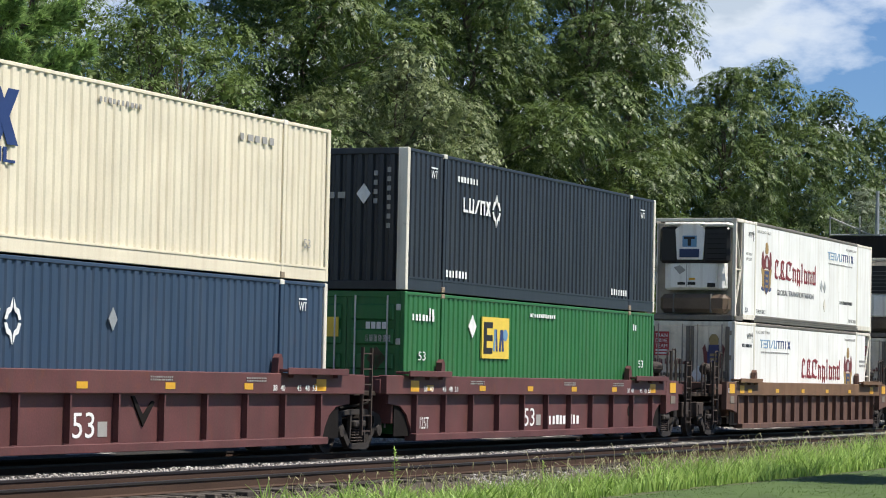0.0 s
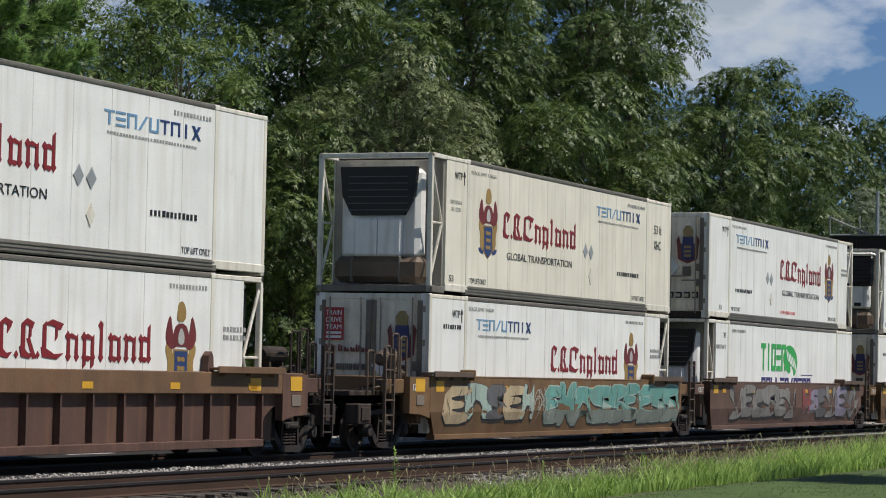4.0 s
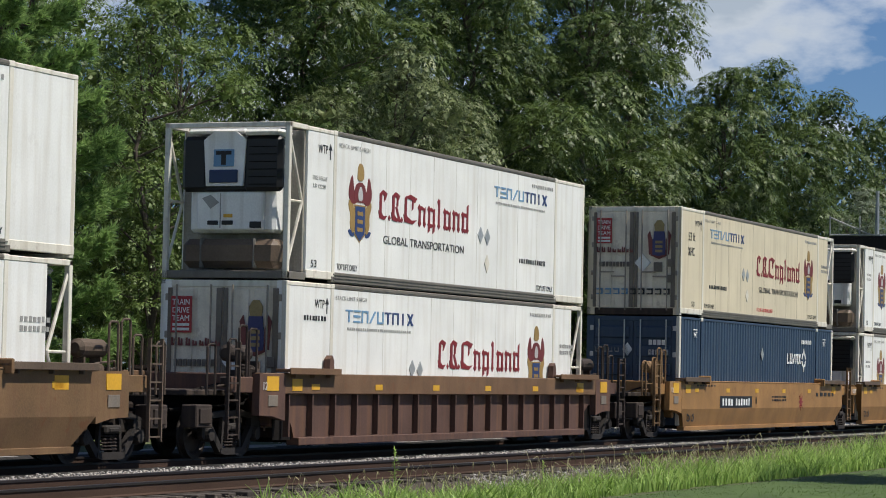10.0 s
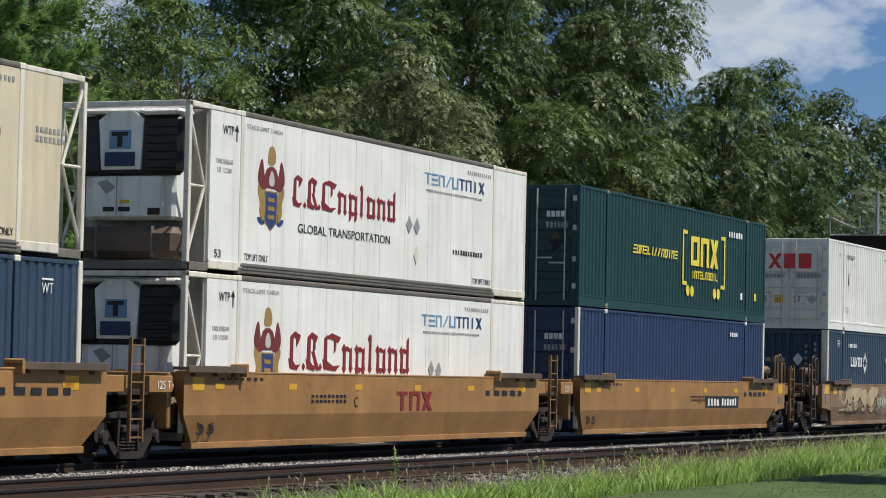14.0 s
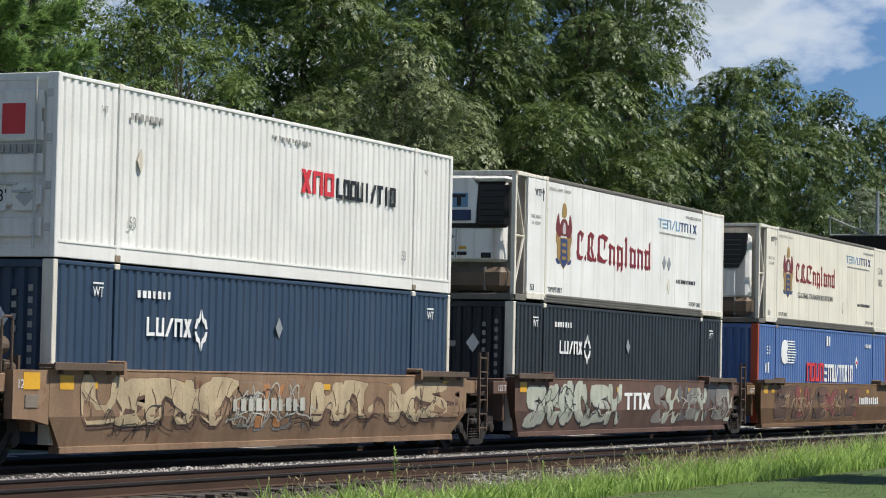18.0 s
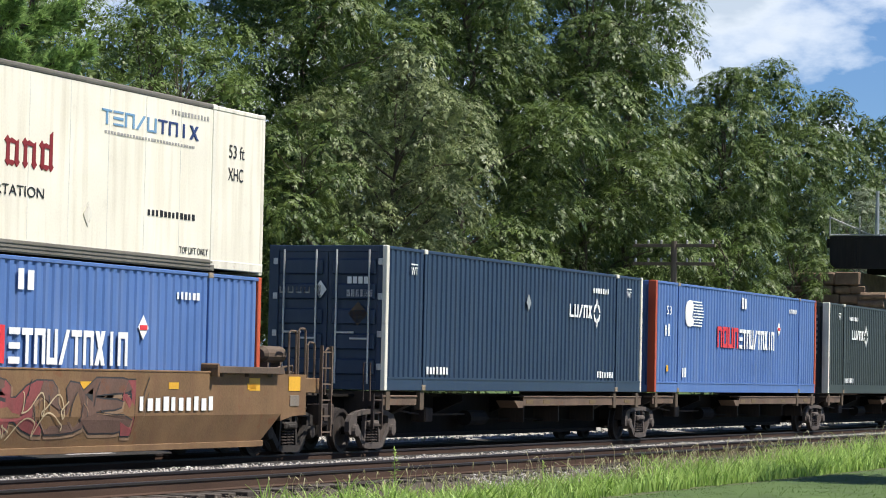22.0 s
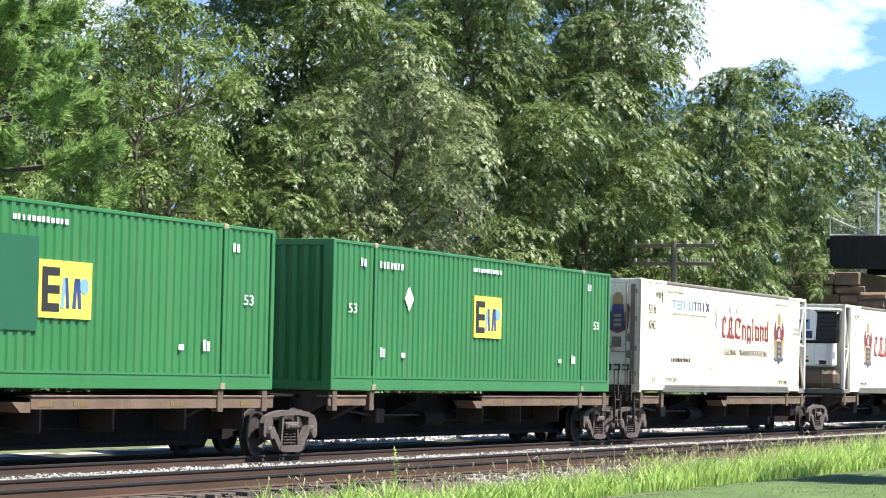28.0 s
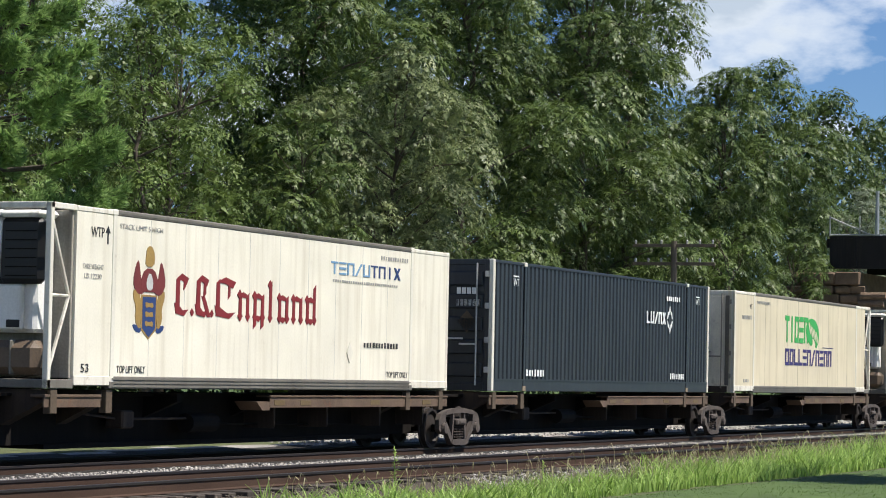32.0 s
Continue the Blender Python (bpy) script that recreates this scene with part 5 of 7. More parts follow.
        bars(2.3, 2.58, 1.4, 0.09, M["greyink"], t, n=12, seed=61)
        words("WT", 1.5, 2.40, 0.16, M["ink"], t, fit=0.26)
        bars(0.75, 2.1, 1.0, 0.12, M["greyink"], t, n=8, seed=62)
        bars(0.95, 0.3, 0.6, 0.09, M["greyink"], t, n=4, seed=63)
        bars(9.6, 1.42, 2.4, 0.02, M["purple"], t, n=1, seed=64)
    elif mark == "national":
        stencil(t, 2.05, 1.62, 2.95, 0.85, [M["navyink"]], "nox", "navy serif wordmark")
        stencil(t, 2.1, 1.35, 2.8, 0.23, [M["navyink"]], "notinol", "navy small wordmark")
        bars(7.36, 2.55, 1.45, 0.09, M["greyink"], t, n=10, seed=71)
        bars(12.33, 2.38, 1.45, 0.13, M["greyink"], t, n=5, seed=72)
        words("53", 15.03, 0.6, 0.17, M["greyink"], t, fit=0.3)
    elif mark == "plain":
        bars(12.6, 2.45, 0.8, 0.13, M["whiteink"], t, n=4, seed=81)
    z = base if base is not None else (1.215 if spine else (3.257 if upper else 0.335))
    t.matrix_basis = pose(s, 0.0, z)
    MOVING.append((t, s, z))
    return t


def wheelset(parent, x, s):
    """Two wheels on an axle; turns as it rolls."""
    w = new("wheelset")
    w.parent = parent
    w.location = (x, TRAIN_Y, 0.42)
    prof = [(0.10, -0.075), (0.10, -0.06), (0.30, -0.02), (0.36, -0.07), (0.425, -0.065), (0.425, 0.03), (0.45, 0.045), (0.45, 0.07), (0.36, 0.07), (0.30, 0.03), (0.10, 0.07)]
    for k in (-0.755, 0.755):
        sg = 1 if k < 0 else -1
        part("wheel", lambda: Shape().disc(0, k, 0, [(r, y * sg) for r, y in prof], 28), M["wheel"], w, key=("wh", k))
    part("axle", lambda: Shape().tube([(0, -0.95, 0), (0, 0.95, 0)], 0.08, 10), M["black"], w, key="ax")
    WHEELS.append((w, x, s))
    return w


def coil():
    """A coil spring: stacked rings with gaps."""
    c = Shape()
    for i in range(5):
        z = 0.205 + i * 0.055
        c.tube([(0, 0.07, z), (0, 0.07, z + 0.012), (0, 0.07, z + 0.024), (0, 0.07, z + 0.036)], [0.055, 0.078, 0.078, 0.055], 8)
    return c


def bogie(parent, x, s, cast="truck"):
    """Freight truck: two cast side frames, springs, bolster and two wheel sets."""
    for k, y in enumerate((TRAIN_Y - 1.10, TRAIN_Y + 0.96)):
        def frame_shape():
            f = Shape()
            f.slab([(-0.80, 0.70), (-0.72, 0.80), (-0.30, 0.84), (0.30, 0.84), (0.72, 0.80), (0.80, 0.70), (0.30, 0.74), (-0.30, 0.74)], 0, 0.11)
            for k in (-1, 1):
                f.slab([(k * x_, z_) for x_, z_ in ((0.72, 0.80), (1.02, 0.73), (1.13, 0.60), (1.14, 0.40), (1.08, 0.34), (1.02, 0.36), (1.02, 0.50), (0.92, 0.56), (0.82, 0.50), (0.80, 0.38), (0.75, 0.42), (0.76, 0.70))][::k], 0.01, 0.11)
                f.slab([(k * x_, z_) for x_, z_ in ((0.80, 0.56), (0.80, 0.42), (0.46, 0.09), (0.36, 0.09), (0.38, 0.19), (0.73, 0.55))][::k], 0, 0.11)
                f.slab([(k * x_, z_) for x_, z_ in ((0.27, 0.76), (0.34, 0.76), (0.40, 0.15), (0.33, 0.15))][::k], 0.02, 0.09)
            f.slab([(-0.46, 0.09), (-0.44, 0.18), (0.44, 0.18), (0.46, 0.09), (0.30, 0.06), (-0.30, 0.06)], -0.02, 0.13)
            return f
        fr = part("side_frame", frame_shape, M[cast], parent, "cast side frame of the truck", key="sf")
        fr.location = (x, y, 0)
        for i in range(3):
            part("spring", lambda: coil(), M["brownsteel"], fr, key="spr").location = (-0.17 + 0.17 * i, 0, 0)
        part("bolster_end", lambda: Shape().box(-0.27, 0.27, -0.05, 0.16, 0.48, 0.62, 0.03).box(-0.16, 0.16, -0.07, 0.1, 0.50, 0.58, 0.02), M[cast], fr, key="bo")
        for i in (-0.89, 0.89):
            part("bearing_cap", lambda: Shape().disc(0, 0.0, 0, [(0.02, -0.07), (0.11, -0.06), (0.13, 0.0), (0.13, 0.12)], 12), M[cast], fr, key="bc").location = (i, 0, 0.42)
    part("bolster", lambda: Shape().box(-0.25, 0.25, -1.0, 1.0, 0.42, 0.66, 0.02), M["black"], parent, key="bol").location = (x, TRAIN_Y, 0)
    for d in (-0.89, 0.89):
        wheelset(parent, x + d, s)


def ladder(parent, x, y, z0, z1, mat, wide=0.42, key="l", rungs=5):
    p = part("ladder", lambda: Shape().box(-0.02, 0.02, -0.03, 0.03, z0, z1), mat, parent, key=(key, z0, z1))
    p.location = (x, y, 0)
    part("stile", lambda: Shape().box(wide - 0.02, wide + 0.02, -0.03, 0.03, z0, z1), mat, p, key=(key, wide, z0, z1))
    for i in range(rungs):
        z = z0 + 0.08 + (z1 - z0 - 0.2) * i / (rungs - 1)
        part("rung", lambda: Shape().box(0, wide, -0.016, 0.016, -0.014, 0.014), mat, p, key=(key, wide)).location = (0, 0, z)
    return p


def grown(ring, d):
    """A ring of points pushed outwards along its normals."""
    n = len(ring)
    area = sum(ring[i][0] * ring[(i + 1) % n][1] - ring[(i + 1) % n][0] * ring[i][1] for i in range(n))
    sg = d if area > 0 else -d
    out = []
    for i, (a, b) in enumerate(ring):
        (p, q), (u, v) = ring[i - 1], ring[(i + 1) % n]
        dx, dz = u - p, v - q
        k = math.hypot(dx, dz) or 1.0
        out.append((a + sg * dz / k, b - sg * dx / k))
    return out


SPRAY_Y, SPRAY_KINK = -0.230, 0.78


def sprayed(name, mat, sh, up):
    """Lays paint on the side; its lower half leans inwards."""
    sh.v = [(a, b + max(0.0, SPRAY_KINK - c) * 0.28, c) for a, b, c in sh.v]
    return part(name, sh, mat, up)


def strip(pts, w, d):
    """A thin sprayed line along points."""
    s = Shape()
    y = SPRAY_Y - d
    for (a, b), (c, e) in zip(pts, pts[1:]):
        k = math.hypot(c - a, e - b) or 1.0
        nx, nz = -(e - b) / k * w, (c - a) / k * w
        s.add([(a - nx, y, b - nz), (c - nx, y, e - nz), (c + nx, y, e + nz), (a + nx, y, b + nz)], [(0, 1, 2, 3)])
    return s


def scrawl(parent, x0, x1, z0, z1, mat, seed, n=6, w=0.012):
    """Thin looping scribbles that cannot be read."""
    rnd = random.Random(seed)
    for _ in range(n):
        x, wide, mid = rnd.uniform(x0, x1 - 1.0), rnd.uniform(0.6, 1.6), rnd.uniform(z0 + 0.2, z1 - 0.2)
        f1, f2, p, amp = rnd.uniform(5, 11), rnd.uniform(9, 17), rnd.uniform(0, 6), min(mid - z0, z1 - mid) * rnd.uniform(0.5, 0.95)
        pts = [(x + wide * t + 0.16 * math.sin(f2 * t + p), mid + amp * math.sin(f1 * t * 1.7 + p) * (0.6 + 0.4 * math.cos(f2 * t))) for t in (i / 44 for i in range(45))]
        sprayed("scribble", mat, strip(pts, w, 0.014), parent)


def graffiti(parent, x0, x1, z0, z1, fills, outline, seed, edge=None, wide=(0.9, 1.5), low=None):
    """Sprayed lettering nobody can read: chunky leaning shapes that crowd each other, with even outlines,
    a drop shadow, inner strokes and highlights."""
    rnd = random.Random(seed)
    x = x0

    def lay(name, m, ring, d, up):
        ring = [(min(max(a, x0), x1), min(max(b, z0 - 0.02), z1 + 0.01)) for a, b in ring]
        return sprayed(name, m, Shape().slab(ring, SPRAY_Y - d, SPRAY_Y - d + 0.003), up)
    n = 0
    while x < x1 - 0.3:
        w, h = rnd.uniform(*wide), z1 - z0
        m = fills[n % len(fills)]
        n += 1
        top, bot = z1 - rnd.uniform(0.02, 0.14) * h, z0 + rnd.uniform(0.02, 0.14) * h
        mid, lean = (top + bot) / 2 + rnd.uniform(-0.06, 0.06), rnd.uniform(-0.12, 0.26)
        q = w * rnd.uniform(0.30, 0.38)
        form = rnd.choice("unhkse")
        if form == "u":
            pts = [(x, top), (x + q, top), (x + q + 0.04, bot + 0.34 * h), (x + w - q, bot + 0.34 * h), (x + w - q + lean, top), (x + w + lean, top - 0.05), (x + w + 0.06, bot + 0.12), (x + w * 0.7, bot), (x + 0.08, bot)]
        elif form == "n":
            pts = [(x, bot), (x + q, bot), (x + q, mid + 0.1), (x + w - q, mid), (x + w - q, bot), (x + w + 0.14, bot), (x + w + lean, top - 0.1), (x + w * 0.5, top), (x + lean, top - 0.02)]
        elif form == "h":
            pts = [(x, bot), (x + q, bot), (x + q, mid - 0.12), (x + w - q, mid - 0.14), (x + w - q, bot), (x + w, bot), (x + w + lean, top), (x + w - q + lean, top), (x + w - q, mid + 0.14), (x + q, mid + 0.1), (x + q + lean, top), (x + lean, top)]
        elif form == "k":
            pts = [(x, bot), (x + q, bot), (x + q, mid - 0.10), (x + w * 0.72, bot), (x + w + 0.16, bot - 0.02), (x + w * 0.66, mid), (x + w + lean, top), (x + w * 0.62 + lean, top), (x + q, mid + 0.10), (x + q, top), (x, top)]
        elif form == "s":
            pts = [(x, bot), (x + w, bot + 0.03), (x + w + 0.06, mid), (x + q, mid + 0.10), (x + w + lean, top - 0.20 * h), (x + w + lean, top), (x + lean, top), (x - 0.06, mid), (x + w - q, mid - 0.10), (x, bot + 0.2 * h)]
        else:
            pts = [(x, bot), (x + w, bot), (x + w + 0.08, bot + 0.24 * h), (x + q, bot + 0.28 * h), (x + q, mid - 0.04), (x + w * 0.8, mid - 0.02), (x + w * 0.85, mid + 0.12), (x + q, mid + 0.14), (x + q, top - 0.24 * h), (x + w + lean, top - 0.2 * h), (x + w + lean, top), (x + lean, top)]
        ring = smooth_ring(pts, 1)
        d0 = 0.0012 * (n % 2)
        g = lay("graffiti_letter", outline, [(a + 0.035, b - 0.035) for a, b in grown(ring, 0.045)], d0, parent)
        if edge:
            lay("edge", edge, grown(ring, 0.028), d0 + 0.003, g)
        lay("fill", m, ring, d0 + 0.006, g)
        if low:
            lay("low_fill", low, [(a, min(b, 0.79)) for a, b in ring], d0 + 0.008, g)
        for _ in range(rnd.randint(2, 4)):
            a, b = x + rnd.uniform(0.1, 0.9) * w, bot + rnd.uniform(0.1, 0.6) * h
            c, k = rnd.uniform(-0.18, 0.22), rnd.uniform(0.12, 0.4) * h
            pts = [(a, b), (a + c * 0.3, b + k * 0.5), (a + c, b + k)]
            sprayed("stroke", outline if rnd.random() < 0.6 or not edge else edge, strip(pts, 0.011, 0.012), g)
        x += w * rnd.uniform(0.74, 0.88)


def well_car(s, style, left="joint", right="joint", marks="", label=""):
    """One unit of a double-stack well car, built round the place of its container at 0 to 16.15 m."""
    t = thing("well_car", label, "rail car", "cars of the train")
    paintm = M[dict(maroon="maroon", ribbed="rust", ttx="ttx", old="oldttx", old2="oldttx2", old3="oldttx3")[style]]
    yo = -0.19                           # outer face of the side
    yi = -0.03
    xa, xb = -0.40, 16.60                # ends of the side
    for side in (0, 1):
        def place(y):                    # mirror for the far side
            return y if side == 0 else 2 * TRAIN_Y - y
        k = (style, side)
        if style in ("maroon", "ribbed"):
            def plate():
                return Shape().slab([(xa + 0.70, 0.30), (xb - 0.70, 0.30), (xb - 0.60, 0.52), (xb - 0.42, 0.74), (xb - 0.12, 0.90), (xb + 0.5, 0.96), (xb + 0.5, 1.16), (xa - 0.5, 1.16), (xa - 0.5, 0.96), (xa + 0.12, 0.90), (xa + 0.42, 0.74), (xa + 0.60, 0.52)], min(place(yo + 0.115), place(yi + 0.02)), max(place(yo + 0.115), place(yi + 0.02)))
            sd = part("side_plate", plate, paintm, t, key=k)
            part("top_chord", lambda: Shape().box(xa - 0.9, xb + 0.9, min(place(yo - 0.02), place(yi)), max(place(yo - 0.02), place(yi)), 1.14, 1.52, 0.015), M["chord"] if style == "ribbed" else paintm, sd, key=k)
            part("bottom_chord", lambda: Shape().box(xa + 0.68, xb - 0.68, min(place(yo), place(yi + 0.1)), max(place(yo), place(yi + 0.1)), 0.20, 0.34, 0.01), paintm, sd, key=k)
            # added black sheets, no car part: they keep the wheel arches dark
            for j, (wa, wb) in enumerate(((xa - 0.1, xa + 0.85), (xb - 0.85, xb + 0.1))):
                part("wheel_arch_plate", lambda: Shape().box(wa, wb, min(place(-0.028), place(-0.008)), max(place(-0.028), place(-0.008)), 0.30, 1.14), M["black"], sd, "dark sheet added to keep the wheel arch black", key=(k, j))
            n = 11 if style == "maroon" else 17
            for i in range(n):
                xx = (0.30 + 1.53 * i) if style == "maroon" else (-0.25 + 1.0 * i + 0.1)
                if side == 0:
                    part("rib", lambda: Shape().add([(-0.026, yo + 0.0, 1.14), (0.026, yo + 0.0, 1.14), (0.026, yo + 0.0, 0.36), (-0.026, yo + 0.0, 0.36), (-0.026, yo + 0.117, 1.14), (0.026, yo + 0.117, 1.14), (0.026, yo + 0.117, 0.36), (-0.026, yo + 0.117, 0.36)],
                                                     [(0, 1, 2, 3), (7, 6, 5, 4), (0, 4, 5, 1), (1, 5, 6, 2), (2, 6, 7, 3), (3, 7, 4, 0)]), paintm, sd, key="rib").location = (xx, 0, 0)
        else:
            def kink():
                a, b = place(yo - 0.035), place(yo + 0.10)
                c = place(yi + 0.06)
                pts = [(a, 0.78), (a, 1.50), (c, 1.50), (c, 0.30), (b, 0.30)]
                s_ = Shape()
                n = len(pts)
                lo = {0: 0, 1: 0, 2: 0, 3: 0.55, 4: 0.55}
                vs = [(xa + lo[i] * 1.0, y, z) for i, (y, z) in enumerate(pts)] + [(xb - lo[i] * 1.0, y, z) for i, (y, z) in enumerate(pts)]
                fs = [tuple(range(n)), tuple(range(2 * n - 1, n - 1, -1))] + [(i, (i + 1) % n, (i + 1) % n + n, i + n) for i in range(n)]
                return s_.add(vs, fs)
            sd = part("side_plate", kink, paintm, t, key=k)
            part("bottom_lip", lambda: Shape().box(xa + 0.5, xb - 0.5, min(place(yo + 0.06), place(yi + 0.1)), max(place(yo + 0.06), place(yi + 0.1)), 0.20, 0.31, 0.008), paintm, sd, key=k)
            part("top_lip", lambda: Shape().box(xa, xb, min(place(yo - 0.045), place(yi)), max(place(yo - 0.045), place(yi)), 1.495, 1.53, 0.008), paintm, sd, key=k)
        # container guides on the ends of the side
        for i, (ga, gb) in enumerate(((-0.45, 1.75), (13.83, 16.45))):
            gm = paintm if style == "maroon" else M["chord"] if style == "ribbed" else M["guide"]
            part("guide_plate", lambda: Shape().box(ga, gb, min(place(yo - 0.15), place(yi)), max(place(yo - 0.15), place(yi)), 1.545, 1.60, 0.010).box(ga, gb, min(place(yo - 0.16), place(yo - 0.13)), max(place(yo - 0.16), place(yo - 0.13)), 1.50, 1.62, 0.008), gm, sd, "dusty brown guide plate", key=(k, i))
            gx_ = gb - 0.04 if i == 0 else ga + 0.04
            if style in ("maroon", "ribbed"):
                part("guide_horn", lambda: Shape().slab([(gx_ - 0.12, 1.50), (gx_ + 0.12, 1.50), (gx_ + 0.09, 1.78), (gx_ + 0.02, 1.87), (gx_ - 0.08, 1.80)], min(place(yo + 0.03), place(yi)), max(place(yo + 0.03), place(yi))), paintm, sd, key=(k, i))
            else:
                part("guide_horn", lambda: Shape().slab([(gx_ - 0.04, 1.44), (gx_ + 0.04, 1.44), (gx_ + 0.04, 1.645), (gx_, 1.665), (gx_ - 0.04, 1.645)], min(place(yo - 0.17), place(yi)), max(place(yo - 0.17), place(yi))), paintm, sd, key=(k, i))
            for j, gx2 in enumerate((ga + 0.3, (ga + gb) / 2, gb - 0.4)):
                part("guide_gusset", lambda: Shape().slab([(gx2 - 0.02, 1.545), (gx2 + 0.02, 1.545), (gx2 + 0.02, 1.44), (gx2 - 0.02, 1.44)], min(place(yo - 0.12), place(yo)), max(place(yo - 0.12), place(yo))), gm, sd, key=(k, i, j))
    # floor beams of the well
    for i in range(5):
        part("cross_beam", lambda: Shape().box(-0.12, 0.12, 0.05, 2.55, 0.24, 0.33), M["black"], t, key="cb").location = (0.5 + i * 3.79, 0, 0)
    # ends: bulkhead, platform, draft sill
    for i, (e, sg, how) in enumerate(((xa, -1, left), (xb, 1, right))):
        reach = 1.55 if how == "joint" else 3.1
        a, b = sorted((e, e + sg * 0.14))
        part("bulkhead", lambda: Shape().box(a, b, 0.0, 2.6, 0.55, 1.50, 0.02), paintm, t, key=(style, i))
        a, b = sorted((e + sg * 0.1, e + sg * reach))
        part("draft_sill", lambda: Shape().box(a, b, 0.95, 1.65, 0.66, 1.10, 0.02), M["black"], t, key=(i, how))
        a, b = sorted((e + sg * 0.14, e + sg * (reach - 0.35)))
        part("end_platform", lambda: Shape().box(a, b, 0.35, 2.25, 1.10, 1.20, 0.015), M["brownsteel"], t, "grimy brown end platform", key=(i, how))
        lx = e + sg * (0.95 if how == "joint" else 1.9)
        la = part("end_sill", lambda: Shape().box(min(e + sg * 0.14, lx), max(e + sg * 0.14, lx), yo + 0.10, yo + 0.22, 1.16, 1.44, 0.012), paintm, t, key=(style, i, how))
        fit = M["fitting"] if style == "ttx" else M["guide"] if style in ("old", "old2", "old3") else M["brownsteel"]
        if i == 0 and style != "maroon":
            words("125 T", e - (0.72 if how == "joint" else 0.95), 1.22, 0.14, M["whiteink"], t, fit=0.50, y=yo + (0.10 if how == "joint" else -0.03))
        if i == 1 or how != "joint":
            ladder(t, lx - (0.1 if sg > 0 else 0.3), yo + 0.02, 0.35, 2.05, fit, key="end", rungs=6)
        part("brake_lines", lambda: Shape().tube([(e, 0.45, 1.25), (e + sg * 0.5, 0.4, 0.95), (e + sg * (reach - 0.2), 0.6, 0.85)], 0.03, 6).tube([(e, 0.7, 1.35), (e + sg * 0.8, 0.75, 1.3), (e + sg * (reach - 0.1), 0.9, 1.0)], 0.025, 6), M["black"], t, key=(i, how))
        if how != "joint":
            tx = e + sg * 1.25
            bogie(t, tx, s, "darktruck")
            ba, bb = sorted((e + sg * 0.02, e + sg * 1.05))
            eb = part("end_box", lambda: Shape().slab([(e, 0.66), (e + sg * 0.5, 0.74), (e + sg * 1.05, 0.76), (e + sg * 1.05, 1.50), (e, 1.50)], yo - 0.03, yo + 0.12), paintm, t, key=(style, i))
            part("reflector", lambda: Shape().box(ba + 0.28, ba + 0.76, yo - 0.04, yo - 0.028, 1.20, 1.46), M["yellow"], eb, "orange-yellow reflector", key=("er", i))
            part("valve_plate", lambda: Shape().box(ba + 0.34, ba + 0.72, yo - 0.045, yo - 0.028, 0.92, 1.12, 0.006), M["grime"], eb, "grey data plate", key=("vp", i))
            part("air_reservoir", lambda: Shape().tube([(e + sg * 0.35, 0.40, 1.86), (e + sg * 0.42, 0.40, 1.86), (e + sg * 1.15, 0.40, 1.86), (e + sg * 1.22, 0.40, 1.86)], [0.09, 0.155, 0.155, 0.09], 14), fit, t, "round air reservoir", key=(style, i))
            for bx_ in (ba + 0.45, bb - 0.05):
                part("reservoir_bracket", lambda: Shape().box(0, 0.06, 0.30, 0.50, 1.2, 1.72), fit, t, key="rbk").location = (bx_, 0, 0)
            for j, (vx, vz, vr) in enumerate(((0.62, 1.52, 0.12), (0.85, 1.38, 0.10), (1.15, 1.5, 0.08), (1.45, 1.36, 0.11))):
                part("brake_valve", lambda: Shape().box(-vr, vr, 0.0, 0.22, -vr, vr * 0.8, 0.03).tube([(0, 0.05, 0), (0.02, -0.05, -0.1), (0.1, 0.0, -0.36)], 0.025, 6).disc(0, -0.02, 0, [(0.02, -0.05), (vr * 0.7, -0.04), (vr * 0.75, 0.03)], 10), fit, t, "rusty brake valve", key=j).location = (e + sg * vx, yo + 0.30, vz)
            part("brake_pipe", lambda: Shape().tube([(e + sg * 0.3, 0.2, 1.25), (e + sg * 0.6, 0.15, 1.62), (e + sg * 1.2, 0.15, 1.66), (e + sg * 1.3, 0.2, 1.3), (e + sg * 2.4, 0.25, 1.24)], 0.022, 6), fit, t, key=(i, "bp"))
            ca, cb = sorted((e + sg * 3.0, e + sg * 3.75))
            part("coupler", lambda: Shape().box(ca, cb, 1.18, 1.42, 0.72, 0.98, 0.04), M["brownsteel"], t, "rusty coupler", key=i)
            for hx, ht in ((0.9, 2.25), (1.3, 2.3), (1.7, 2.05), (2.5, 1.95)):
                part("grab_rail", lambda: Shape().tube([(0, 0, 1.12), (0, 0, ht), (0.06, 0, ht + 0.05), (0.26, 0, ht + 0.05), (0.30, 0, ht), (0.30, 0, 1.12)], 0.022, 6), fit, t, key=("gr", ht)).location = (e + sg * hx - 0.14, yo + 0.20, 0)
            part("step_box", lambda: Shape().box(-0.3, 0.3, 0, 0.3, 0.55, 0.95, 0.02).box(-0.2, 0.2, -0.03, 0.02, 0.62, 0.88, 0.01), M["brownsteel"], t, key="sb").location = (e + sg * 2.6, yo + 0.25, 0)
        elif i == 1:
            bogie(t, e + 1.55, s, "darktruck")
    # markings
    y = yo - 0.036 if style not in ("maroon", "ribbed") else yo - 0.021
    zt = 1.28
    for xx in np.arange(0.9, 15.8, 2.9):
        part("reflector", lambda: Shape().box(-0.17, 0.17, y - 0.006, y, zt - 0.06, zt + 0.05), M["yellow"], t, key=("rf", style)).location = (xx, 0, 0)
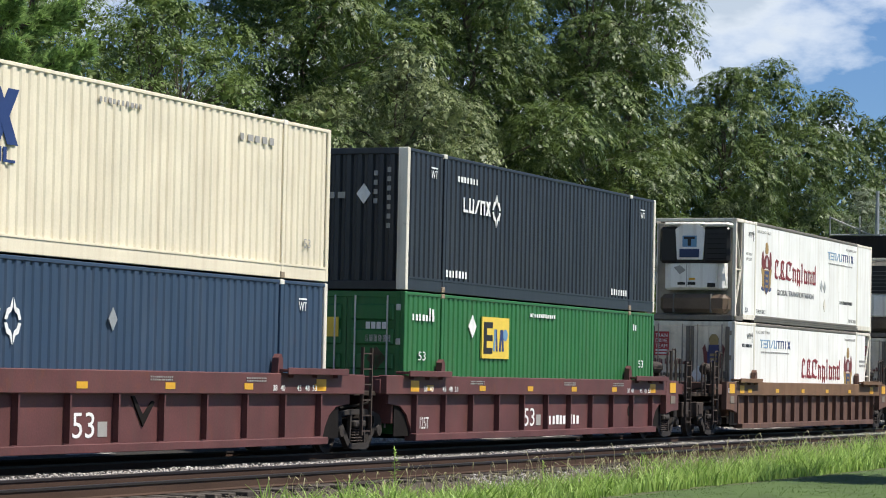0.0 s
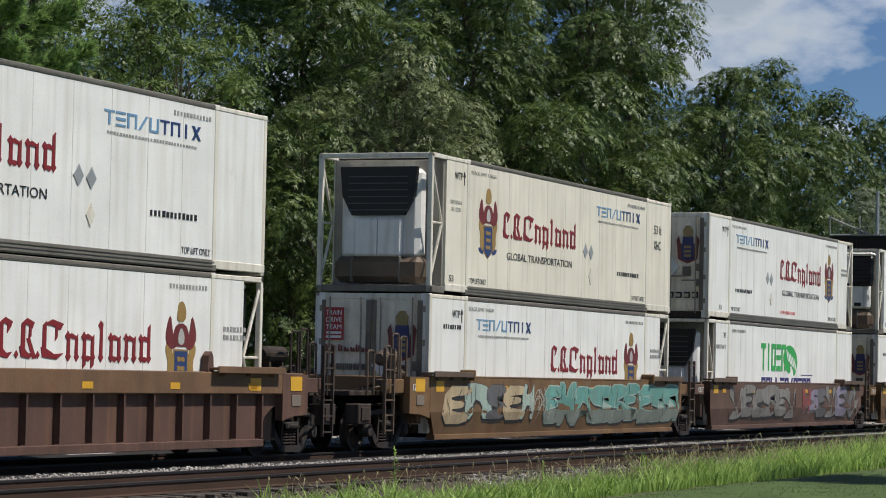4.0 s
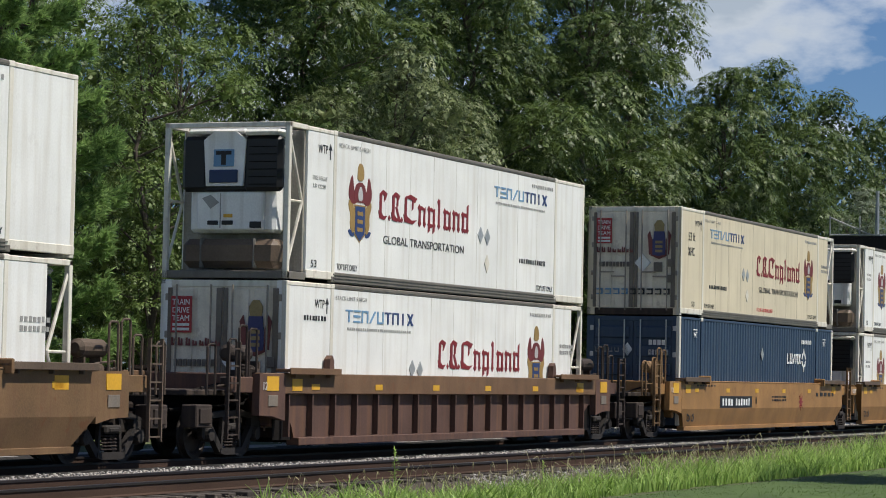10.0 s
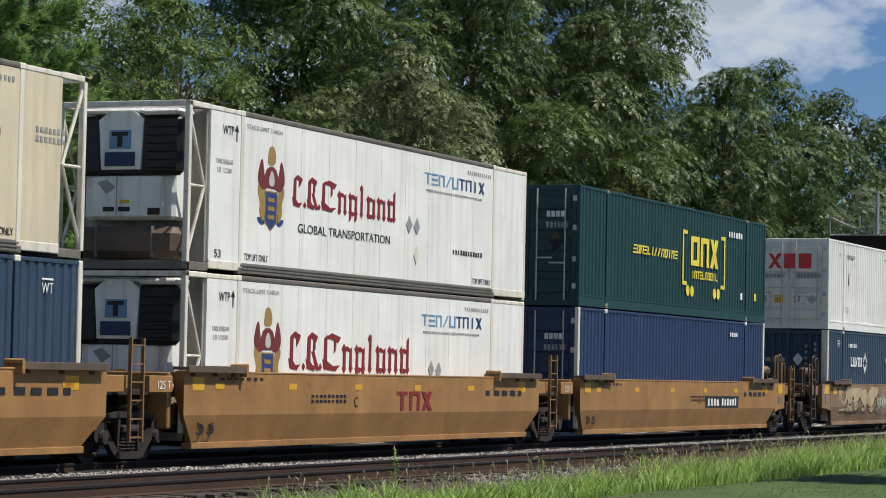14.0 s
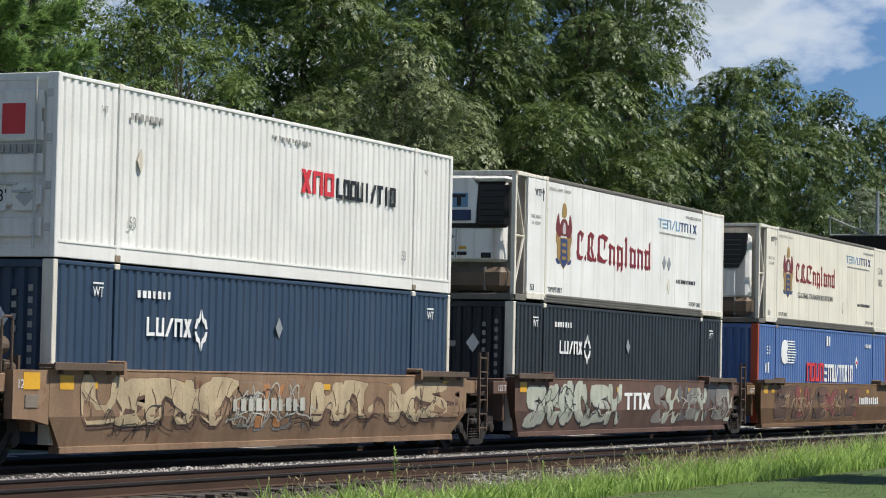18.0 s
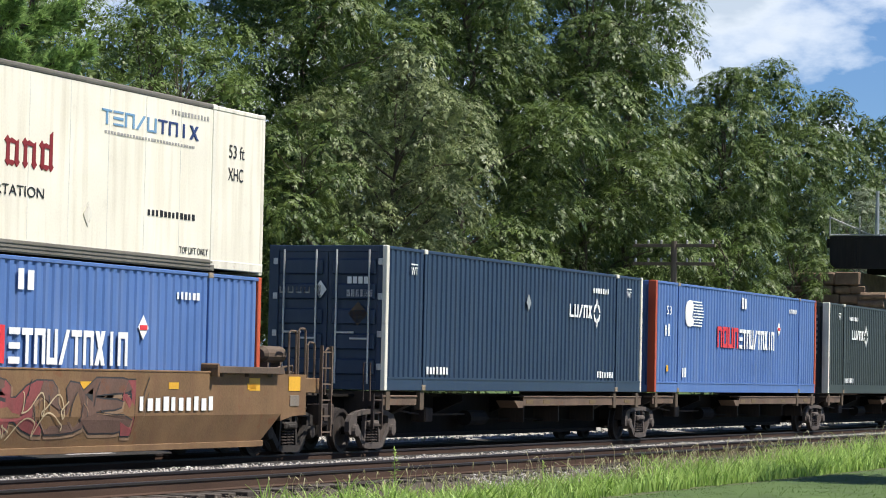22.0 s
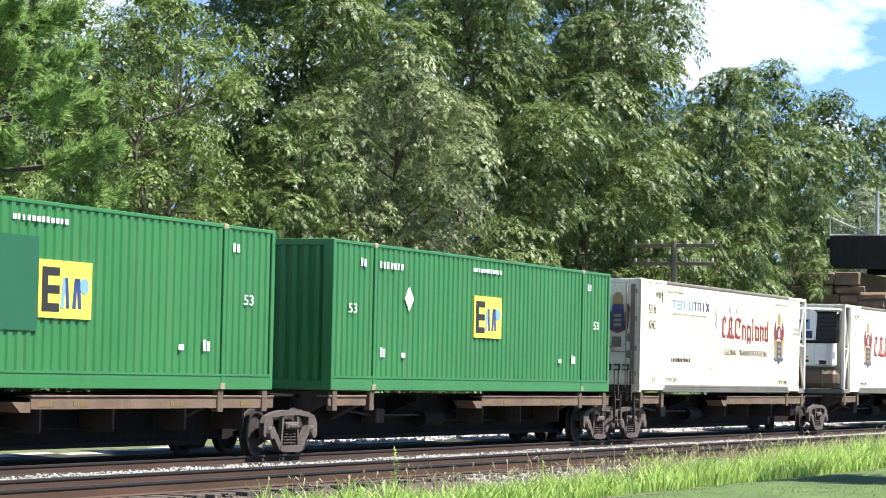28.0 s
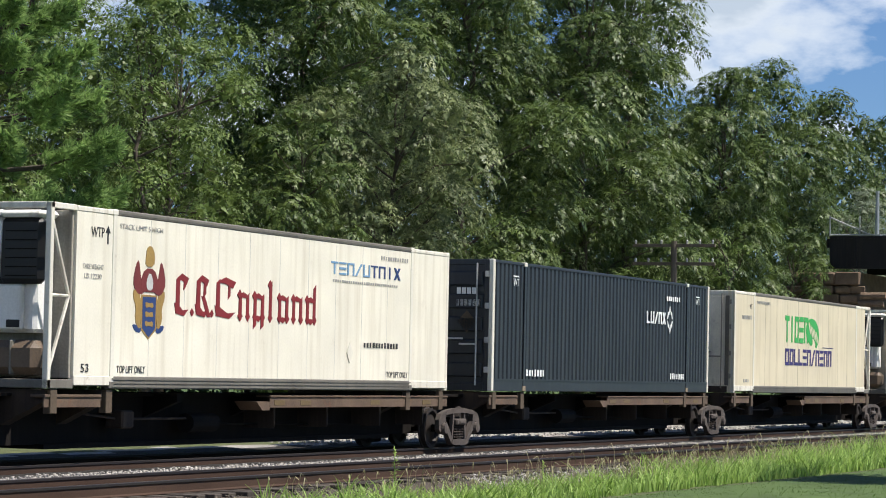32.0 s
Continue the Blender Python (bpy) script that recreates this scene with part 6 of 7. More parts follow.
    for xx in (-0.1, 15.3):
        part("reflector", lambda: Shape().box(0, 0.42, y - 0.006, y, 1.20, 1.42), M["yellow"], t, key=("re", style)).location = (xx, 0, 0)
    if style == "maroon":
        yr = yo + 0.115
        words("53", 6.62, 0.44, 0.42, M["whiteink"], t, fit=0.72, y=yr)
        part("stencil_box", Shape().box(7.45, 7.75, yr - 0.008, yr, 0.45, 0.69), M["greyink"], t)
        if marks == "b":
            bars(8.28, 0.46, 2.1, 0.22, M["whiteink"], t, y=yr, n=9, seed=91)
        words("125T", 0.66, 0.44, 0.25, M["whiteink"], t, fit=0.50, y=yr)
        for xx in (3.1, 8.9, 12.4):
            bars(xx, 1.36, 0.8, 0.030, M["greyink"], t, rows=2, y=y, n=12, seed=int(xx))
        for q in (13.45, 0.55):
            for w_, dx in (("38", 0.0), ("40", 0.32), ("45", 1.0), ("48", 1.35), ("53", 1.66)):
                words(w_, q + dx, 1.20, 0.11, M["whiteink"], t, fit=0.19, y=y)
        if marks == "a":
            part("hook_plate", Shape().slab([(8.5, 1.1), (8.6, 1.1), (8.9, 0.78), (9.2, 1.02), (9.28, 1.0), (8.9, 0.6)], yr - 0.03, yr), M["black"], t)
        else:
            part("slot", Shape().slab(blob(14.0, 0.74, 0.07, 0.13, 12), yr - 0.012, yr), M["black"], t, "dark oval slot in the side")
    elif style == "ttx":
        px = dict(B=(3.04, 6.56), C=(14.0, 99), A=(9.63, 9.0))[marks]
        if px[1] < 50:
            part("number_board", Shape().box(px[0], px[0] + 3.15, y - 0.006, y, 0.80, 1.12), M["ink"], t, "black board for the car number")
            bars(px[0] + 0.2, 0.86, 1.1, 0.20, M["whiteink"], t, y=y - 0.005, n=4, seed=97)
            bars(px[0] + 1.5, 0.86, 1.5, 0.20, M["whiteink"], t, y=y - 0.005, n=6, seed=98)
        else:
            stencil(t, 8.5, 0.82, 1.9, 0.38, [M["red"]], "tnx", "faded red block wordmark", y=y)
        words(marks, px[1] if px[1] < 50 else 6.5, 0.90, 0.20, M["ink"], t, y=y)
        words("53", 0.10, 0.44, 0.34, M["ink"], t, fit=0.7, y=yo + 0.01)
        if marks == "B":
            sx = Shape()
            for k_ in range(4):
                sx.slab(blob(11.55, 0.95, 0.27, 0.045, 8, k_ * 0.785), y - 0.004 - k_ * 0.0005, y)
            part("painted_star", sx, M["red"], t, "faded red star emblem")
        bars(4.6 if marks == "C" else 8.3, 0.98, 1.6, 0.06, M["ink"], t, rows=2, y=y, n=9, seed=99)
        bars(13.3, 1.12, 2.4, 0.12, M["ink"], t, y=y, n=5, seed=100)
        bars(0.9, 1.38, 1.8, 0.05, M["ink"], t, y=y, n=7, seed=101)
    t.matrix_basis = pose(s, 0, 0)
    MOVING.append((t, s, 0.0))
    return t


def spine_car(s, gap_l, gap_r, left="joint", right="joint", label=""):
    """One unit of a spine car: a deep centre beam with outriggers that carry one container."""
    t = thing("spine_car", label, "rail car", "cars of the train")
    xa, xb = -gap_l / 2, BOX_L + gap_r / 2
    part("spine", Shape().plan([(0.92, 0.30), (1.68, 0.30), (1.68, 1.10), (0.92, 1.10)], xa + 0.1, xb - 0.1), M["black"], t, "deep black centre beam")
    part("spine_flange", Shape().box(xa + 0.1, xb - 0.1, 0.70, 1.90, 1.08, 1.13).box(1.2, 14.9, 0.75, 1.85, 0.23, 0.31), M["black"], t)
    for i, xx in enumerate((0.25, 1.98, 14.17, 15.9)):
        a = part("outrigger", lambda: Shape().plan([(0.10, 1.02), (0.10, 1.19), (2.50, 1.19), (2.50, 1.02), (1.7, 0.62), (0.9, 0.62)], -0.14, 0.14), M["brownsteel"], t, "grimy support arm", key="or")
        a.location = (xx, 0, 0)
        part("pedestal", lambda: Shape().box(-0.10, 0.10, 0.02, 0.16, 0.82, 1.20, 0.01), M["tan"], a, key="pd")
    for i, xx in enumerate((4.8, 8.1, 11.3)):
        part("outrigger", lambda: Shape().plan([(0.25, 1.0), (0.25, 1.12), (2.35, 1.12), (2.35, 1.0), (1.7, 0.72), (0.9, 0.72)], -0.08, 0.08), M["black"], t, key="os").location = (xx, 0, 0)
    # side walkway, on brackets
    w = part("walkway", lambda: Shape().box(7.9, 16.3, 0.03, 0.34, 1.075, 1.11, 0.008).box(7.9, 16.3, 0.05, 0.075, 0.89, 1.08), M["walk"], t, "dusty grey-brown side walkway", key="ww")
    for xx in (8.3, 9.4, 12.6, 15.2):
        part("reflector", lambda: Shape().box(-0.22, 0.22, 0.044, 0.050, 0.93, 1.02), M["oldyellow"], w, "faded yellow reflective strip", key="rfw").location = (xx, 0, 0)
    for xx in (8.6, 10.9, 13.4, 15.6):
        part("gusset", lambda: Shape().slab([(-0.05, 1.07), (0.05, 1.07), (0.03, 0.55), (-0.01, 0.50)], 0.30, 0.95), M["brownsteel"], w, key="gus").location = (xx, 0, 0)
    part("walkway_bracket", lambda: Shape().slab([(7.35, 1.0), (7.89, 1.0), (7.89, 0.84), (7.6, 0.84)], 0.05, 0.5), M["walk"], w, key="wb")
    part("end_plate", lambda: Shape().box(0.0, 1.75, 0.03, 0.30, 1.075, 1.12, 0.008).box(0.0, 1.75, 0.05, 0.075, 0.92, 1.08), M["walk"], t, key="ep")
    part("air_tank", lambda: Shape().tube([(5.6, 0.55, 0.62), (6.6, 0.55, 0.62)], 0.17, 12), M["black"], t, key="at")
    part("valve_box", lambda: Shape().box(3.2, 3.6, 0.45, 0.8, 0.55, 0.85, 0.03).tube([(2.2, 0.7, 0.8), (3.3, 0.6, 0.7), (5.6, 0.55, 0.7)], 0.022, 5), M["brownsteel"], t, key="vb")
    part("brake_rod", lambda: Shape().tube([(6.6, 0.6, 0.6), (10.5, 0.7, 0.55), (14.2, 0.75, 0.5)], 0.022, 5), M["black"], t, key="br")
    for i, (how, e, sg) in enumerate(((left, xa, -1), (right, xb, 1))):
        if how == "end":
            bogie(t, e - sg * 1.25, s)
            ca, cb = sorted((e - sg * 0.3, e))
            part("coupler", Shape().box(ca, cb, 1.16, 1.44, 0.72, 0.98, 0.04), M["brownsteel"], t, "rusty coupler")
            ladder(t, e - sg * 0.75, 0.0, 0.45, 1.15, M["brownsteel"], key="sp", rungs=3)
            part("grab_rail", lambda: Shape().tube([(0, 0, 1.0), (0, 0, 1.75), (0.32, 0, 1.75), (0.32, 0, 1.0)], 0.018, 5), M["brownsteel"], t, key="gr").location = (e - sg * 0.5, 0.1, 0)
        elif i == 1:
            bogie(t, e, s)
    t.matrix_basis = pose(s, 0, 0)
    MOVING.append((t, s, 0.0))
    return t


PALE, RAILG = M["lightpost"], M["rail_grey"]


# ---- the consist, from the head of what is seen ----
WHITE_L = "white reefer container, dark red lettering, "
well_car(30.26, "maroon", "joint", "joint", "a", "maroon ribbed well car with yellow markings")
box("blue", 30.26, False, "umax", "corr", PALE, label="slate blue corrugated container with white emblem, lower in the stack")
box("cream", 30.26, True, "national", "corr", label="cream corrugated container with navy lettering on a blue one")
well_car(50.11, "maroon", "joint", "end", "b", "maroon ribbed well car at the end of its set")
box("green", 50.11, False, "emp", "ribs", label="green corrugated container with a yellow square, lower in the stack")
box("slate", 50.11, True, "umax", "corr", PALE, label="charcoal corrugated container with a white wordmark on a green one")
well_car(73.6, "ribbed", "end", "end", "", "weathered brown well car with close-set ribs")
box("white", 73.6, False, "cre_lower", "doors", label=WHITE_L + "doors behind, lower in the stack")
box("white", 73.6, True, "cre_upper", "fridge", label=WHITE_L + "cooling unit in its end frame")
c3 = well_car(97.47, "old", "end", "joint", "", "ochre well car covered in teal graffiti")
graffiti(c3, 6.2, 16.4, 0.38, 1.47, [M["teal"]], M["spray_dark"], 1, M["mint"], wide=(1.1, 1.7), low=M["sage"])
graffiti(c3, 0.2, 5.6, 0.5, 1.46, [M["spray_cream"], M["mint"], M["spray_grey"]], M["spray_dark"], 2)
scrawl(c3, 4.8, 7.2, 0.5, 1.4, M["spray_white"], 3, 4)
box("white", 97.47, False, "cre_lower", "doors", label=WHITE_L + "doors behind, lower in the stack")
box("ivory", 97.47, True, "cre_upper", "fridge2", label="yellowed reefer container with dark red lettering and black grille")
c4 = well_car(117.07, "old3", "joint", "joint", "", "rusty brown well car with faded grey graffiti")
graffiti(c4, 1.4, 8.4, 0.40, 1.47, [M["spray_silver"]], M["spray_dark"], 3, wide=(1.2, 1.7))
graffiti(c4, 9.2, 11.0, 0.6, 1.40, [M["spray_red"], M["spray_lilac"]], M["spray_grey"], 4)
graffiti(c4, 10.8, 16.2, 0.36, 1.48, [M["spray_grey"], M["spray_silver"], M["spray_lilac"]], M["spray_dark"], 14, wide=(1.2, 1.7))
box("white", 117.07, False, "tiger", "fridge2", label="white refrigerated container with green and violet lettering")
box("white", 117.07, True, "cre_turned", "doors", label=WHITE_L + "grimy grey doors behind")
c5 = well_car(136.88, "old", "joint", "end", "", "rusty ochre well car with pink and blue graffiti")
graffiti(c5, 0.4, 6.0, 0.36, 1.47, [M["spray_pink"], M["oldttx"], M["spray_pink"], M["oldttx2"]], M["spray_dark"], 5, M["spray_silver"], wide=(0.6, 1.0))
scrawl(c5, 0.6, 6.2, 0.4, 1.45, M["spray_dark"], 15, 7, 0.010)
bars(9.9, 0.86, 2.7, 0.2, M["whiteink"], c5, y=-0.232, n=10, seed=111)
bars(9.76, 0.80, 3.15, 0.32, M["spray_dark"], c5, y=-0.226, n=1, seed=112)
words("B", 9.08, 0.9, 0.2, M["ink"], c5, y=-0.226)
graffiti(c5, 5.8, 6.75, 0.55, 1.46, [M["spray_sky"], M["spray_white"]], M["spray_sky"], 6)
box("white", 136.88, False, "cre_lower", "doors", label=WHITE_L + "doors behind, lower in the stack")
box("white", 136.88, True, "cre_upper", "fridge", label=WHITE_L + "cooling unit in its end frame")
well_car(160.71, "ribbed", "end", "end", "", "weathered brown well car with close-set ribs")
box("white", 160.71, False, "cre_lower", "doors", label=WHITE_L + "doors behind, lower in the stack")
box("white", 160.71, True, "cre_upper", "fridge", label=WHITE_L + "cooling unit in its end frame")
well_car(184.54, "ttx", "end", "joint", "B", "ochre yellow well car with a black number board")
box("blue", 184.54, False, "umax_late", "ribs", PALE, label="slate blue corrugated container with white emblem, lower in the stack")
box("aged", 184.54, True, "cre_turned", "doors", label="yellowed refrigerated container with dark red lettering on a blue one")
well_car(204.15, "ttx", "joint", "joint", "C", "ochre yellow well car with a faded red wordmark")
box("white", 204.15, False, "cre_upper_plain", "fridge", label=WHITE_L + "lower in the stack")
box("white", 204.15, True, "cre_upper", "fridge", label=WHITE_L + "cooling unit in its end frame")
well_car(223.94, "ttx", "joint", "end", "A", "ochre yellow well car with a black number board")
box("navy", 223.94, False, "plain", "ribs", PALE, label="plain navy corrugated container, lower in the stack")
box("dgreen", 223.94, True, "csx", "ribs", label="dark green corrugated container with yellow lettering")
c10 = well_car(247.46, "old2", "end", "joint", "", "tan well car covered in cream graffiti")
graffiti(c10, 0.5, 6.0, 0.56, 1.47, [M["spray_cream"]], M["oldttx3"], 7, wide=(1.2, 1.8))
graffiti(c10, 5.6, 8.8, 0.50, 1.45, [M["oldttx2"], M["spray_orange"]], M["spray_silver"], 17)
scrawl(c10, 5.4, 9.0, 0.45, 1.45, M["spray_white"], 18, 9, 0.014)
graffiti(c10, 8.9, 16.2, 0.56, 1.47, [M["spray_cream"], M["spray_cream"], M["oldttx2"]], M["oldttx3"], 19, wide=(1.1, 1.7))
bars(5.7, 0.84, 3.0, 0.24, M["spray_white"], c10, y=-0.250, n=10, seed=114)
scrawl(c10, 0.6, 15.8, 0.36, 1.3, M["spray_dark"], 20, 14, 0.010)
box("blue", 247.46, False, "umax", "corr", PALE, label="slate blue corrugated container with white emblem, lower in the stack")
box("xpo", 247.46, True, "logistics", "silver", label="clean white corrugated container with red and black lettering")
c11 = well_car(267.32, "old3", "joint", "joint", "", "rusty well car with pale green and white graffiti")
graffiti(c11, 0.3, 6.9, 0.38, 1.47, [M["spray_pale"]], M["spray_dark"], 8, M["spray_white"], wide=(0.9, 1.4))
scrawl(c11, 0.4, 6.8, 0.4, 1.45, M["spray_dark"], 28, 7)
stencil(c11, 7.05, 0.78, 2.15, 0.42, [M["whiteink"]], "tnx", "white block wordmark", y=-0.226)
graffiti(c11, 9.4, 16.4, 0.38, 1.47, [M["spray_silver"], M["spray_pale"], M["spray_grey"]], M["oldttx3"], 9, wide=(0.9, 1.4))
scrawl(c11, 9.4, 16.2, 0.4, 1.45, M["spray_white"], 29, 8)
box("slate", 267.32, False, "umax", "corr", PALE, label="charcoal corrugated container with a white wordmark, lower in the stack")
box("white", 267.32, True, "cre_upper_plain_low", "fridge", label=WHITE_L + "cooling unit in its end frame")
c12 = well_car(287.08, "old", "joint", "end", "", "rusty brown well car with faded tan graffiti")
graffiti(c12, 1.0, 11.2, 0.40, 1.46, [M["oldttx3"], M["oldttx3"], M["spray_red"]], M["oldttx2"], 10, M["spray_dark"], wide=(1.2, 1.8))
bars(11.3, 0.86, 2.7, 0.24, M["whiteink"], c12, y=-0.236, n=10, seed=113)
scrawl(c12, 1.4, 12.0, 0.4, 1.45, M["spray_cream"], 30, 7)
box("royal", 287.08, False, "stack", "corr", M["orange"], label="bright blue corrugated container with orange posts, lower in the stack")
box("ivory", 287.08, True, "cre_upper", "fridge2", label="yellowed reefer container with dark red lettering and black grille")
SPINE = [308.8, 326.03, 343.77, 361.23, 379.9, 398.43, 419.46, 438.15, 456.76, 475.6]
SPL = "grimy black spine car with tan side walkway"
gaps = [SPINE[i + 1] - SPINE[i] - BOX_L for i in range(len(SPINE) - 1)]
for i, s_ in enumerate(SPINE):
    gl = gaps[i - 1] if i else 2.6
    gr = gaps[i] if i < len(gaps) else 2.5
    spine_car(s_, gl, gr, "end" if i in (0, 5) else "joint", "end" if i in (4, 9) else "joint", SPL)
box("deepblue", SPINE[0], True, "umax_late", "ribs", PALE, spine=True, label="slate blue corrugated container with white emblem on a spine car")
box("royal", SPINE[1], True, "stack", "corr", M["orange"], spine=True, label="bright blue corrugated container with orange posts on a spine car")
box("grey", SPINE[2], True, "umax", "corr", PALE, spine=True, label="dark grey corrugated container with white emblem on a spine car")
box("green", SPINE[3], True, "emp_b", "corr", spine=True, label="green corrugated container with a yellow square and darker patch")
box("green", SPINE[4], True, "emp_c", "corr", spine=True, label="green corrugated container with a yellow square on a spine car")
box("aged", SPINE[5], True, "cre_turned_high", "doors", spine=True, label="yellowed reefer container, dark red lettering, grimy doors")
box("ivory", SPINE[6], True, "cre_upper_plain", "fridge", spine=True, label="ivory reefer container, dark red lettering, on a spine car")
box("slate", SPINE[7], True, "umax_late", "ribs", PALE, spine=True, label="charcoal corrugated container with white emblem on a spine car")
box("aged", SPINE[8], True, "tiger", "doors", spine=True, label="cream refrigerated container with green and violet lettering")
box("white", SPINE[9], True, "cre_upper", "fridge", spine=True, label=WHITE_L + "on the last spine car")


# ---- trees ----


def np_mesh(name, verts, faces, mat):
    """A mesh from arrays of corners and of triangles or quads."""
    me = bpy.data.meshes.new(name)
    me.vertices.add(len(verts))
    me.vertices.foreach_set("co", np.asarray(verts, np.float32).ravel())
    n, k = np.shape(faces)
    me.loops.add(n * k)
    me.polygons.add(n)
    me.loops.foreach_set("vertex_index", np.asarray(faces, np.int32).ravel())
    me.polygons.foreach_set("loop_start", np.arange(0, n * k, k, dtype=np.int32))
    me.polygons.foreach_set("loop_total", np.full(n, k, np.int32))
    me.update(calc_edges=True)
    me.validate()
    me.materials.append(mat)
    return me


def compound(pairs, leaf_len, leaf_wide):
    """A feather-shaped compound leaf of unit length along x: slim leaflets in pairs and one at the tip."""
    vs = []
    for i in range(pairs):
        t = 0.16 + 0.72 * i / max(1, pairs - 1)
        k = leaf_len * (1.0 - 0.45 * abs(t - 0.45))
        for s in (-1, 1):
            d = np.array([0.74, s * 0.66, -0.14])
            p = np.array([-0.66 * s, 0.74, 0]) * leaf_wide
            b = np.array([t, 0, 0])
            vs += [b + d * k * 0.25 + p, b + d * k, b + d * k * 0.12 - p]
    vs += [np.array([0.88, leaf_wide, 0]), np.array([0.88 + leaf_len * 0.8, 0, -0.06]), np.array([0.88, -leaf_wide, 0])]
    return np.array(vs)


LEAVES = dict(ash=compound(3, 0.50, 0.090), walnut=compound(3, 0.44, 0.070), locust=compound(3, 0.32, 0.082), maple=compound(2, 0.50, 0.15), willow=compound(3, 0.36, 0.07))


def unit(v):
    return v / (np.linalg.norm(v, axis=-1, keepdims=True) + 1e-9)


def crown_mesh(name, kind, lobes, fronds, size, droop, mat, seed):
    """Shoots all over the outside of a crown's lobes (centre, radii), each a rosette of drooping compound leaves,
    with plain leaves in the lobes' depth."""
    g = np.random.default_rng(seed)
    tmpl = LEAVES[kind]
    cs, rs = np.array([c for c, _ in lobes]), np.array([r for _, r in lobes])
    mid = cs.mean(0)
    tips, axes = [], []
    gap2 = (size * 1.12) ** 2
    for i in range(len(cs)):
        d = g.normal(size=(int(9 * rs[i, 0] ** 2 / gap2) + 24, 3))
        d[:, 2] = d[:, 2] * 0.9 + 0.35
        d = unit(unit(d) + unit(cs[i] - mid) * 0.35)
        p = cs[i] + d * rs[i] * g.uniform(0.80, 1.10, (len(d), 1))
        inside = (((p[:, None, :] - cs[None]) / rs[None]) ** 2).sum(2)
        inside[:, i] = 9
        keep = []
        for j in np.nonzero(inside.min(1) > 0.55)[0]:
            if not keep or ((p[keep] - p[j]) ** 2).sum(1).min() > gap2:
                keep.append(j)
        tips.append(p[keep])
        axes.append(d[keep])
    tips, axes = np.concatenate(tips), np.concatenate(axes)
    m = len(tips)
    axes = unit(axes * 0.75 + np.array([0, 0, 0.75]) + g.normal(size=(m, 3)) * 0.18)
    e1 = unit(np.cross(axes, np.array([0.2, 0.9, 0.3])))
    e2 = np.cross(axes, e1)
    w = (np.arange(fronds) * 6.283 / fronds)[None] + g.uniform(0, 6.283, (m, 1)) + g.normal(size=(m, fronds)) * 0.3
    out = (np.cos(w)[..., None] * e1[:, None] + np.sin(w)[..., None] * e2[:, None]) + axes[:, None] * g.uniform(0.15, 0.95, (m, fronds, 1))
    out = unit(out).reshape(-1, 3)
    n = len(out)
    ax = np.repeat(axes, fronds, 0)
    pos = np.repeat(tips, fronds, 0) - ax * (g.uniform(0.0, 0.32, (n, 1)) * size)
    side = unit(np.cross(ax + g.normal(size=(n, 3)) * 0.22, out))
    up = np.cross(out, side)
    ln = np.repeat(g.uniform(0.75, 1.25, m), fronds) * size * g.uniform(0.75, 1.2, n)
    t = tmpl[None] * ln[:, None, None]
    v = pos[:, None, :] + t[:, :, :1] * out[:, None, :] + t[:, :, 1:2] * side[:, None, :] + t[:, :, 2:] * up[:, None, :]
    v[:, :, 2] -= droop * g.uniform(0.5, 1.4, n)[:, None] * (tmpl[None, :, 0] ** 2) * ln[:, None]
    v = v.reshape(-1, 3)
    # leaves in the depth of the crown
    k = int(3.2 * (rs[:, 0] ** 2).sum() / gap2) + 300
    pick = g.integers(0, len(cs), k)
    c = cs[pick] + unit(g.normal(size=(k, 3))) * rs[pick] * g.uniform(0.0, 0.78, (k, 1))
    a, b = unit(g.normal(size=(k, 3))), g.normal(size=(k, 3))
    b = unit(np.cross(a, b))
    deep = np.stack([c + a * size * 0.55, c - a * size * 0.4 + b * size * 0.34, c - a * size * 0.4 - b * size * 0.34], 1).reshape(-1, 3)
    v = np.concatenate([v, deep])
    return np_mesh(name, v, np.arange(len(v)).reshape(-1, 3), mat)


def limbs(height, lobes, r, seed):
    """Trunk and limbs that reach into each lobe."""
    rnd = random.Random(seed)
    trunk, boughs = Shape(), []
    top = height * 0.8
    pts = [(0, 0, -0.4)] + [(rnd.uniform(-0.15, 0.15) * i, rnd.uniform(-0.15, 0.15) * i, top * i / 5) for i in range(1, 6)]
    trunk.tube(pts, [r * (1.25 - 0.2 * i) for i in range(6)], 9)
    for c, rr in lobes:
        z0 = max(1.0, min(top * 0.9, c[2] - rr[2] * rnd.uniform(0.8, 1.6)))
        k = z0 / top * 5
        i = min(4, int(k))
        a = Vector(pts[i]).lerp(Vector(pts[i + 1]), k - i)
        b = Vector(c)
        m = a.lerp(b, 0.5) + Vector((rnd.uniform(-0.3, 0.3), rnd.uniform(-0.3, 0.3), rnd.uniform(0, 0.4)))
        limb = Shape()
        boughs.append(limb)
        limb.tube([a, m, b], [r * 0.34, r * 0.2, r * 0.08], 6)
        for _ in range(5):
            d = Vector((rnd.gauss(0, 1), rnd.gauss(0, 1), rnd.gauss(0.3, 0.6))).normalized()
            e = b + Vector((d.x * rr[0], d.y * rr[1], d.z * rr[2])) * 0.85
            s = a.lerp(b, rnd.uniform(0.55, 1.0))
            limb.tube([s, s.lerp(e, 0.5) + Vector((0, 0, 0.2)), e], [r * 0.09, r * 0.06, r * 0.03], 5)
    return trunk, boughs


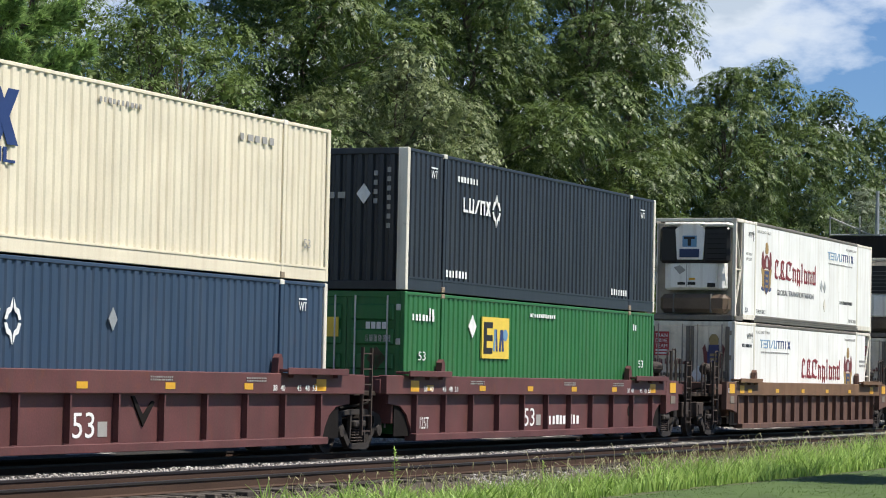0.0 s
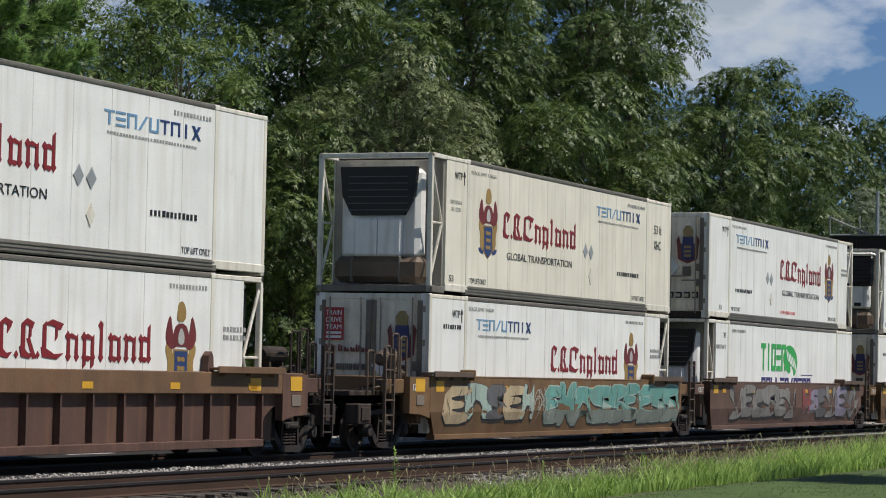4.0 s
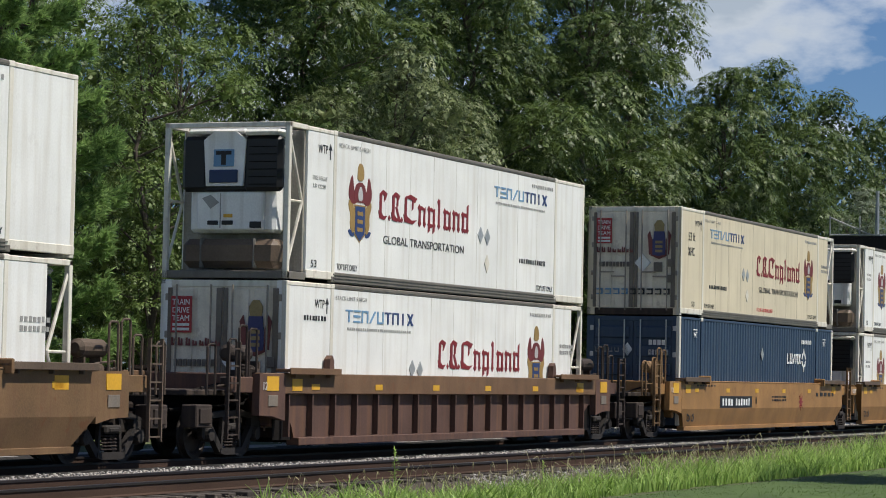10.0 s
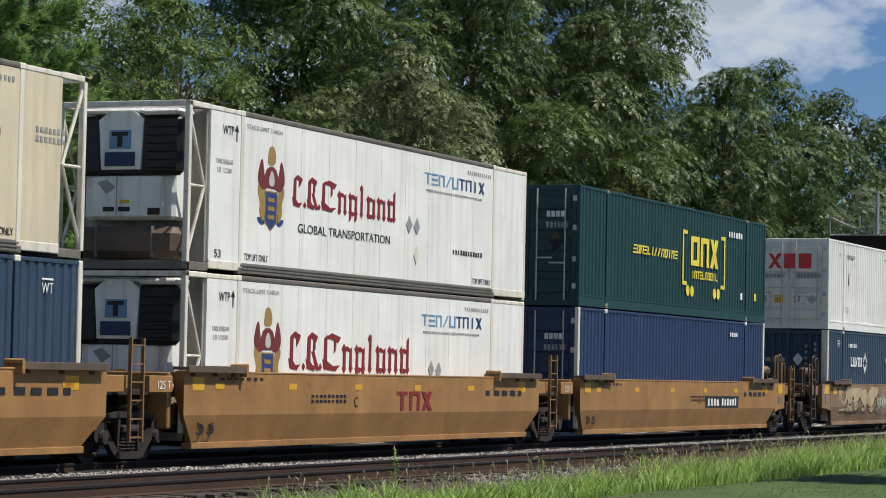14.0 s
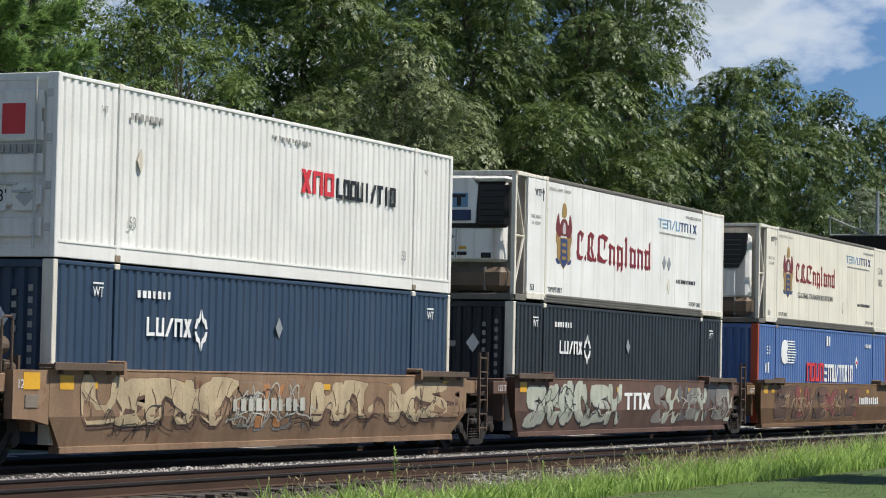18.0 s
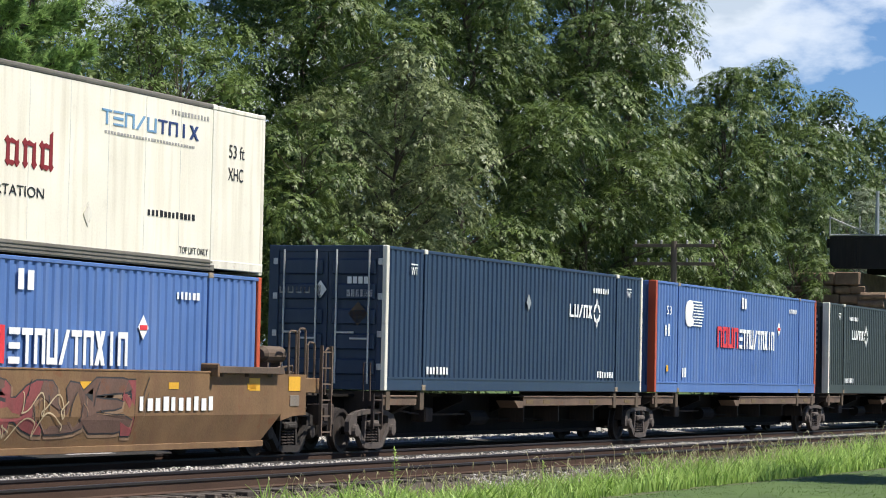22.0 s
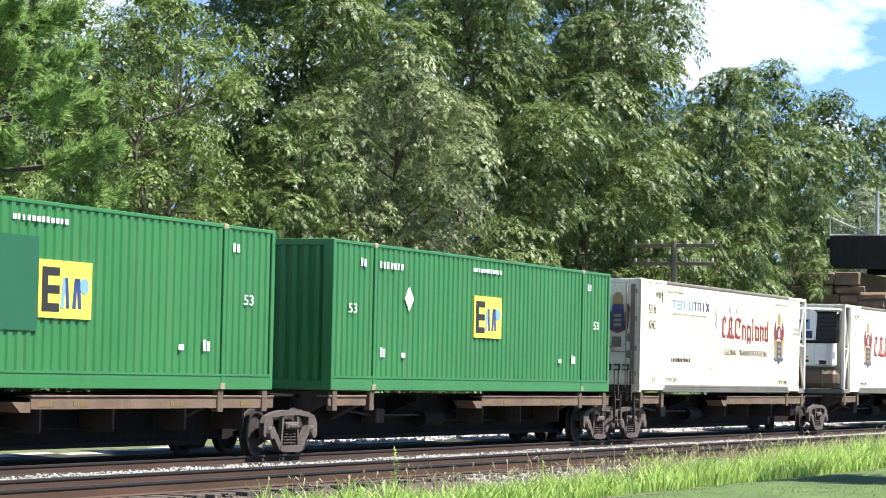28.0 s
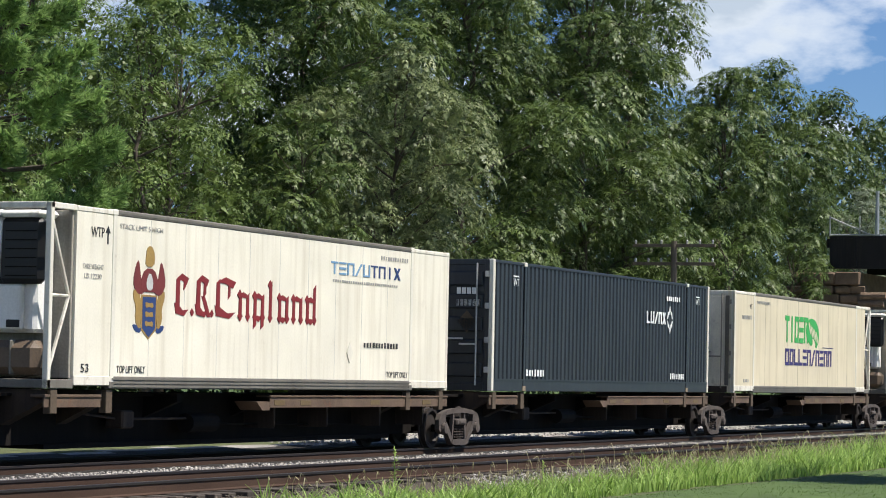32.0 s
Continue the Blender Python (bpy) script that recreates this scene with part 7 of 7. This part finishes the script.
def tree(kind, label, x, y, height, lobes, fronds=9, size=0.42, droop=0.50, r=0.2, seed=1, mat=None):
    t = thing(kind + "_tree", label, "tree", "trees behind the track")
    trunk, boughs = limbs(height, lobes, r, seed)
    part("trunk", trunk, M["bark"], t)
    for limb in boughs:
        part("limb", limb, M["bark"], t)
    ob = new("crown", crown_mesh("crown", kind, lobes, fronds, size, droop, M[mat or kind], seed))
    ob.parent = t
    t.location = (x, y, ground_z(x, y))
    return t


def lobes_in(height, low, wide, n, seed, lean=0.0):
    """Leafy boughs of a crown as rounded lobes: a broad middle, narrower top."""
    rnd = random.Random(seed)
    res = []
    n = int(n * 2.3)
    for i in range(n):
        f = (i + rnd.uniform(0.2, 0.8)) / n
        z = low + (height - low) * f
        w = wide * (0.55 + 0.9 * f * (1 - f) * 2) * rnd.uniform(0.8, 1.1)
        a = i * 2.4 + rnd.uniform(-0.5, 0.5)
        k = w * rnd.uniform(0.22, 0.84) * (1.0 if f < 0.9 else 0.5)
        r = w * rnd.uniform(0.32, 0.46)
        res.append(((math.cos(a) * k + lean * f, math.sin(a) * k, z), (r, r, r * rnd.uniform(0.6, 0.8))))
    return res


TREES = [
    # kind, label, x, y, height, low, width, lobes, size, seed
    ("locust", "leafy light green tree in the back row", 64.0, 19.0, 17.0, 2.5, 4.2, 12, 0.38, 11),
    ("locust", "slender yellow-green tree with feathery leaves", 67.5, 15.5, 12.6, 2.0, 3.0, 11, 0.40, 12),
    ("locust", "tall airy tree with light green leaves", 73.0, 18.0, 13.4, 2.0, 3.2, 11, 0.40, 13),
    ("locust", "light green feathery tree in the back row", 76.5, 20.5, 14.4, 2.0, 3.8, 13, 0.42, 26),
    ("locust", "light green feathery tree in the back row", 70.0, 21.5, 17.0, 2.0, 3.6, 12, 0.42, 27),
    ("ash", "ash tree with drooping feathered leaves", 72.5, 13.0, 9.5, 1.2, 2.8, 9, 0.40, 15),
    ("ash", "tall ash tree rising behind the walnut", 82.5, 18.0, 20.0, 3.0, 4.6, 14, 0.44, 14),
    ("walnut", "broad walnut tree with grey-green drooping leaves", 80.0, 13.2, 12.0, 1.2, 4.0, 15, 0.42, 16),
    ("ash", "tall ash tree with drooping feathered leaves", 90.5, 15.5, 20.0, 2.5, 4.6, 15, 0.44, 17),
    ("ash", "tall ash tree with lit drooping leaves", 98.5, 13.6, 20.0, 1.5, 4.6, 16, 0.44, 18),
    ("ash", "tall ash tree next to the bridge trees", 106.4, 14.6, 20.2, 2.0, 4.4, 15, 0.46, 28),
    ("ash", "ash tree beside the road bridge", 110.0, 11.4, 14.8, 1.5, 4.0, 14, 0.44, 20),
    ("ash", "ash tree with a ragged top beside the road bridge", 124.0, 14.2, 16.6, 3.0, 4.8, 14, 0.48, 21),
    ("locust", "light green sapling beside the track", 104.0, 9.6, 7.6, 1.0, 2.0, 8, 0.40, 22),
    ("ash", "leafy ash tree in front of the abutment", 115.2, 9.3, 8.4, 0.8, 1.7, 9, 0.42, 29),
    ("locust", "low light green shrub behind the utility pole", 103.0, 12.6, 6.4, 0.4, 2.6, 8, 0.42, 30),
    ("locust", "low light green shrub behind the utility pole", 97.0, 11.4, 5.6, 0.4, 2.2, 8, 0.42, 33),
    ("willow", "silvery light-leaved tree behind the bridge", 149.0, 14.6, 12.5, 2.0, 3.6, 10, 0.5, 24),
    ("maple", "distant leafy tree behind the bridge", 163.0, 21.0, 19.5, 3.0, 5.6, 12, 0.60, 23),
    ("maple", "distant leafy tree behind the bridge", 184.0, 22.0, 20.0, 3.0, 6.0, 12, 0.66, 25),
    ("locust", "dense tree closing the wood behind", 78.0, 27.0, 15.0, 1.5, 6.0, 13, 0.62, 81),
    ("maple", "dense tree closing the wood behind", 98.0, 25.0, 22.0, 1.5, 5.0, 15, 0.62, 82),
    ("maple", "dense tree closing the wood behind", 108.0, 24.0, 22.0, 1.5, 6.5, 15, 0.62, 83),
    ("maple", "dense tree closing the wood behind", 128.0, 24.0, 19.0, 1.5, 6.5, 14, 0.62, 84),
    ("maple", "low dark tree closing the wood behind", 63.0, 24.0, 9.5, 0.3, 4.6, 10, 0.62, 86),
    ("maple", "low dark tree closing the wood behind", 71.0, 25.0, 10.5, 0.3, 4.8, 11, 0.62, 87),
    ("maple", "low dark tree closing the wood behind", 80.0, 24.0, 10.5, 0.3, 4.8, 11, 0.62, 88),
    ("maple", "low dark tree closing the wood behind", 89.0, 23.0, 10.5, 0.3, 4.8, 11, 0.62, 89),
    ("locust", "dense tree closing the wood behind", 66.0, 28.0, 17.5, 1.5, 6.0, 13, 0.62, 85),
]
for kind, label, x, y, h, low, wide, nl, size, seed in TREES:
    tree(kind, label, x, y, h, lobes_in(h, low, wide, nl, seed), size=size * 0.78, seed=seed, r=0.06 + h * 0.006, fronds=6 if "closing" in label else 8)


# a tree beside the lawn, whose shade falls on the grass
tree("maple", "leafy tree that shades the lawn", 53.5, -15.2, 11.5, lobes_in(11.5, 4.5, 4.2, 9, 71), size=0.6, seed=71, r=0.2)


def pine(x, y, height, label, seed):
    """White pine: whorls of level boughs, each with plumes of long needles."""
    g = np.random.default_rng(seed)
    t = thing("pine_tree", label, "tree", "trees behind the track")
    part("trunk", Shape().tube([(0, 0, -0.4), (0.05, 0, height * 0.5), (0, 0, height)], [0.24, 0.15, 0.03], 9), M["bark"], t)
    base, dirs = [], []
    z = 1.6
    while z < height - 0.5:
        n = 7
        a0 = g.uniform(0, 6.28)
        L = 3.3 * (1 - (z / height) ** 1.6) + 0.5
        for i in range(n):
            a = a0 + i * 6.283 / n + g.normal() * 0.12
            l = L * g.uniform(0.8, 1.12)
            d = np.array([math.cos(a), math.sin(a), 0.0])
            e = d * l + np.array([0, 0, z + 0.22 * l + g.normal() * 0.1])
            bough = Shape().tube([(0, 0, z), tuple(d * l * 0.5 + np.array([0, 0, z + 0.05 * l])), tuple(e)], [0.05, 0.035, 0.012], 5)
            part("bough", bough, M["bark"], t)
            m = int(52 * l)
            f = g.uniform(0.35, 1.03, m) ** 0.8
            s = np.array([-d[1], d[0], 0])
            off = g.normal(size=m) * 0.30 * l * 0.55 * (1.15 - f)
            p = d * (f * l)[:, None] + s * off[:, None]
            p[:, 2] += z + 0.22 * l * f ** 2 + g.normal(size=m) * 0.16
            base.append(p)
            o = d * 1.0 + s * np.sign(off)[:, None] * 0.6 + g.normal(size=(m, 3)) * 0.35
            o[:, 2] += 0.55
            dirs.append(o)
        z += g.uniform(1.0, 1.25)
    base, dirs = np.concatenate(base), np.concatenate(dirs)
    dirs /= np.linalg.norm(dirs, axis=1)[:, None]
    n, k = len(base), 20
    sp = dirs[:, None, :] + g.normal(size=(n, k, 3)) * 0.45
    sp /= np.linalg.norm(sp, axis=2)[:, :, None]
    ln = g.uniform(0.14, 0.28, (n, k, 1))
    w = np.cross(sp, g.normal(size=(n, k, 3)))
    w /= np.linalg.norm(w, axis=2)[:, :, None] + 1e-9
    st = base[:, None, :] + dirs[:, None, :] * g.uniform(0, 0.16, (n, k, 1))
    v = np.stack([st, st + sp * ln * 0.5 + w * 0.015, st + sp * ln, st + sp * ln * 0.5 - w * 0.015], 2).reshape(-1, 3)
    ob = new("crown", np_mesh("crown", v, np.arange(len(v)).reshape(-1, 4), M["needle"]))
    ob.parent = t
    t.location = (x, y, ground_z(x, y))


pine(53.6, 12.2, 13.5, "white pine with level bright green boughs", 31)


# ---- grass ----
def blades(name, label, mat, xs_, ys_, tall, wide, lean, seed, heads=0.0, clump=1.0):
    g = np.random.default_rng(seed)
    n = len(xs_)
    zs = np.array([ground_z(a, b) for a, b in zip(xs_, ys_)]) - 0.02
    h = tall * g.uniform(0.45, 1.15, n)
    a = g.uniform(0, 6.283, n)
    d = np.stack([np.cos(a), np.sin(a)], 1) * (lean * h * g.uniform(0.2, 1.0, n))[:, None]
    b = g.uniform(0, 6.283, n)
    w = np.stack([np.cos(b), np.sin(b)], 1) * wide * 0.5
    p = np.stack([xs_, ys_, zs], 1)
    vs = []
    # width, sideways and upward run along a blade; a seed stalk ends in a nodding head
    prof = ((0, 0.5, 0, 0), (0.55, 0.4, 0.10, 0.78), (0.8, 1.0, 0.5, 1.0), (1.0, 0.7, 1.0, 0.90)) if heads else ((0, 1.0, 0, 0), (0.4, 0.95, 0.16, 0.42), (0.75, 0.7, 0.56, 0.74), (1.0, 0.1, 1.0, 0.92))
    for f, k, out, up in prof:
        c = p.copy()
        c[:, :2] += d * out
        c[:, 2] += h * up
        l, r_ = c.copy(), c.copy()
        l[:, :2] += w * k
        r_[:, :2] -= w * k
        vs += [l, r_]
    v = np.stack(vs, 1).reshape(-1, 3)
    base = np.arange(n)[:, None] * 8
    q = np.concatenate([base + [0, 1, 3, 2], base + [2, 3, 5, 4], base + [4, 5, 7, 6]])
    ob = tagged(new(name, np_mesh(name, v, q, mat)), label, "grass", kind="stuff")
    return ob


g0 = np.random.default_rng(5)
n0 = 56000
gx = 30 + 85 * g0.uniform(0, 1, n0)
gy = g0.uniform(-7.7, -4.8, n0)
patch = np.array([noise.noise((a * 0.45, b * 0.7, 9)) for a, b in zip(gx, gy)])
tuft = np.array([noise.noise((a * 1.6, b * 1.9, 4)) for a, b in zip(gx, gy)])
inland = 1.1 * np.maximum(0, gy + 5.6 - 0.5 * np.clip((gx - 55) / 20, 0, 1))
keep = patch + 0.45 * tuft + 0.52 + 0.35 * np.minimum(1, (gx - 38) / 25) - inland > 0.25
keep &= ((gx - 47.5) / 3.4) ** 2 + ((gy + 5.4) / 0.8) ** 2 + 0.8 * tuft > 1.0   # a bare gravel patch
keep &= gy > -7.25 + 0.45 * patch + 0.4 * tuft
tall0 = np.clip(0.34 + (gx - 40) * 0.008, 0.36, 0.70) * (1.0 + 0.45 * patch + 0.8 * tuft)
blades("tall_grass", "bright green tall grass along the verge", M["blade"], gx[keep], gy[keep], tall0[keep], 0.024, 0.85, 41)
n1 = 4200
hx, hy = 34 + 80 * g0.uniform(0, 1, n1) ** 0.8, g0.uniform(-6.6, -4.6, n1)
blades("grass_stalks", "pale arching seed stalks above the verge", M["seed"], hx, hy, np.clip(0.5 + (hx - 40) * 0.007, 0.5, 0.90), 0.018, 0.35, 42, heads=1.0)
n2 = 20000
lx, ly = 26 + 70 * g0.uniform(0, 1, n2), g0.uniform(-12.0, -6.9, n2)
blades("lawn_grass", "mown lawn grass beside the verge", M["lawnblade"], lx, ly, 0.045, 0.012, 0.9, 43)
n3 = 16000
bx, by = 40 + 75 * g0.uniform(0, 1, n3), g0.uniform(7.4, 16, n3)
kb = np.array([not (a > 57 and b < 11) for a, b in zip(bx, by)])
blades("rough_grass", "rough grass and weeds behind the track", M["blade"], bx[kb], by[kb], 0.30, 0.03, 0.5, 44)


def weed(x, y, tall, label, seed):
    rnd = random.Random(seed)
    t = thing("weed", label, "weed", "weeds beside the track")
    part("stem", Shape().tube([(0, 0, -0.05), (0.01, 0, tall * 0.5), (0, 0.01, tall)], [0.010, 0.008, 0.003], 5), M["blade"], t)
    lv = Shape()
    for i in range(46):
        z = tall * (0.12 + 0.88 * i / 46)
        a, l = rnd.uniform(0, 6.28), 0.13 * (1.15 - i / 46) + 0.03
        c, s = math.cos(a), math.sin(a)
        lv.add([(0, 0, z), (c * l * 0.5 - s * 0.014, s * l * 0.5 + c * 0.014, z + 0.035), (c * l, s * l, z + 0.03), (c * l * 0.5 + s * 0.014, s * l * 0.5 - c * 0.014, z + 0.03)], [(0, 1, 2, 3)])
    part("leaves", lv, M["blade"], t)
    t.location = (x, y, ground_z(x, y))


weed(37.9, -5.15, 0.97, "single tall leafy weed in the ballast", 51)
weed(44.0, -5.3, 0.68, "leafy weed with a pale flowering top in the verge", 52)


# ---- ties and stones ----
tie_me = Shape().box(-0.115, 0.115, -1.30, 1.30, -0.345, -0.180, 0.012).mesh("tie", M["tie"])
rt = random.Random(2)
for tr, yc in ((near_track, NEAR_Y), (train_track, TRAIN_Y)):
    for i in range(170 if yc == NEAR_Y else 120):
        ob = new("tie", tie_me)
        ob.parent = tr
        ob.location = (X0 + 8 + i * 0.52, yc + rt.uniform(-0.05, 0.05), rt.uniform(-0.012, 0.004))
        ob.rotation_euler = (0, 0, rt.uniform(-0.02, 0.02))


def stones(n, y0, y1, size, seed, mat, xa=24, xb=112):
    g = np.random.default_rng(seed)
    x, y = xa + (xb - xa) * g.uniform(0, 1, n) ** 1.3, g.uniform(y0, y1, n)
    z = np.array([ground_z(a, b) for a, b in zip(x, y)]) + g.uniform(-0.01, 0.03, n)
    r = size * g.uniform(0.5, 1.25, n)
    cube = np.array([(a, b, c) for a in (-1, 1) for b in (-1, 1) for c in (-1, 1)], float) * 0.7
    v = cube[None] * r[:, None, None] * g.uniform(0.6, 1.2, (n, 8, 3))
    a = g.uniform(0, 6.283, n)
    ca, sa = np.cos(a)[:, None], np.sin(a)[:, None]
    v = np.stack([v[:, :, 0] * ca - v[:, :, 1] * sa, v[:, :, 0] * sa + v[:, :, 1] * ca, v[:, :, 2]], 2)
    v += np.stack([x, y, z], 1)[:, None, :]
    f = np.array([(0, 1, 3, 2), (4, 6, 7, 5), (0, 4, 5, 1), (2, 3, 7, 6), (0, 2, 6, 4), (1, 5, 7, 3)])
    q = (np.arange(n)[:, None, None] * 8 + f[None]).reshape(-1, 4)
    return np_mesh("ballast_stones", v.reshape(-1, 3), q, mat)


tagged(new("ballast_stones", stones(17000, -2.1, -0.5, 0.024, 61, M["stone"])), "loose pale limestone ballast between the tracks", "ballast", kind="stuff")
tagged(new("track_stones", stones(11000, -5.5, -2.1, 0.024, 62, M["brownstone"])), "dirty brown stones of the empty track", "ballast", kind="stuff")
tagged(new("verge_stones", stones(3200, -5.7, -3.8, 0.026, 64, M["stone"], 43, 60)), "pale gravel showing through the verge grass", "gravel", kind="stuff")
tagged(new("yard_stones", stones(6000, 4.5, 11.0, 0.045, 63, M["stone"], 55, 125)), "loose pale stones behind the track", "ballast", kind="stuff")


def motions():
    rows_at = list(range(33))
    for t, s, z in MOVING:
        walk(t, [(k, pose(s + RUN[k], 0.0, z)) for k in rows_at])
    for w, x, s in WHEELS:
        rows = []
        for f in range(0, 961):
            k = min(31, f // 30)
            d = RUN[k] + (RUN[k + 1] - RUN[k]) * (f / 30 - k)
            rows.append((f / 30, Matrix.LocRotScale((x, TRAIN_Y, 0.42), Euler((0, d / 0.425, 0)), None)))
        walk(w, rows)


motions()
